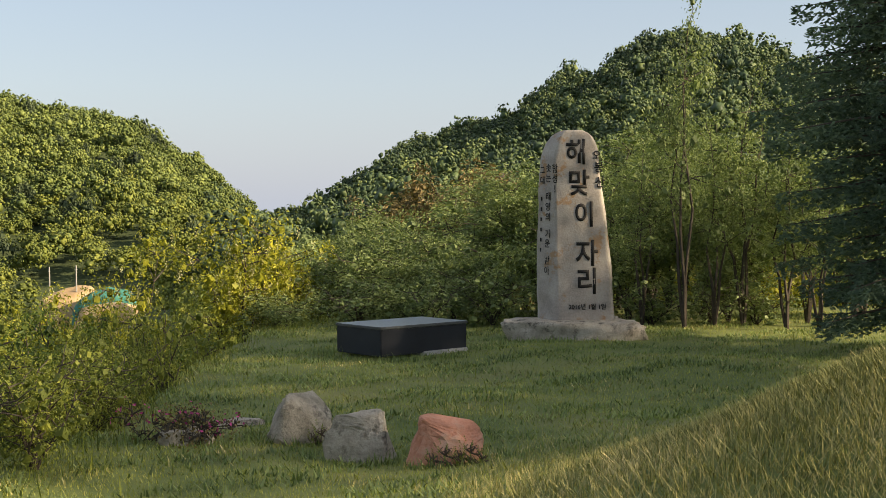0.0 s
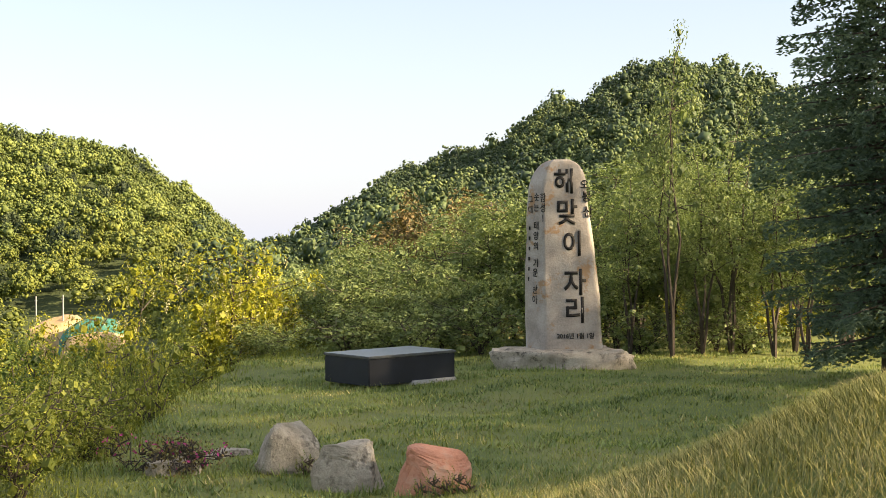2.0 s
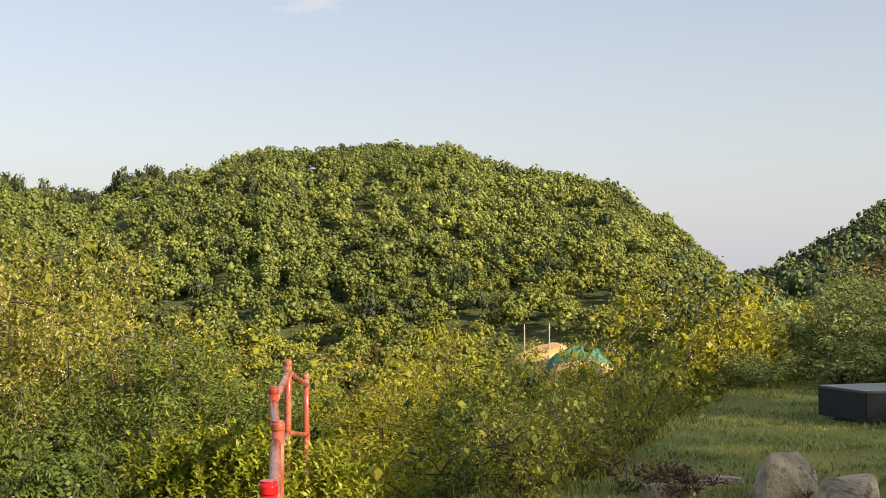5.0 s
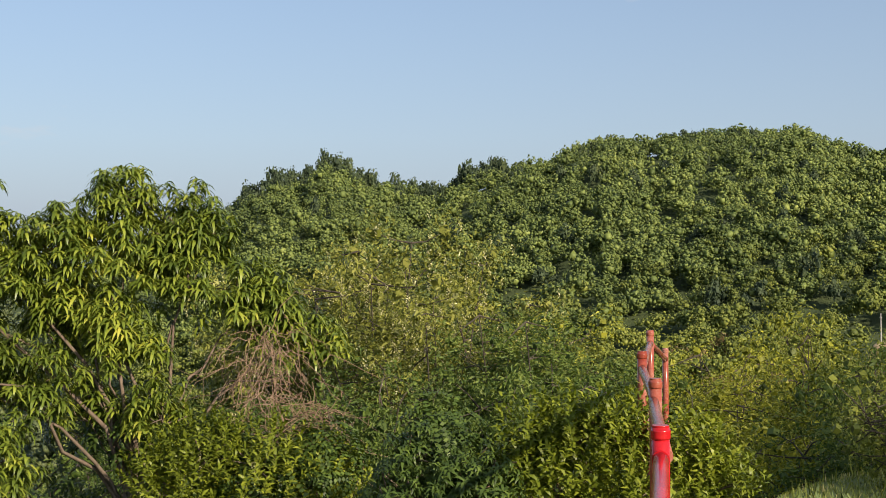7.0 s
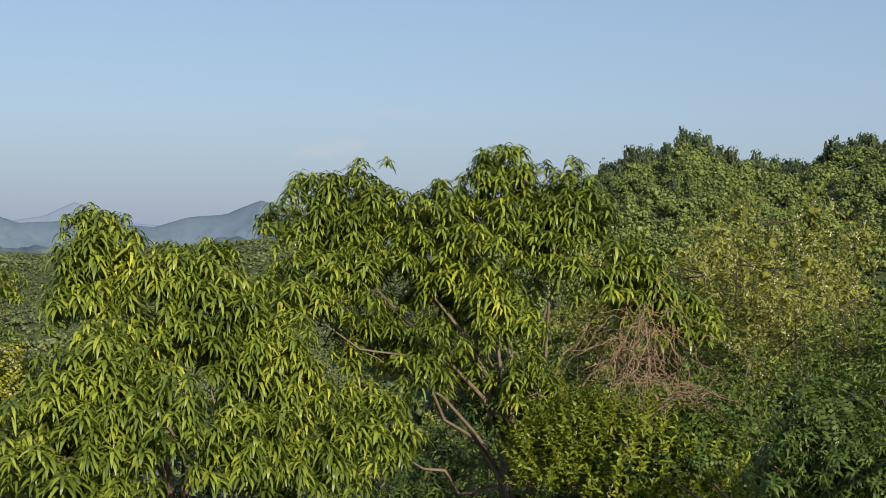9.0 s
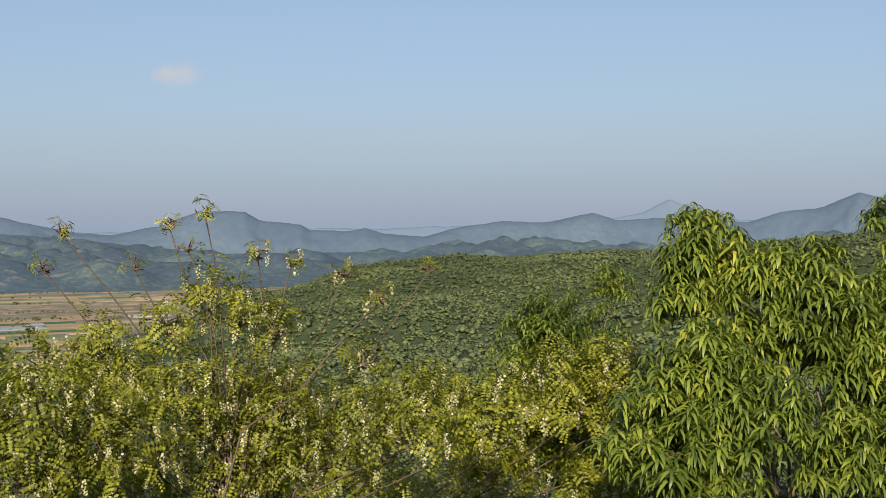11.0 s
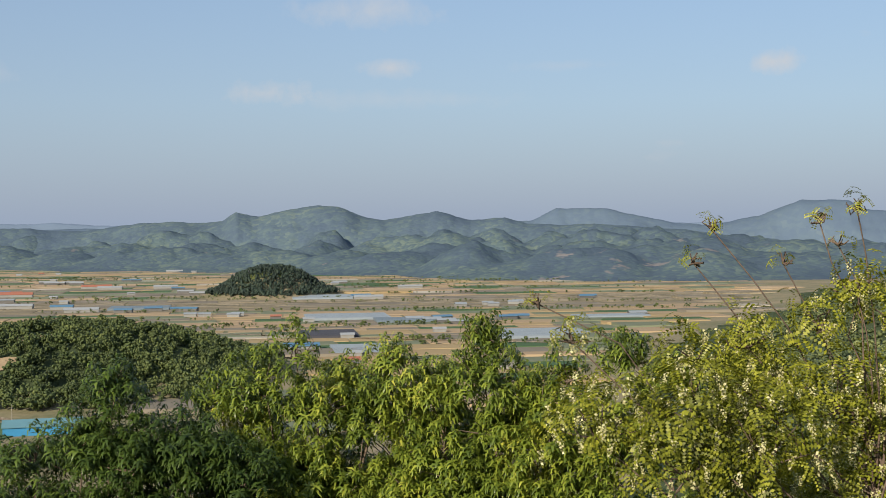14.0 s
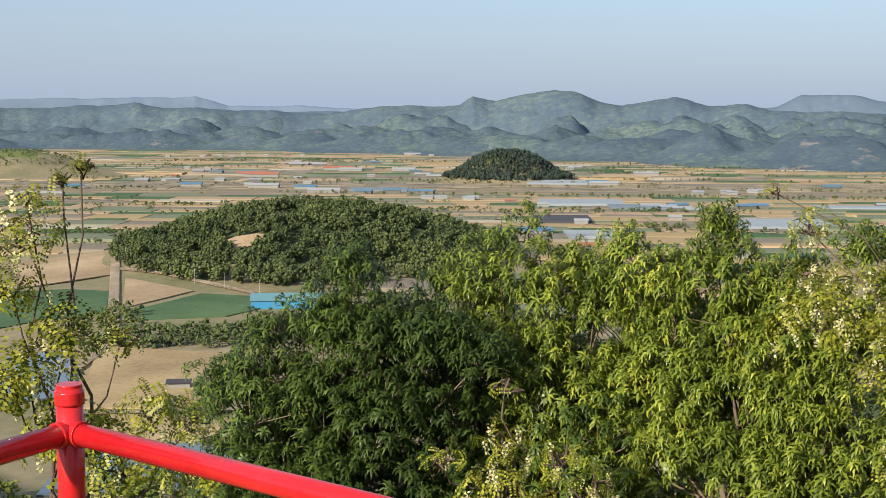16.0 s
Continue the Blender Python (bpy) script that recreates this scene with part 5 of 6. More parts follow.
def dead_brush():
    rng = np.random.default_rng(40)
    x0, y0 = -6.05, 6.6
    z0 = float(height(x0, y0))
    thing = empty("dead_brush", x0, y0, z0, "tangle of bare brown dead twigs hanging in the thicket", "dead brush")
    paths = [np.array([[x0 + 0.3 * k, y0, z0 - 0.05, 0.02], [x0 + 0.2 * k, y0 + 0.1, z0 + 1.0, 0.016], [x0 - 0.1, y0, 0.3 + 0.4 * k, 0.01], [x0 - 0.15, y0, 0.8 + 0.3 * k, 0.006]]) for k in (-0.6, 0.1, 0.8)]
    for x, y, z, r in DEAD_TANGLE:
        for _ in range(int(250 * r)):
            p = np.array([x, y, z]) + rng.normal(0, 0.5, 3) * r
            d = unit(1, rng)[0] * rng.uniform(0.04, 0.085)
            pts = []
            for k in range(9):
                pts.append([*p, 0.0034 * (1 - k / 10)])
                d = d * 0.8 + rng.normal(0, 0.026, 3) - np.array([0, 0, 0.012])
                p = p + d
            paths.append(np.array(pts))
    v, q = tubes(paths, 4)
    put("twig_tangle", mesh_np("twig_tangle", v - np.array([x0, y0, z0]), q), DEAD, thing)


dead_brush()

# ------------------------------------------------------------- young trees: built once, then copied


def young_tree(name, label, mat, seed, n, leaf, group, flowers=0, stems=5, spreadout=0.55, tall=3.0, bare=0.0, thick=0.035, sway=0.05):
    """A slender tree of the given height and about 2.6 m across, on several thin stems."""
    rng = np.random.default_rng(seed)
    thing = empty(name, 0, 0, 0, label, "tree", group)
    lobes, paths = [], []
    for k in range(stems):
        t = k * 2 * math.pi / stems + rng.uniform(-0.4, 0.4)
        out = rng.uniform(0.2, 1.0) * spreadout
        tip = np.array([math.cos(t) * out, math.sin(t) * out, tall * rng.uniform(0.66, 0.95)])
        s = np.linspace(0, 1, 6)[:, None]
        pts = np.concatenate([tip[:2] * s ** 1.3 + rng.normal(0, sway, (6, 2)) * s, tip[2] * s], 1)
        paths.append(np.concatenate([pts, thick * (1 - 0.85 * s)], 1))
        for f in (0.35, 0.5, 0.65, 0.8, 1.0) if tall < 4 else (0.3, 0.42, 0.54, 0.65, 0.76, 0.88, 1.0):
            f = bare + (1 - bare) * f
            c = np.array([np.interp(f, s[:, 0], pts[:, i]) for i in range(3)])
            for _ in range(2):
                d = rng.normal(0, 0.33, 3) * [1, 1, 0.6] + [0, 0, 0.1]
                lobes.append((*(c + d), rng.uniform(0.2, 0.42) * (1.15 - 0.4 * f)))
                paths.append(np.array([[*c, 0.012], [*(c + d * 0.5 + rng.normal(0, 0.03, 3)), 0.008], [*(c + d), 0.004]]))
    v, q = tubes(paths, 5)
    put("trunk", mesh_np("trunk", v, q), BARK, thing)
    n = n * (1.5 if tall > 4 else 1.0 if tall > 2 else 0.7)
    P, D = on_lobes(rng, lobes, n / len(lobes), -1.0)
    nrm = D + unit(len(P), rng) * 0.8 + [0, 0, 0.3]
    m = frames_from(P, nrm, rng.uniform(0, 6.3, len(P)), leaf * rng.uniform(0.6, 1.3, len(P)))
    m[:, :3, 0] *= 0.55
    leafq = (np.array([[0, -1, -0.15], [0.8, -0.1, 0.1], [0, 1, -0.2], [-0.8, 0.15, 0.08]]), np.array([[0, 1, 2, 3]]))
    lobes = np.array(lobes)
    # blocks hidden in the lobes, added to keep light out of the crown
    inside = spread(CUBE, frames_from(lobes[:, :3], unit(len(lobes), rng), rng.uniform(0, 6, len(lobes)), lobes[:, 3] * 0.26))
    put("crown", mesh_np("crown", *joined([spread(leafq, m), inside])), mat, thing)
    if flowers:
        P, D = on_lobes(rng, lobes, flowers / len(lobes), -1.0)
        m = frames_from(P, np.tile([[0, 0, 1.0]], (len(P), 1)), rng.uniform(0, 6.3, len(P)), rng.uniform(0.7, 1.15, len(P)))
        put("blossom", mesh_np("blossom", *spread(raceme(rng, 9), m)), BLOSSOM, thing, "pale cream blossom")
    return thing


def grove(protos, places, seed, tall=3.0):
    """Stands copies of the prototypes at (x, y, height of the top, half-width); each prototype takes one of the places."""
    rng = np.random.default_rng(seed)
    spots = []
    for k, (x, y, top, w) in enumerate(places):
        g, top = float(height(x, y)), top - float(lawn_fall(x, y))
        spots.append((protos[k % len(protos)], pose(x, y, g - 0.05, 0, 0, rng.uniform(0, 360)) @ Matrix.Diagonal((w / 1.15, w / 1.15, max(top - g, 0.8) / tall, 1))))
    for k, (proto, m) in enumerate(spots):
        if k >= len(protos):
            copy_thing(proto, m)
    for proto, m in spots[:len(protos)]:
        proto.matrix_basis = m


def stand_of(make, seeds, places, seed):
    """Tall places take tall trees, low ones take bushy low trees of the same kind."""
    def rise(p):
        return p[2] - float(lawn_fall(p[0], p[1])) - float(height(p[0], p[1]))
    for k, (tall, low, high) in enumerate(((3.0, 2.1, 4.2), (1.6, -9, 2.1), (5.2, 4.2, 99))):
        part_of = [p for p in places if low < rise(p) <= high]
        if part_of:
            grove([make(s + 200 * k, tall) for s in seeds[:len(part_of)]], part_of, seed, tall)


G1 = "young trees behind the standing stone"
stand_of(lambda s, tall: young_tree("young_tree", "slender green young tree behind the standing stone", SHADE_GREEN, s, 7500, 0.036, G1, tall=tall, stems=4, spreadout=0.65, bare=0.22, thick=0.03, sway=0.1), (51, 52, 53),
         [(-2.3, 27.3, 1.3, 1.2), (-1.5, 26.3, 1.5, 1.3), (-0.7, 25.4, 1.3, 1.3), (-2.1, 34.3, 2.7, 1.6), (-0.1, 26.4, 1.7, 1.4), (0.6, 27.4, 2.3, 1.5), (1.3, 27.4, 2.8, 1.5),
       (1.8, 28.3, 3.1, 1.6), (3.8, 28.1, 4.3, 1.8), (3.9, 25.1, 3.5, 1.5), (5.2, 29.9, 4.9, 2.0), (3.5, 24.6, 2.4, 1.3), (5.4, 26.8, 4.2, 1.6), (4.6, 25.0, 2.8, 1.4),
       (5.7, 24.7, 3.0, 1.4), (5.2, 23.8, 1.2, 1.1), (0.9, 24.9, 1.5, 1.2)], 1)
stand_of(lambda s, tall: young_tree("young_tree", "green sapling in the thicket edge on several thin stems", SHADE_GREEN, s, 8000, 0.036, G1, stems=6, spreadout=0.85, tall=tall, bare=0.1, thick=0.028, sway=0.08), (54, 55),
         [(0.2, 24.4, 1.0, 1.1), (-0.9, 23.9, 0.7, 1.1), (2.6, 27.3, 2.9, 1.5), (8.1, 25.1, 2.7, 1.5), (2.1, 25.3, 1.7, 1.3), (3.0, 26.3, 2.4, 1.5),
       (4.4, 27.5, 3.2, 1.7), (6.2, 28.5, 3.6, 1.8), (8.8, 28.5, 3.2, 1.8), (-1.7, 30.5, 1.9, 1.6), (0.4, 31.5, 2.8, 1.8), (2.4, 32.0, 3.8, 2.0), (-3.0, 24.8, 0.3, 0.9)], 2)
grove([young_tree("tall_sapling", "tall thin sapling with sparse feathery top", SHADE_GREEN, 56, 3000, 0.036, G1, stems=3, spreadout=0.6, tall=4.6, bare=0.3, thick=0.045, sway=0.16)], [(4.05, 21.9, 5.4, 0.9), (5.3, 23.0, 4.4, 1.0), (6.6, 23.6, 3.9, 1.1), (4.7, 22.6, 3.6, 0.8), (5.9, 22.4, 3.4, 0.9), (7.2, 22.8, 3.5, 1.0), (3.5, 22.9, 3.3, 0.8), (6.3, 21.8, 2.9, 0.8)], 3, 4.6)
stand_of(lambda s, tall: young_tree("young_tree", "yellow-green young tree catching the low sun", YELLOW, s, 6500, 0.034, "sunlit young trees at the lawn edge", flowers=120, stems=6, spreadout=1.0, tall=tall, bare=0.36, thick=0.036, sway=0.12), (57, 58),
         [(-5.8, 23.2, 1.7, 1.25), (-4.1, 25.9, 2.1, 1.45), (-3.3, 26.4, 1.5, 1.0), (-6.6, 23.8, 0.9, 0.9), (7.6, 31.0, 1.2, 1.5), (6.3, 32.0, 0.9, 1.5)], 4)
G2 = "young trees on the slope"
stand_of(lambda s, tall: young_tree("slope_tree", "bushy green young tree on the slope below the lawn", THICKET, s, 7800, 0.031, G2, stems=6, spreadout=0.8, tall=tall, bare=0.15, thick=0.03, sway=0.1), (61, 62, 63),
         [(-8.3, 22.9, 1.0, 1.5), (-4.8, 21.9, 0.2, 1.2),
       (-4.7, 23.9, 0.4, 1.2), (-3.5, 26.1, 0.6, 1.3), (-3.1, 27.2, 0.9, 1.2), (-11.0, 19.4, 0.4, 1.6), (-11.5, 23.7, 0.0, 1.8)], 5)
stand_of(lambda s, tall: young_tree("slope_tree", "yellowish green young tree in evening light", YELLOW, s, 7800, 0.032, G2, stems=6, spreadout=0.9, tall=tall, bare=0.2, thick=0.03, sway=0.1) if s % 2 == 0 else
         young_tree("slope_tree", "light green bushy tree in evening light", LOCUST, s, 7800, 0.032, G2, stems=6, spreadout=0.9, tall=tall, bare=0.2, thick=0.03, sway=0.1), (64, 65),
      [(-8.9, 20.5, -0.1, 1.5), (-16.2, 25.6, 0.9, 2.0), (-7.4, 18.9, -0.2, 1.4), (-7.6, 22.1, -0.2, 1.5), (-5.6, 18.5, -0.2, 1.3), (-6.6, 15.0, -0.4, 1.3), (-5.3, 14.4, -0.4, 1.2), (-8.6, 17.3, -0.4, 1.4),
       (-12.7, 27.5, -0.1, 1.9), (-13.2, 31.7, 0.2, 2.0), (-10.0, 22.2, -0.7, 1.6), (-12.3, 34.2, 0.2, 2.0), (-8.7, 23.8, -0.7, 1.6), (-8.7, 26.9, -0.2, 1.7), (-11.8, 24.6, -0.7, 1.6), (-6.8, 17.0, -0.8, 1.2)], 6)
stand_of(lambda s, tall: young_tree("weed_clump", "low green weeds at the edge of the lawn", THICKET, s, 6500, 0.03, "weeds at the lawn edge", stems=7, spreadout=1.0, tall=tall), (71, 72),
         [(-2.75, 9.0, 0.32, 0.5), (-3.05, 9.9, 0.4, 0.55), (-3.1, 11.0, 0.42, 0.55), (-3.2, 12.2, 0.45, 0.6), (-3.5, 13.4, 0.45, 0.6), (-3.6, 14.8, 0.5, 0.65), (-3.8, 16.2, 0.6, 0.7),
          (-3.9, 17.8, 0.6, 0.7)], 12)
stand_of(lambda s, tall: young_tree("low_shrub", "low leafy shrub at the foot of the thicket", SHADE_GREEN, s, 2600, 0.046, "shrubs at the foot of the thicket", stems=7, spreadout=1.0, tall=tall), (75, 76),
         [(3.7, 23.2, 0.6, 0.8), (4.7, 22.9, 0.45, 0.7), (5.6, 23.3, 0.5, 0.8), (0.9, 23.6, 1.0, 0.9), (-0.3, 23.2, 0.8, 0.8), (2.9, 23.9, 0.9, 1.0), (-1.5, 23.4, 0.8, 0.9)], 13)
# yellow leaves imitate sun coming through the thicket from behind
stand_of(lambda s, tall: young_tree("low_shrub", "shrub with backlight put into its yellow-green leaf colour", YELLOW, s, 3000, 0.05, "shrubs at the foot of the thicket", stems=7, spreadout=1.0, tall=tall), (77,),
         [(8.2, 33.0, 1.5, 1.3), (9.6, 34.5, 2.2, 1.5), (6.6, 34.0, 1.2, 1.3), (11.0, 33.5, 1.8, 1.4), (10.4, 31.5, 1.3, 1.2), (4.6, 33.5, 1.6, 1.3)], 14)
G3 = "flowering locusts across the slope"
stand_of(lambda s, tall: young_tree("locust_tree", "pale flowering locust tree across the slope", PALE_LOCUST, s, 9000, 0.035, G3, flowers=520, stems=6, spreadout=0.8, tall=tall), (66, 67),
         [(-16.8, 21.6, 2.9, 1.9), (-16.1, 19.6, 2.1, 1.7), (-16.4, 23.1, 2.4, 1.9), (-17.4, 19.8, 2.0, 1.7), (-14.1, 21.0, 1.6, 1.7), (-19.3, 20.8, 2.0, 1.8), (-13.4, 17.9, 1.5, 1.5), (-21.2, 21.7, 1.9, 1.8)], 7)
stand_of(lambda s, tall: young_tree("slope_tree", "dense young tree in the hollow, shade in its dark green leaves", HOLLOW_SHADED, s, 9000, 0.036, G2, stems=6, spreadout=0.9, tall=tall), (68, 69),
         [(-10.3, 17.6, 1.2, 1.4), (-9.6, 18.4, 0.9, 1.3), (-11.3, 18.0, 1.3, 1.5), (-12.0, 17.2, 1.1, 1.4), (-5.4, 18.6, 0.5, 1.3), (-5.3, 16.5, 0.4, 1.3), (-4.6, 17.8, 0.3, 1.1), (-4.4, 14.8, 0.0, 1.1), (-4.5, 13.7, -0.2, 1.2), (-4.2, 16.9, 0.1, 1.0), (-3.9, 12.9, -0.3, 0.9), (-11.9, 18.9, 0.7, 1.6), (-12.2, 21.0, 0.8, 1.7), (-10.7, 16.1, 0.1, 1.3), (-12.6, 23.1, 0.1, 1.7), (-13.2, 15.5, 0.3, 1.4), (-11.3, 15.7, 0.3, 1.3), (-11.3, 14.4, 0.1, 1.2), (-9.3, 15.8, 0.1, 1.2), (-15.2, 16.4, 0.3, 1.4),
       (-9.0, 13.0, -0.4, 1.2), (-7.5, 12.5, -0.6, 1.1), (-12.5, 12.5, -0.2, 1.3), (-15.0, 13.0, 0.1, 1.4), (-17.5, 15.0, 0.3, 1.5), (-10.5, 11.5, -0.6, 1.2), (-14.5, 18.5, 0.6, 1.6)], 8)
grove([young_tree("rusty_tree", "rust-brown tree in fresh leaf on the ridge foot", RUST, 70, 5200, 0.052, "rusty trees")], [(0.7, 44.4, 3.9, 2.4), (-0.4, 44.4, 3.5, 2.2), (1.7, 40.3, 3.5, 2.2), (-2.0, 50.0, 3.0, 2.4)], 9)

# ------------------------------------------------------------- spruce, and unseen trees added to shade the lawn


def spruce(x, y, tall, wide, seed):
    rng = np.random.default_rng(seed)
    g = float(height(x, y))
    thing = empty("spruce", x, y, g, "tall dark green spruce with drooping branches beside the lawn", "tree", "spruces beside the lawn")
    paths = [np.array([[0, 0, -0.1, 0.13], [0.03, 0, tall * 0.4, 0.09], [0, 0, tall, 0.015]])]
    P, N = [], []
    for z in np.arange(0.6, tall - 0.2, 0.26):
        reach = wide * (1 - z / tall) ** 0.75 * (0.5 if z < 1.1 else 0.72 if z < 2.2 else 1.0)
        for k in range(8):
            t = k * 0.785 + z * 2.1 + rng.uniform(-0.25, 0.25)
            L = reach * rng.uniform(0.5, 1.25)
            s = np.linspace(0, 1, 6)
            d = np.array([math.cos(t), math.sin(t), 0])
            pts = d * (L * s)[:, None] + np.stack([0 * s, 0 * s, z + rng.uniform(-0.14, 0.14) + L * rng.uniform(0.4, 1.5) * (0.10 * s - 0.42 * s ** 2 + 0.22 * s ** 3)], -1)
            paths.append(np.concatenate([pts, (0.022 * (1 - 0.9 * s))[:, None]], 1))
            n = int(170 * L + 8)
            f = rng.uniform(0.15, 1.05, n)
            c = np.stack([np.interp(f, s, pts[:, i]) for i in range(3)], -1)
            side = np.cross(d, [0, 0, 1.0])
            c = c + side * (rng.normal(0, 0.22, n) * (1.25 - f))[:, None] - np.array([0, 0, 1.0]) * rng.uniform(0, 0.34, n)[:, None] ** 1.3
            P.append(c)
            N.append(np.tile(d, (n, 1)) * 0.9 + side * rng.normal(0, 0.9, n)[:, None] + np.array([0, 0, 1.0]) * rng.normal(-0.15, 0.6, n)[:, None])
    P, N = np.concatenate(P), np.concatenate(N)
    m = frames_from(P, N, rng.uniform(0, 6.3, len(P)), rng.uniform(0.035, 0.07, len(P)))
    q1 = (np.array([[-0.3, 0, -0.5], [0, 0.1, -0.8], [0.3, 0, -0.45], [0.03, 0.0, 0.9]]), np.array([[0, 1, 2, 3]]))
    q2 = (q1[0][:, [1, 0, 2]], q1[1])
    put("trunk", mesh_np("trunk", *tubes(paths, 5)), BARK, thing)
    put("needles", mesh_np("needles", *joined([spread(q1, m), spread(q2, m)])), SPRUCE, thing)


spruce(6.15, 17.5, 8.8, 2.4, 71)


def shade_tree(seed, label):
    rng = np.random.default_rng(seed)
    thing = empty("unseen_shade_oak", 0, 0, 0, label, "tree", "oaks along the lawn")
    lobes = [(*(unit(1, rng)[0] * [1.9, 1.9, 1.5] + [0, 0, 6.0]), rng.uniform(0.8, 1.3)) for _ in range(16)]
    v, q = limbs(rng, (0, 0, -0.1), lobes, 0.16, 4)
    put("trunk", mesh_np("trunk", v, q), BARK, thing)
    P, D = on_lobes(rng, lobes, 11, -1.0)
    m = frames_from(P, D + unit(len(P), rng), rng.uniform(0, 6.3, len(P)), rng.uniform(0.085, 0.15, len(P)))
    leafq = (np.array([[0, -1, -0.15], [0.8, -0.1, 0.1], [0, 1, -0.2], [-0.8, 0.15, 0.08]]), np.array([[0, 1, 2, 3]]))
    put("crown", mesh_np("crown", *spread(leafq, m)), OAK, thing)
    return thing


# added out of view on the sunward side, set where their shadows are wanted
oak = shade_tree(81, "unseen oak added beside the lawn to shade it")
for k, (x, y, s) in enumerate([(16.5, 9.0, 1.35), (16.0, 12.2, 1.3), (16.8, 15.3, 1.35), (16.5, 5.6, 1.15)]):
    copy_thing(oak, pose(x, y, float(height(x, y)), 0, 0, 77 * k) @ Matrix.Scale(s, 4))
oak.matrix_basis = pose(22, 9.0, float(height(22, 9.0)), 0, 0, 33) @ Matrix.Scale(1.3, 4)

# ------------------------------------------------------------- azaleas at the lawn edge
rng = np.random.default_rng(90)
for x, y, w in [(-1.95, 10.5, 0.2), (-2.25, 10.5, 0.25), (-2.1, 10.9, 0.2)]:
    g = float(height(x, y))
    az = empty("azalea", x, y, g, "small azalea bush with a few magenta blossoms", "shrub", "azaleas at the lawn edge")
    lobes = [(rng.normal(0, w * 0.8), rng.normal(0, w * 0.8), rng.uniform(0.06, 0.24), 0.12) for _ in range(8)]
    put("stem", mesh_np("stem", *limbs(rng, (0, 0, -0.02), lobes, 0.02, 5)), BARK, az)
    P, D = on_lobes(rng, lobes, 150, -1.0)
    leafq = (np.array([[0, -1, 0], [0.6, 0, 0.1], [0, 1, 0], [-0.6, 0, 0.1]]), np.array([[0, 1, 2, 3]]))
    put("foliage", mesh_np("foliage", *spread(leafq, frames_from(P, D + unit(len(P), rng) * 0.6, rng.uniform(0, 6, len(P)), np.full(len(P), 0.016)))), RUST, az)
    P, D = on_lobes(rng, lobes[:4], 40, -0.2)
    put("blossom", mesh_np("blossom", *spread(leafq, frames_from(P, D, rng.uniform(0, 6, len(P)), np.full(len(P), 0.018)))), PINK, az, "magenta petals")

# ------------------------------------------------------------- the foot of the hill: sand heap, net, poles
SAND = surface("dug_sand", [(0.2, (0.34, 0.22, 0.11)), (0.5, (0.5, 0.35, 0.19)), (0.8, (0.62, 0.47, 0.29))], 0.3, 3.0, 0.95, 0.4)
NET = surface("teal_netting", [(0.2, (0.03, 0.16, 0.12)), (0.8, (0.08, 0.27, 0.21))], 1.0, 8.0, 0.8, 0.2)
POLE = surface("pale_concrete_pole", [(0.2, (0.3, 0.29, 0.26)), (0.8, (0.42, 0.40, 0.37))], 2.0, 12.0, 0.9, 0.2)


def mound_of(name, label, category, az, el, dist, sx, sy, sz, mat, seed):
    rng = np.random.default_rng(seed)
    c = way(az) * dist
    g = float(height(c.x, c.y))
    top = 1.6 + dist * math.tan(radians(el))
    ob = part(name, lump(rng, sx, sy, max(top - g, sz) * 1.25, 4, 0.08), mat, None, smooth=True)
    ob.matrix_basis = pose(c.x, c.y, g, 0, 0, az)
    return tagged(ob, label, category)


mound_of("sand_heap", "heap of freshly dug orange sand at the hill foot", "sand heap", 16.1, -3.0, 206, 5.2, 4, 2.4, SAND, 3)
mound_of("sand_heap", "low bank of orange sand below the track", "sand heap", 14.7, -3.8, 196, 6.0, 4, 3, SAND, 4)
mound_of("netted_heap", "heap covered with teal netting at the hill foot", "netted heap", 14.3, -3.3, 200, 6.5, 4, 2, NET, 5)


def utility_pole(tall):
    thing = empty("utility_pole", 0, 0, 0, "pale concrete utility pole with a crossarm", "utility pole", "utility poles")
    v, q = tubes([np.array([[0, 0, -0.3, 0.15], [0, 0, tall * 0.5, 0.12], [0, 0, tall, 0.09]])], 8)
    put("shaft", mesh_np("shaft", v, q), POLE, thing)
    bm = bmesh.new()
    bmesh.ops.create_cube(bm, size=1.0, matrix=Matrix.Translation((0, 0, tall - 0.6)) @ Matrix.Diagonal((0.42, 0.09, 0.08, 1)))
    part("crossarm", bm, POLE, thing)
    return thing


up = utility_pole(8.0)
for x, y in [(-552, -404), (-547, -385), (-540, -362), (-531, -336), (-538, -306), (-600, -470), (-1000, -640), (-1240, -560), (-900, -180)]:
    copy_thing(up, pose(x, y, float(height(x, y)), 0, 0, 30))
for az, top, dist in [(15.9, -2.05, 205), (17.0, -2.1, 212)]:
    c = way(az) * dist
    g = float(height(c.x, c.y))
    m = pose(c.x, c.y, g, 0, 0, az) @ Matrix.Diagonal((1, 1, (1.6 + dist * math.tan(radians(top)) - g) / 8.0, 1))
    if az > 16.5:
        up.matrix_basis = m
    else:
        copy_thing(up, m)

# ------------------------------------------------------------- the plain: fields, roads


def soil(name, a, b, c, big=0.02, fine=0.5):
    return surface(name, [(0.3, tuple(k * 0.9 for k in a)), (0.5, b), (0.7, tuple(k * 1.06 for k in c))], big, fine, 0.95, 0.15, 0.1)


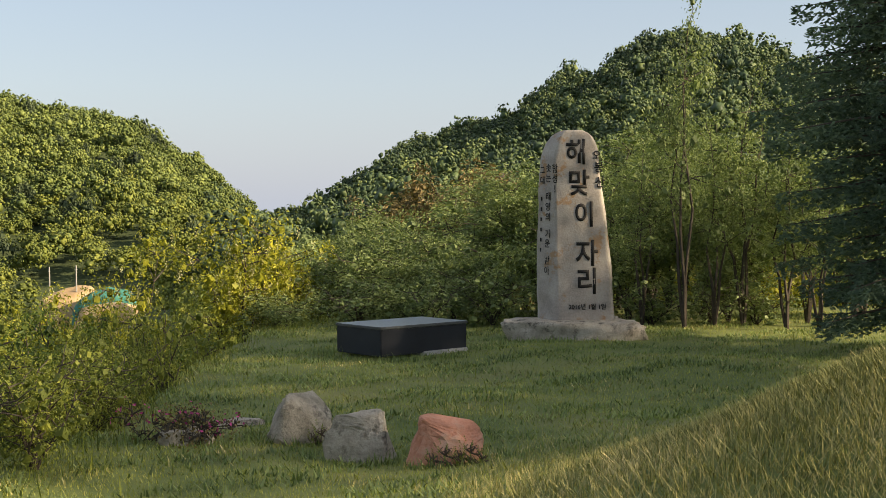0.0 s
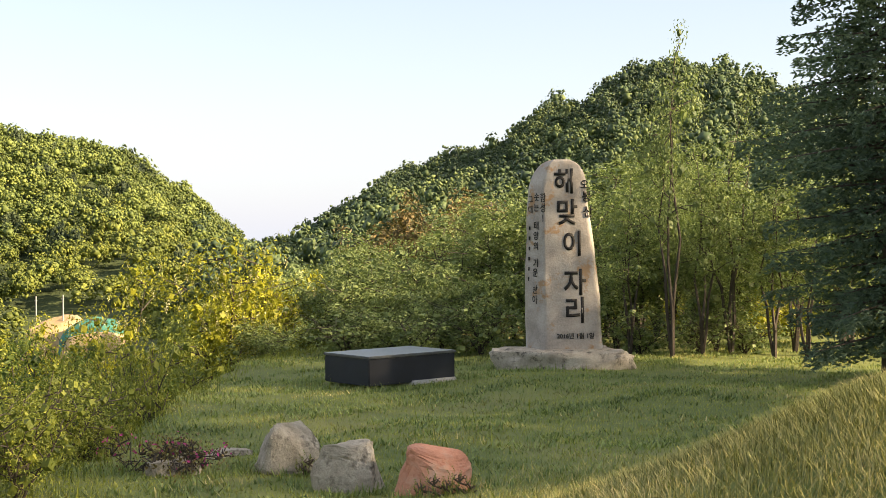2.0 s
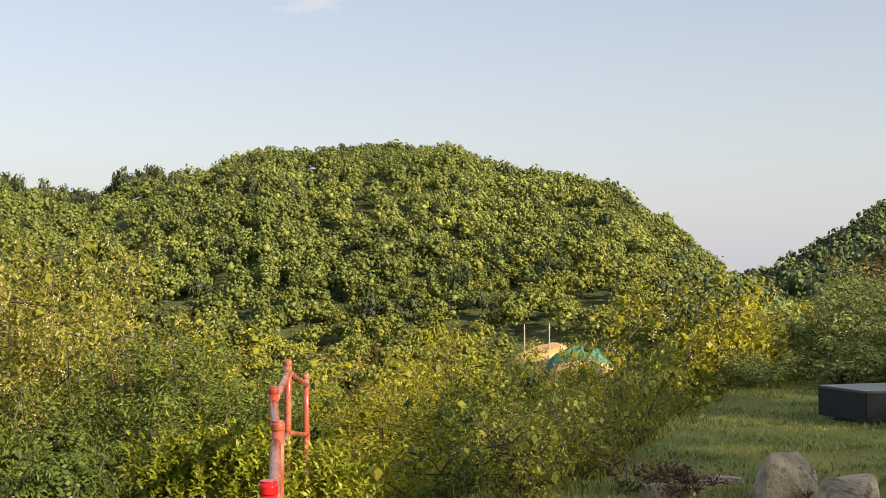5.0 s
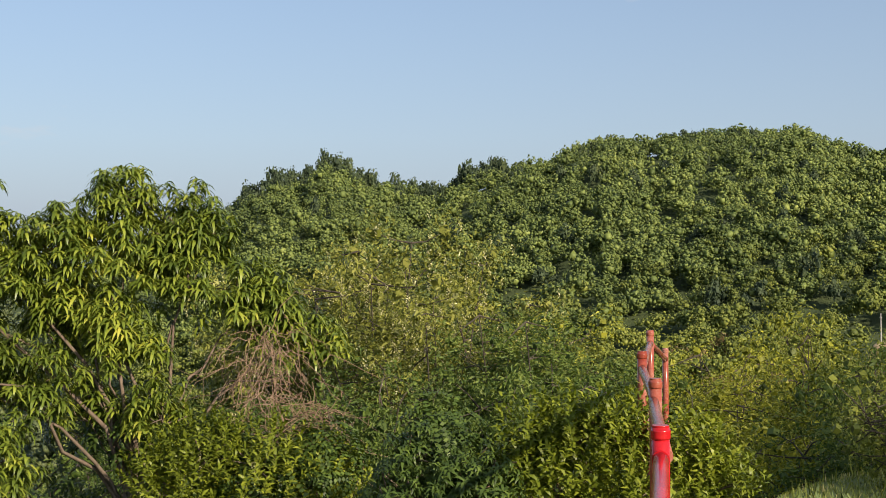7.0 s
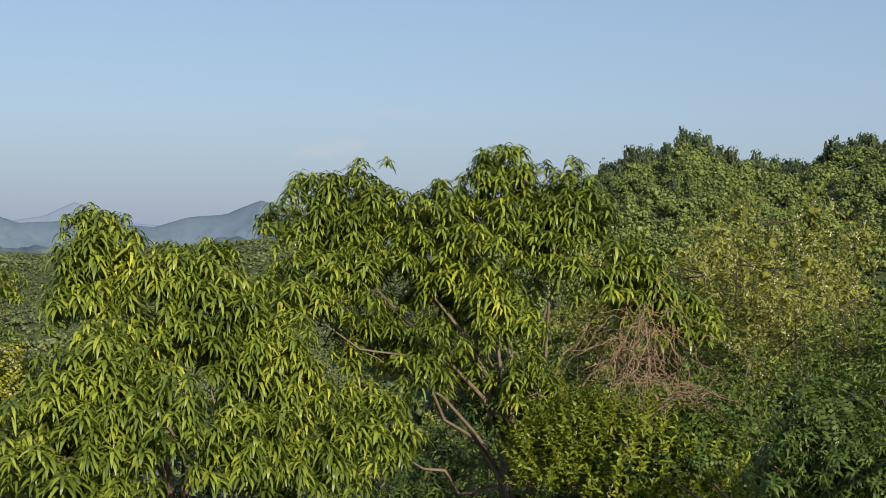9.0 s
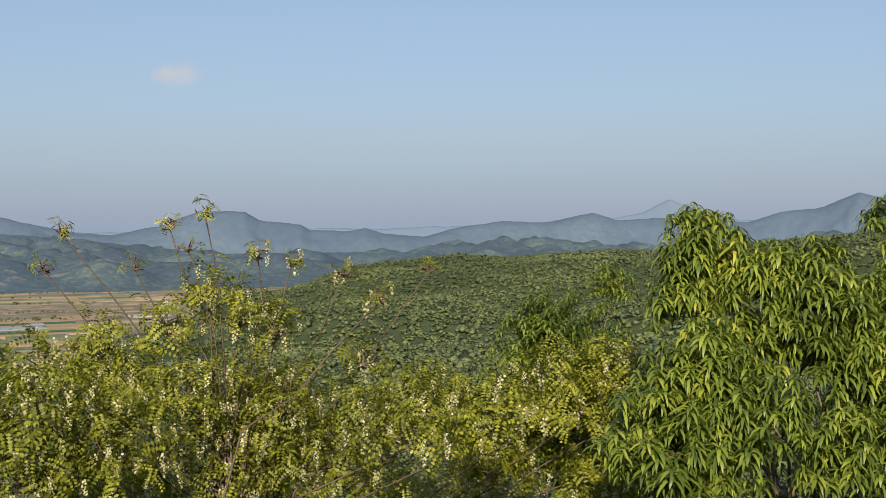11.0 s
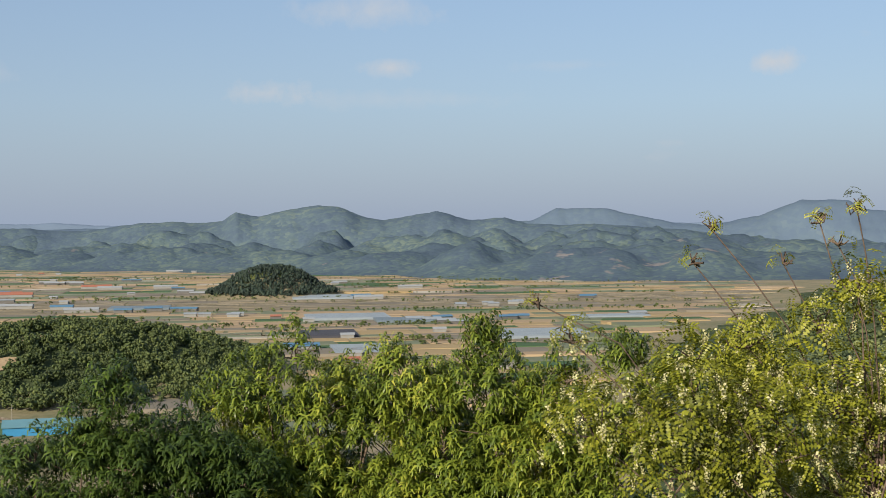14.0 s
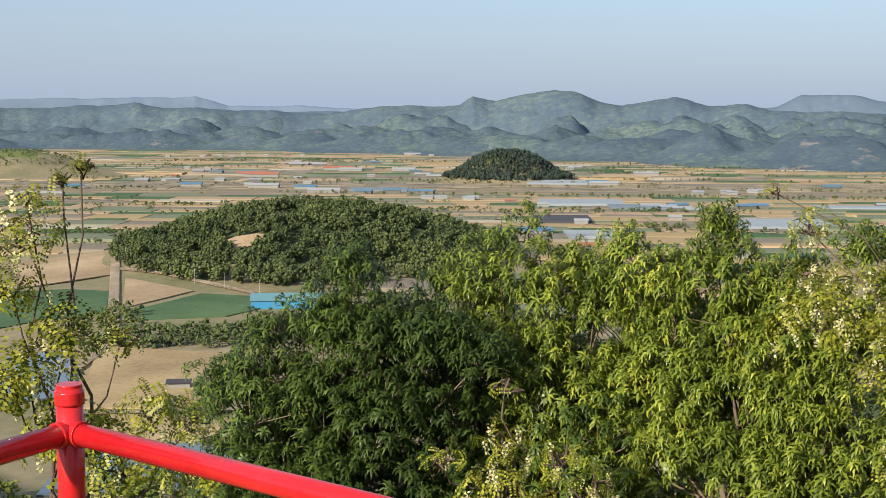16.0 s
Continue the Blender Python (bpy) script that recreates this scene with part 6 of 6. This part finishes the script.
FIELDS = [soil("tan_field", (0.29, 0.215, 0.135), (0.36, 0.27, 0.17), (0.43, 0.33, 0.215)), soil("ochre_field", (0.27, 0.205, 0.115), (0.35, 0.265, 0.145), (0.42, 0.325, 0.185)),
          soil("brown_field", (0.16, 0.142, 0.11), (0.21, 0.185, 0.145), (0.26, 0.23, 0.18)), soil("green_field", (0.055, 0.10, 0.05), (0.072, 0.125, 0.06), (0.095, 0.15, 0.072)),
          soil("grey_green_field", (0.13, 0.15, 0.10), (0.17, 0.19, 0.125), (0.215, 0.23, 0.155)), soil("pale_field", (0.33, 0.295, 0.23), (0.40, 0.36, 0.285), (0.47, 0.42, 0.34)),
          soil("reed_scrub", (0.13, 0.12, 0.075), (0.23, 0.195, 0.135), (0.32, 0.27, 0.19), 0.03, 0.2)]
DIRT = soil("dirt_road", (0.42, 0.34, 0.24), (0.52, 0.43, 0.32), (0.6, 0.5, 0.39), 0.05, 0.8)
WATER, *_, water_node = material("paddy_water", 0.12, 0.0, 0.5)
water_node.inputs["Base Color"].default_value = (0.10, 0.12, 0.13, 1)


def plot(name, corners, mat, label, lift=0.3, thick=0.5):
    """A field of its own outline, a little proud of the plain."""
    bm = bmesh.new()
    top = [bm.verts.new((x, y, float(height(x, y)) + lift)) for x, y in corners]
    low = [bm.verts.new((x, y, float(height(x, y)) + lift - thick)) for x, y in corners]
    n = len(corners)
    bm.faces.new(top)
    for k in range(n):
        bm.faces.new((top[k], low[k], low[(k + 1) % n], top[(k + 1) % n]))
    bmesh.ops.recalc_face_normals(bm, faces=bm.faces[:])
    return part(name, bm, mat, ground, label)


plot("field", [(-470, -470), (-509, -435), (-511, -411), (-450, -364), (-425, -378), (-380, -380)], FIELDS[3], "dark green crop field", 0.5)
plot("field", [(-458, -360), (-522, -364), (-525, -333), (-497, -312), (-467, -313), (-442, -342)], FIELDS[3], "dark green crop field", 0.5)
plot("field", [(-592, -545), (-640, -518), (-560, -447), (-499, -460)], FIELDS[0], "bare tan field", 0.5)
plot("field", [(-552, -433), (-528, -372), (-468, -369)], FIELDS[0], "bare tan field", 0.5)
plot("field", [(-385, -315), (-392, -256), (-313, -210), (-295, -250)], FIELDS[1], "bare ochre field", 0.5)
plot("field", [(-292, -236), (-306, -203), (-272, -181), (-255, -213)], FIELDS[1], "bare ochre field", 0.5)
plot("paddy", [(-262, -222), (-276, -180), (-236, -157), (-215, -194)], WATER, "flooded paddy reflecting the sky", 0.6)
plot("paddy", [(-352, -330), (-372, -318), (-310, -262), (-290, -275)], WATER, "flooded paddy reflecting the sky", 0.6)


def strip(name, pts, width, mat, label):
    bm = bmesh.new()
    p = np.array(pts, float)
    p = np.concatenate([p[k] + (p[k + 1] - p[k]) * np.linspace(0, 1, 9)[:-1, None] for k in range(len(p) - 1)] + [p[-1:]])
    d = np.gradient(p, axis=0)
    d /= np.linalg.norm(d, axis=1)[:, None]
    nrm = np.stack([-d[:, 1], d[:, 0]], -1) * width / 2
    a = [bm.verts.new((*c, float(height(*c)) + 0.75)) for c in p + nrm]
    b = [bm.verts.new((*c, float(height(*c)) + 0.75)) for c in p - nrm]
    for k in range(len(p) - 1):
        bm.faces.new((a[k], b[k], b[k + 1], a[k + 1]))
    bmesh.ops.solidify(bm, geom=bm.faces[:], thickness=0.4)
    return tagged(part(name, bm, mat, None), label, "road", kind="structure")


strip("farm_road_1", [(-690, -548), (-552, -440), (-441, -353), (-395, -316), (-340, -290)], 5, DIRT, "pale dirt farm road between the fields")
strip("farm_road_2", [(-577, -462), (-566, -422), (-546, -372), (-528, -330), (-545, -296), (-600, -250), (-760, -200)], 5, DIRT, "pale dirt road along the foot of the knoll")
strip("farm_road_3", [(-285, -250), (-312, -206), (-345, -160)], 4, DIRT, "narrow concrete farm lane")
strip("farm_road_4", [(-1100, -1000), (-1080, -640), (-1010, -300), (-980, -60)], 6, DIRT, "straight pale road across the plain")
strip("farm_road_5", [(-2350, -1500), (-2420, -900), (-2500, -350), (-2450, -60)], 12, FIELDS[5], "pale embankment road at the far edge of the plain")

V_AX, U_AX = np.array(way(112))[:2], np.array([math.cos(radians(112)), math.sin(radians(112))])
unit_me = []
for mat in FIELDS:
    bm = bmesh.new()
    bmesh.ops.create_cube(bm, size=1.0)
    me = bpy.data.meshes.new("field")
    bm.to_mesh(me)
    bm.free()
    me.materials.append(mat)
    unit_me.append(me)
rng = np.random.default_rng(120)
cells = []
v = 560.0
while v < 3350:
    dv = rng.uniform(14, 40) * (0.75 + v / 2500)
    u = -v * 0.52
    while u < v * 0.40:
        du = rng.uniform(24, 92) * (0.8 + v / 3000)
        cells.append((v + dv / 2, u + du / 2, dv, du))
        u += du + rng.uniform(1, 5)
    v += dv + rng.uniform(2, 6)
rest = [[] for _ in FIELDS]
count = 0
turn = math.degrees(math.atan2(U_AX[1], U_AX[0]))
for v, u, dv, du in cells:
    x, y = V_AX * v + U_AX * u
    az = math.degrees(math.atan2(-x, y)) % 360
    g = float(height(x, y))
    if az < 78 or az > 138 or g > -79:
        continue
    rim = [float(height(*(V_AX * (v + i * dv / 2) + U_AX * (u + j * du / 2)))) for i in (-1, 1) for j in (-1, 1)]
    if max(rim) - min(rim) > 3.0:
        continue
    if v < 760 and az > 115:
        continue
    k = int(rng.choice(6, p=[0.27, 0.22, 0.16, 0.12, 0.19, 0.04]))
    if 1480 < v < 1740:
        k = int(rng.choice([2, 6, 6, 6]))
    m = pose(x, y, (max(rim) + min(rim)) / 2 + rng.uniform(0.05, 0.25), 0, 0, turn + rng.uniform(-1.5, 1.5)) @ Matrix.Diagonal((du, dv, max(rim) - min(rim) + 0.5, 1))
    if count < 300:
        ob = new("field", unit_me[k])
        ob.parent, ob.matrix_basis = ground, m
        count += 1
    else:
        rest[k].append(np.array(m))
cube_v = np.array([[x, y, z] for z in (-0.5, 0.5) for y in (-0.5, 0.5) for x in (-0.5, 0.5)])
cube_q = np.array([[0, 2, 3, 1], [4, 5, 7, 6], [0, 1, 5, 4], [2, 6, 7, 3], [0, 4, 6, 2], [1, 3, 7, 5]])
far = [(spread((cube_v, cube_q), r), k) for k, r in enumerate(rest) if r]
me = mesh_np("far_fields", *joined([f for f, _ in far]))
for mat in FIELDS:
    me.materials.append(mat)
me.polygons.foreach_set("material_index", np.concatenate([np.full(len(f[1]), k, np.int32) for f, k in far]))
tagged(new("far_fields", me), "patchwork of small fields far out on the plain", "fields", kind="stuff")

# ------------------------------------------------------------- farm buildings


def paint(name, c, rough=0.5):
    return surface(name, [(0.2, tuple(k * 0.85 for k in c)), (0.8, c)], 0.2, 2.0, rough, 0.05)


ROOF = {"blue": paint("blue_sheet_roof", (0.09, 0.19, 0.30)), "orange": paint("orange_roof", (0.36, 0.14, 0.085)), "white": paint("white_sheet_roof", (0.31, 0.33, 0.345)),
        "grey": paint("grey_sheet_roof", (0.27, 0.30, 0.33)), "dark": paint("dark_shade_cloth", (0.055, 0.055, 0.065)), "teal": paint("blue_green_roof", (0.12, 0.25, 0.30))}
WALL = {"white": paint("white_wall", (0.25, 0.25, 0.24)), "blue": paint("bright_blue_wall", (0.05, 0.24, 0.46)), "grey": paint("grey_wall", (0.13, 0.125, 0.12))}
VINYL = paint("greenhouse_film", (0.23, 0.265, 0.29), 0.3)
SHADE = paint("greenhouse_shade_film", (0.14, 0.175, 0.2), 0.35)
# near-black panels in place of the shade inside open doorways
OPENING_SHADE = paint("doorway_shade", (0.03, 0.03, 0.035))


def barn(long, wide, tall, roof, wall, label, group="farm buildings on the plain"):
    thing = empty("barn", 0, 0, 0, label, "barn", group)
    bm = bmesh.new()
    bmesh.ops.create_cube(bm, size=1.0, matrix=Matrix.Translation((0, 0, tall / 2 - 0.2)) @ Matrix.Diagonal((long, wide, tall + 0.4, 1)))
    part("wall", bm, wall, thing)
    for s in (-1, 1):
        bm = bmesh.new()
        rise, half = wide * 0.18, wide / 2 + 0.6
        slope = math.atan2(rise, half)
        m = Matrix.Translation((0, s * half / 2, tall + rise / 2)) @ Matrix.Rotation(-s * slope, 4, "X") @ Matrix.Diagonal((long + 1.0, math.hypot(half, rise), 0.25, 1))
        bmesh.ops.create_cube(bm, size=1.0, matrix=m)
        part("roof_side", bm, roof, thing)
    for s in (-1, 1):
        bm = bmesh.new()
        a = [bm.verts.new(c) for c in ((s * long / 2, -wide / 2, tall), (s * long / 2, wide / 2, tall), (s * long / 2, 0, tall + wide * 0.17))]
        b = [bm.verts.new((v.co.x - s * 0.2, v.co.y, v.co.z)) for v in a]
        bm.faces.new(a), bm.faces.new(b[::-1])
        for k in range(3):
            bm.faces.new((a[k], b[k], b[(k + 1) % 3], a[(k + 1) % 3]))
        part("gable", bm, wall, thing)
    for k in range(max(1, int(long / 9))):
        bm = bmesh.new()
        x = -long / 2 + (k + 0.5) * long / max(1, int(long / 9))
        bmesh.ops.create_cube(bm, size=1.0, matrix=Matrix.Translation((x, wide / 2 + 0.02, tall * 0.42)) @ Matrix.Diagonal((2.6, 0.12, tall * 0.6, 1)))
        part("door", bm, OPENING_SHADE, thing)
    return thing


def greenhouse(long, wide, mat, label, group):
    thing = empty("greenhouse", 0, 0, 0, label, "greenhouse", group)
    t = np.linspace(0, np.pi, 9)
    prof = np.stack([np.cos(t) * wide / 2, np.sin(t) ** 0.8 * wide * 0.42], -1)
    v = np.concatenate([np.stack([np.full(9, s * long / 2), prof[:, 0], prof[:, 1]], -1) for s in (-1, 1)])
    put("cover", mesh_np("cover", v, np.array([[k, k + 1, k + 10, k + 9] for k in range(8)])), mat, thing)
    for s in (0, 1):
        bm = bmesh.new()
        bm.faces.new([bm.verts.new(c) for c in v[s * 9:s * 9 + 9]])
        part("end_wall", bm, mat, thing)
    return thing


def stand(proto, spots):
    """Copies at (x, y, turn); the prototype itself takes the last spot."""
    for x, y, t in spots[:-1]:
        copy_thing(proto, pose(x, y, float(height(x, y)), 0, 0, t))
    x, y, t = spots[-1]
    proto.matrix_basis = pose(x, y, float(height(x, y)), 0, 0, t)


T0 = turn
stand(barn(33, 14, 3.8, ROOF["teal"], WALL["blue"], "bright blue farm shed with a blue-green roof"), [(-506, -305, T0 + 8)])
stand(barn(7, 4.5, 2.2, ROOF["dark"], WALL["white"], "small white hut with a grey roof in the fields"), [(-333, -241, T0 + 10)])
stand(barn(26, 12, 3.6, ROOF["blue"], WALL["white"], "long shed with a blue sheet roof"), [(-905, -330, T0), (-1262, -1066, T0 + 20), (-1360, -960, T0 + 5), (-1372, -800, T0), (-1660, -520, T0)])
stand(barn(48, 16, 4.0, ROOF["orange"], WALL["white"], "long barn with an orange roof"), [(-1640, -1030, T0 + 4), (-1660, -1060, T0 + 4), (-1910, -1050, T0 + 2)])
stand(barn(38, 13, 3.6, ROOF["white"], WALL["white"], "long white farm building"), [(-1880, -1010, T0), (-1380, -865, T0), (-1320, -745, T0 + 3), (-1630, -500, T0), (-1950, -530, T0), (-2755, -1315, T0), (-1928, -936, T0)])
stand(barn(11, 8, 3.4, ROOF["white"], WALL["white"], "small pale farmhouse on the plain", "farmhouses"),
      [(-1400, -900, T0), (-1500, -1010, T0 + 30), (-1450, -1100, T0), (-1480, -860, T0), (-1590, -940, T0), (-1700, -880, T0 + 10), (-1790, -1230, T0), (-1830, -1300, T0 + 5), (-1200, -430, T0),
       (-1090, -270, T0), (-1150, -640, T0), (-2640, -540, T0), (-2300, -900, T0), (-2200, -1300, T0), (-2450, -1650, T0), (-2420, -1600, T0 + 15), (-2380, -1650, T0), (-2500, -1560, T0),
       (-2530, -1640, T0), (-2560, -1500, T0), (-2350, -1720, T0), (-2720, -1250, T0), (-860, -275, T0), (-1015, -330, T0), (-1700, -700, T0)])
stand(barn(11, 8, 3.2, ROOF["orange"], WALL["grey"], "small red-roofed house on the plain", "farmhouses"), [(-815, -262, T0), (-1560, -1130, T0), (-2590, -1560, T0), (-2480, -1700, T0 + 20), (-2650, -470, T0), (-1240, -480, T0)])
stand(barn(18, 10, 3.2, ROOF["grey"], WALL["grey"], "grey-roofed farm shed on the plain", "farmhouses"), [(-1430, -1090, T0), (-1460, -1060, T0), (-1510, -960, T0), (-1230, -330, T0), (-1220, -310, T0), (-1205, -292, T0), (-1190, -276, T0), (-1330, -120, T0), (-1720, -1200, T0)])
for k, (mat, label, n, x, y, long) in enumerate([(VINYL, "long vinyl greenhouse tunnel on the plain", 9, -1235, -400, 85), (SHADE, "shaded greenhouse tunnel on the plain", 8, -1015, -345, 48),
                                                 (VINYL, "vinyl greenhouse tunnel on the plain", 9, -870, -270, 42), (VINYL, "pale greenhouse tunnel on the plain", 10, -1040, -165, 80),
                                                 (VINYL, "bright greenhouse tunnel at the field edge", 4, -1290, -140, 75), (SHADE, "greenhouse tunnel on the plain", 6, -1205, -330, 60),
                                                 (VINYL, "vinyl greenhouse tunnel on the plain", 6, -1620, -560, 80), (SHADE, "grey greenhouse tunnel on the plain", 6, -1370, -700, 70)]):
    proto = greenhouse(long, 7.5, mat if k != 1 else ROOF["dark"], label, "greenhouses, block " + "abcdefgh"[k])
    stand(proto, [(*(np.array([x, y]) + V_AX * 8.2 * i), T0) for i in range(n)])

rng = np.random.default_rng(131)


def farm_spots(n):
    """Farmsteads in loose clusters over the plain."""
    out = []
    while len(out) < n:
        v, f = rng.uniform(1150, 2750), rng.uniform(-0.42, 0.3)
        for _ in range(int(rng.integers(1, 5))):
            x, y = V_AX * (v + rng.uniform(-22, 22)) + U_AX * (f * v + rng.uniform(-60, 60))
            if float(height(x, y)) < -82.5:
                out.append((x, y, T0 + rng.uniform(-15, 15)))
    return out


stand(barn(13, 8, 3.2, ROOF["grey"], WALL["white"], "small white-walled farmhouse with a grey roof", "farmhouses"), farm_spots(26))
stand(barn(20, 9, 3.4, ROOF["blue"], WALL["grey"], "blue-roofed farm shed on the plain", "farmhouses"), farm_spots(14))
stand(barn(24, 10, 3.4, ROOF["white"], WALL["grey"], "pale-roofed farm shed on the plain", "farmhouses"), farm_spots(16))

# ------------------------------------------------------------- woods on the plain


def in_ellipse(rng, n, az, dist, ra, rb):
    t, r = rng.uniform(0, 6.3, n), np.sqrt(rng.uniform(0, 1, n))
    u, w = r * np.cos(t) * ra, r * np.sin(t) * rb
    a, c = radians(az), way(az) * dist
    x, y = c.x + u * math.cos(a) - w * math.sin(a), c.y + u * math.sin(a) + w * math.cos(a)
    return np.stack([x, y, height(x, y)], -1)


def glades(p):
    """Leaves open two small clearings on the knoll."""
    keep = np.ones(len(p), bool)
    for az, dist, size in ((121.2, 800, 15), (123.0, 745, 13)):
        c = way(az) * dist
        keep &= np.hypot(p[:, 0] - c.x, (p[:, 1] - c.y)) > size
    return p[keep]


rng = np.random.default_rng(140)
KNOLL = foliage("knoll_leaves", [(0.0, (0.074, 0.108, 0.042)), (0.5, (0.111, 0.151, 0.050)), (1.0, (0.162, 0.193, 0.062))], 0.02, glow=0.45)
MOUND = foliage("mound_pines", [(0.0, (0.034, 0.054, 0.046)), (0.5, (0.046, 0.072, 0.054)), (1.0, (0.065, 0.094, 0.063))], 0.02)
for az, dist, size in ((121.2, 800, 15), (123.0, 745, 13)):
    c = way(az) * dist
    bm = bmesh.new()
    rim = [(c.x + size * f * math.cos(k * 0.45) * (1 + 0.15 * math.sin(k * 2.2)), c.y + size * f * math.sin(k * 0.45)) for f in (0.5, 1.0) for k in range(14)]
    vs = [bm.verts.new((x, y, float(height(x, y)) + 0.6)) for x, y in rim]
    mid = bm.verts.new((c.x, c.y, float(height(c.x, c.y)) + 0.6))
    for k in range(14):
        j = (k + 1) % 14
        bm.faces.new((mid, vs[k], vs[j]))
        bm.faces.new((vs[k], vs[14 + k], vs[14 + j], vs[j]))
    part("clearing", bm, FIELDS[0], ground, "bare tan clearing on the wooded knoll")
wood("knoll_wood", "wooded knoll of mixed trees in the plain", KNOLL, rng, glades(in_ellipse(rng, 2100, 119.8, 825, 126, 178)), (3.2, 6.4), (0.8, 1.15), 0.7, 20, 0.07, 6, 6, 30, 0.16, rounded=True)
wood("mound_wood", "dark conical wooded mound far out on the plain", MOUND, rng, in_ellipse(rng, 1700, 111.3, 1840, 92, 108), (3.0, 5.0), (0.9, 1.3), 0.7, 4, 0.15, 4, 2, 6, 0.36, rounded=True)
wood("field_hedges", "rough trees and scrub between the fields", KNOLL, rng, np.concatenate([in_ellipse(rng, 220, 124.5, 505, 45, 22), in_ellipse(rng, 160, 119, 520, 60, 20), in_ellipse(rng, 60, 128.5, 560, 12, 40),
     in_ellipse(rng, 170, 105, 1450, 420, 16), in_ellipse(rng, 90, 118, 1180, 330, 14), in_ellipse(rng, 120, 112, 2250, 700, 25), in_ellipse(rng, 120, 127.5, 1000, 110, 10), in_ellipse(rng, 500, 132.8, 2100, 130, 110)] +
     [in_ellipse(rng, int(rng.uniform(15, 60)), rng.uniform(92, 131), rng.uniform(900, 2700), rng.uniform(30, 240), rng.uniform(2, 6)) for _ in range(46)]), (1.6, 3.4), (0.8, 1.2), 0.7, 10, 0.14, 4, 3, 9, 0.27)
wood("slope_wood", "scrub and trees on the slope below the railing", THICKET, rng, scatter(rng, 600, 86, 138, 40, 300, 0.5), (2.2, 4.4), (0.7, 1.0), 0.6, 60, 0.1, 4, 6, 24, 0.17)
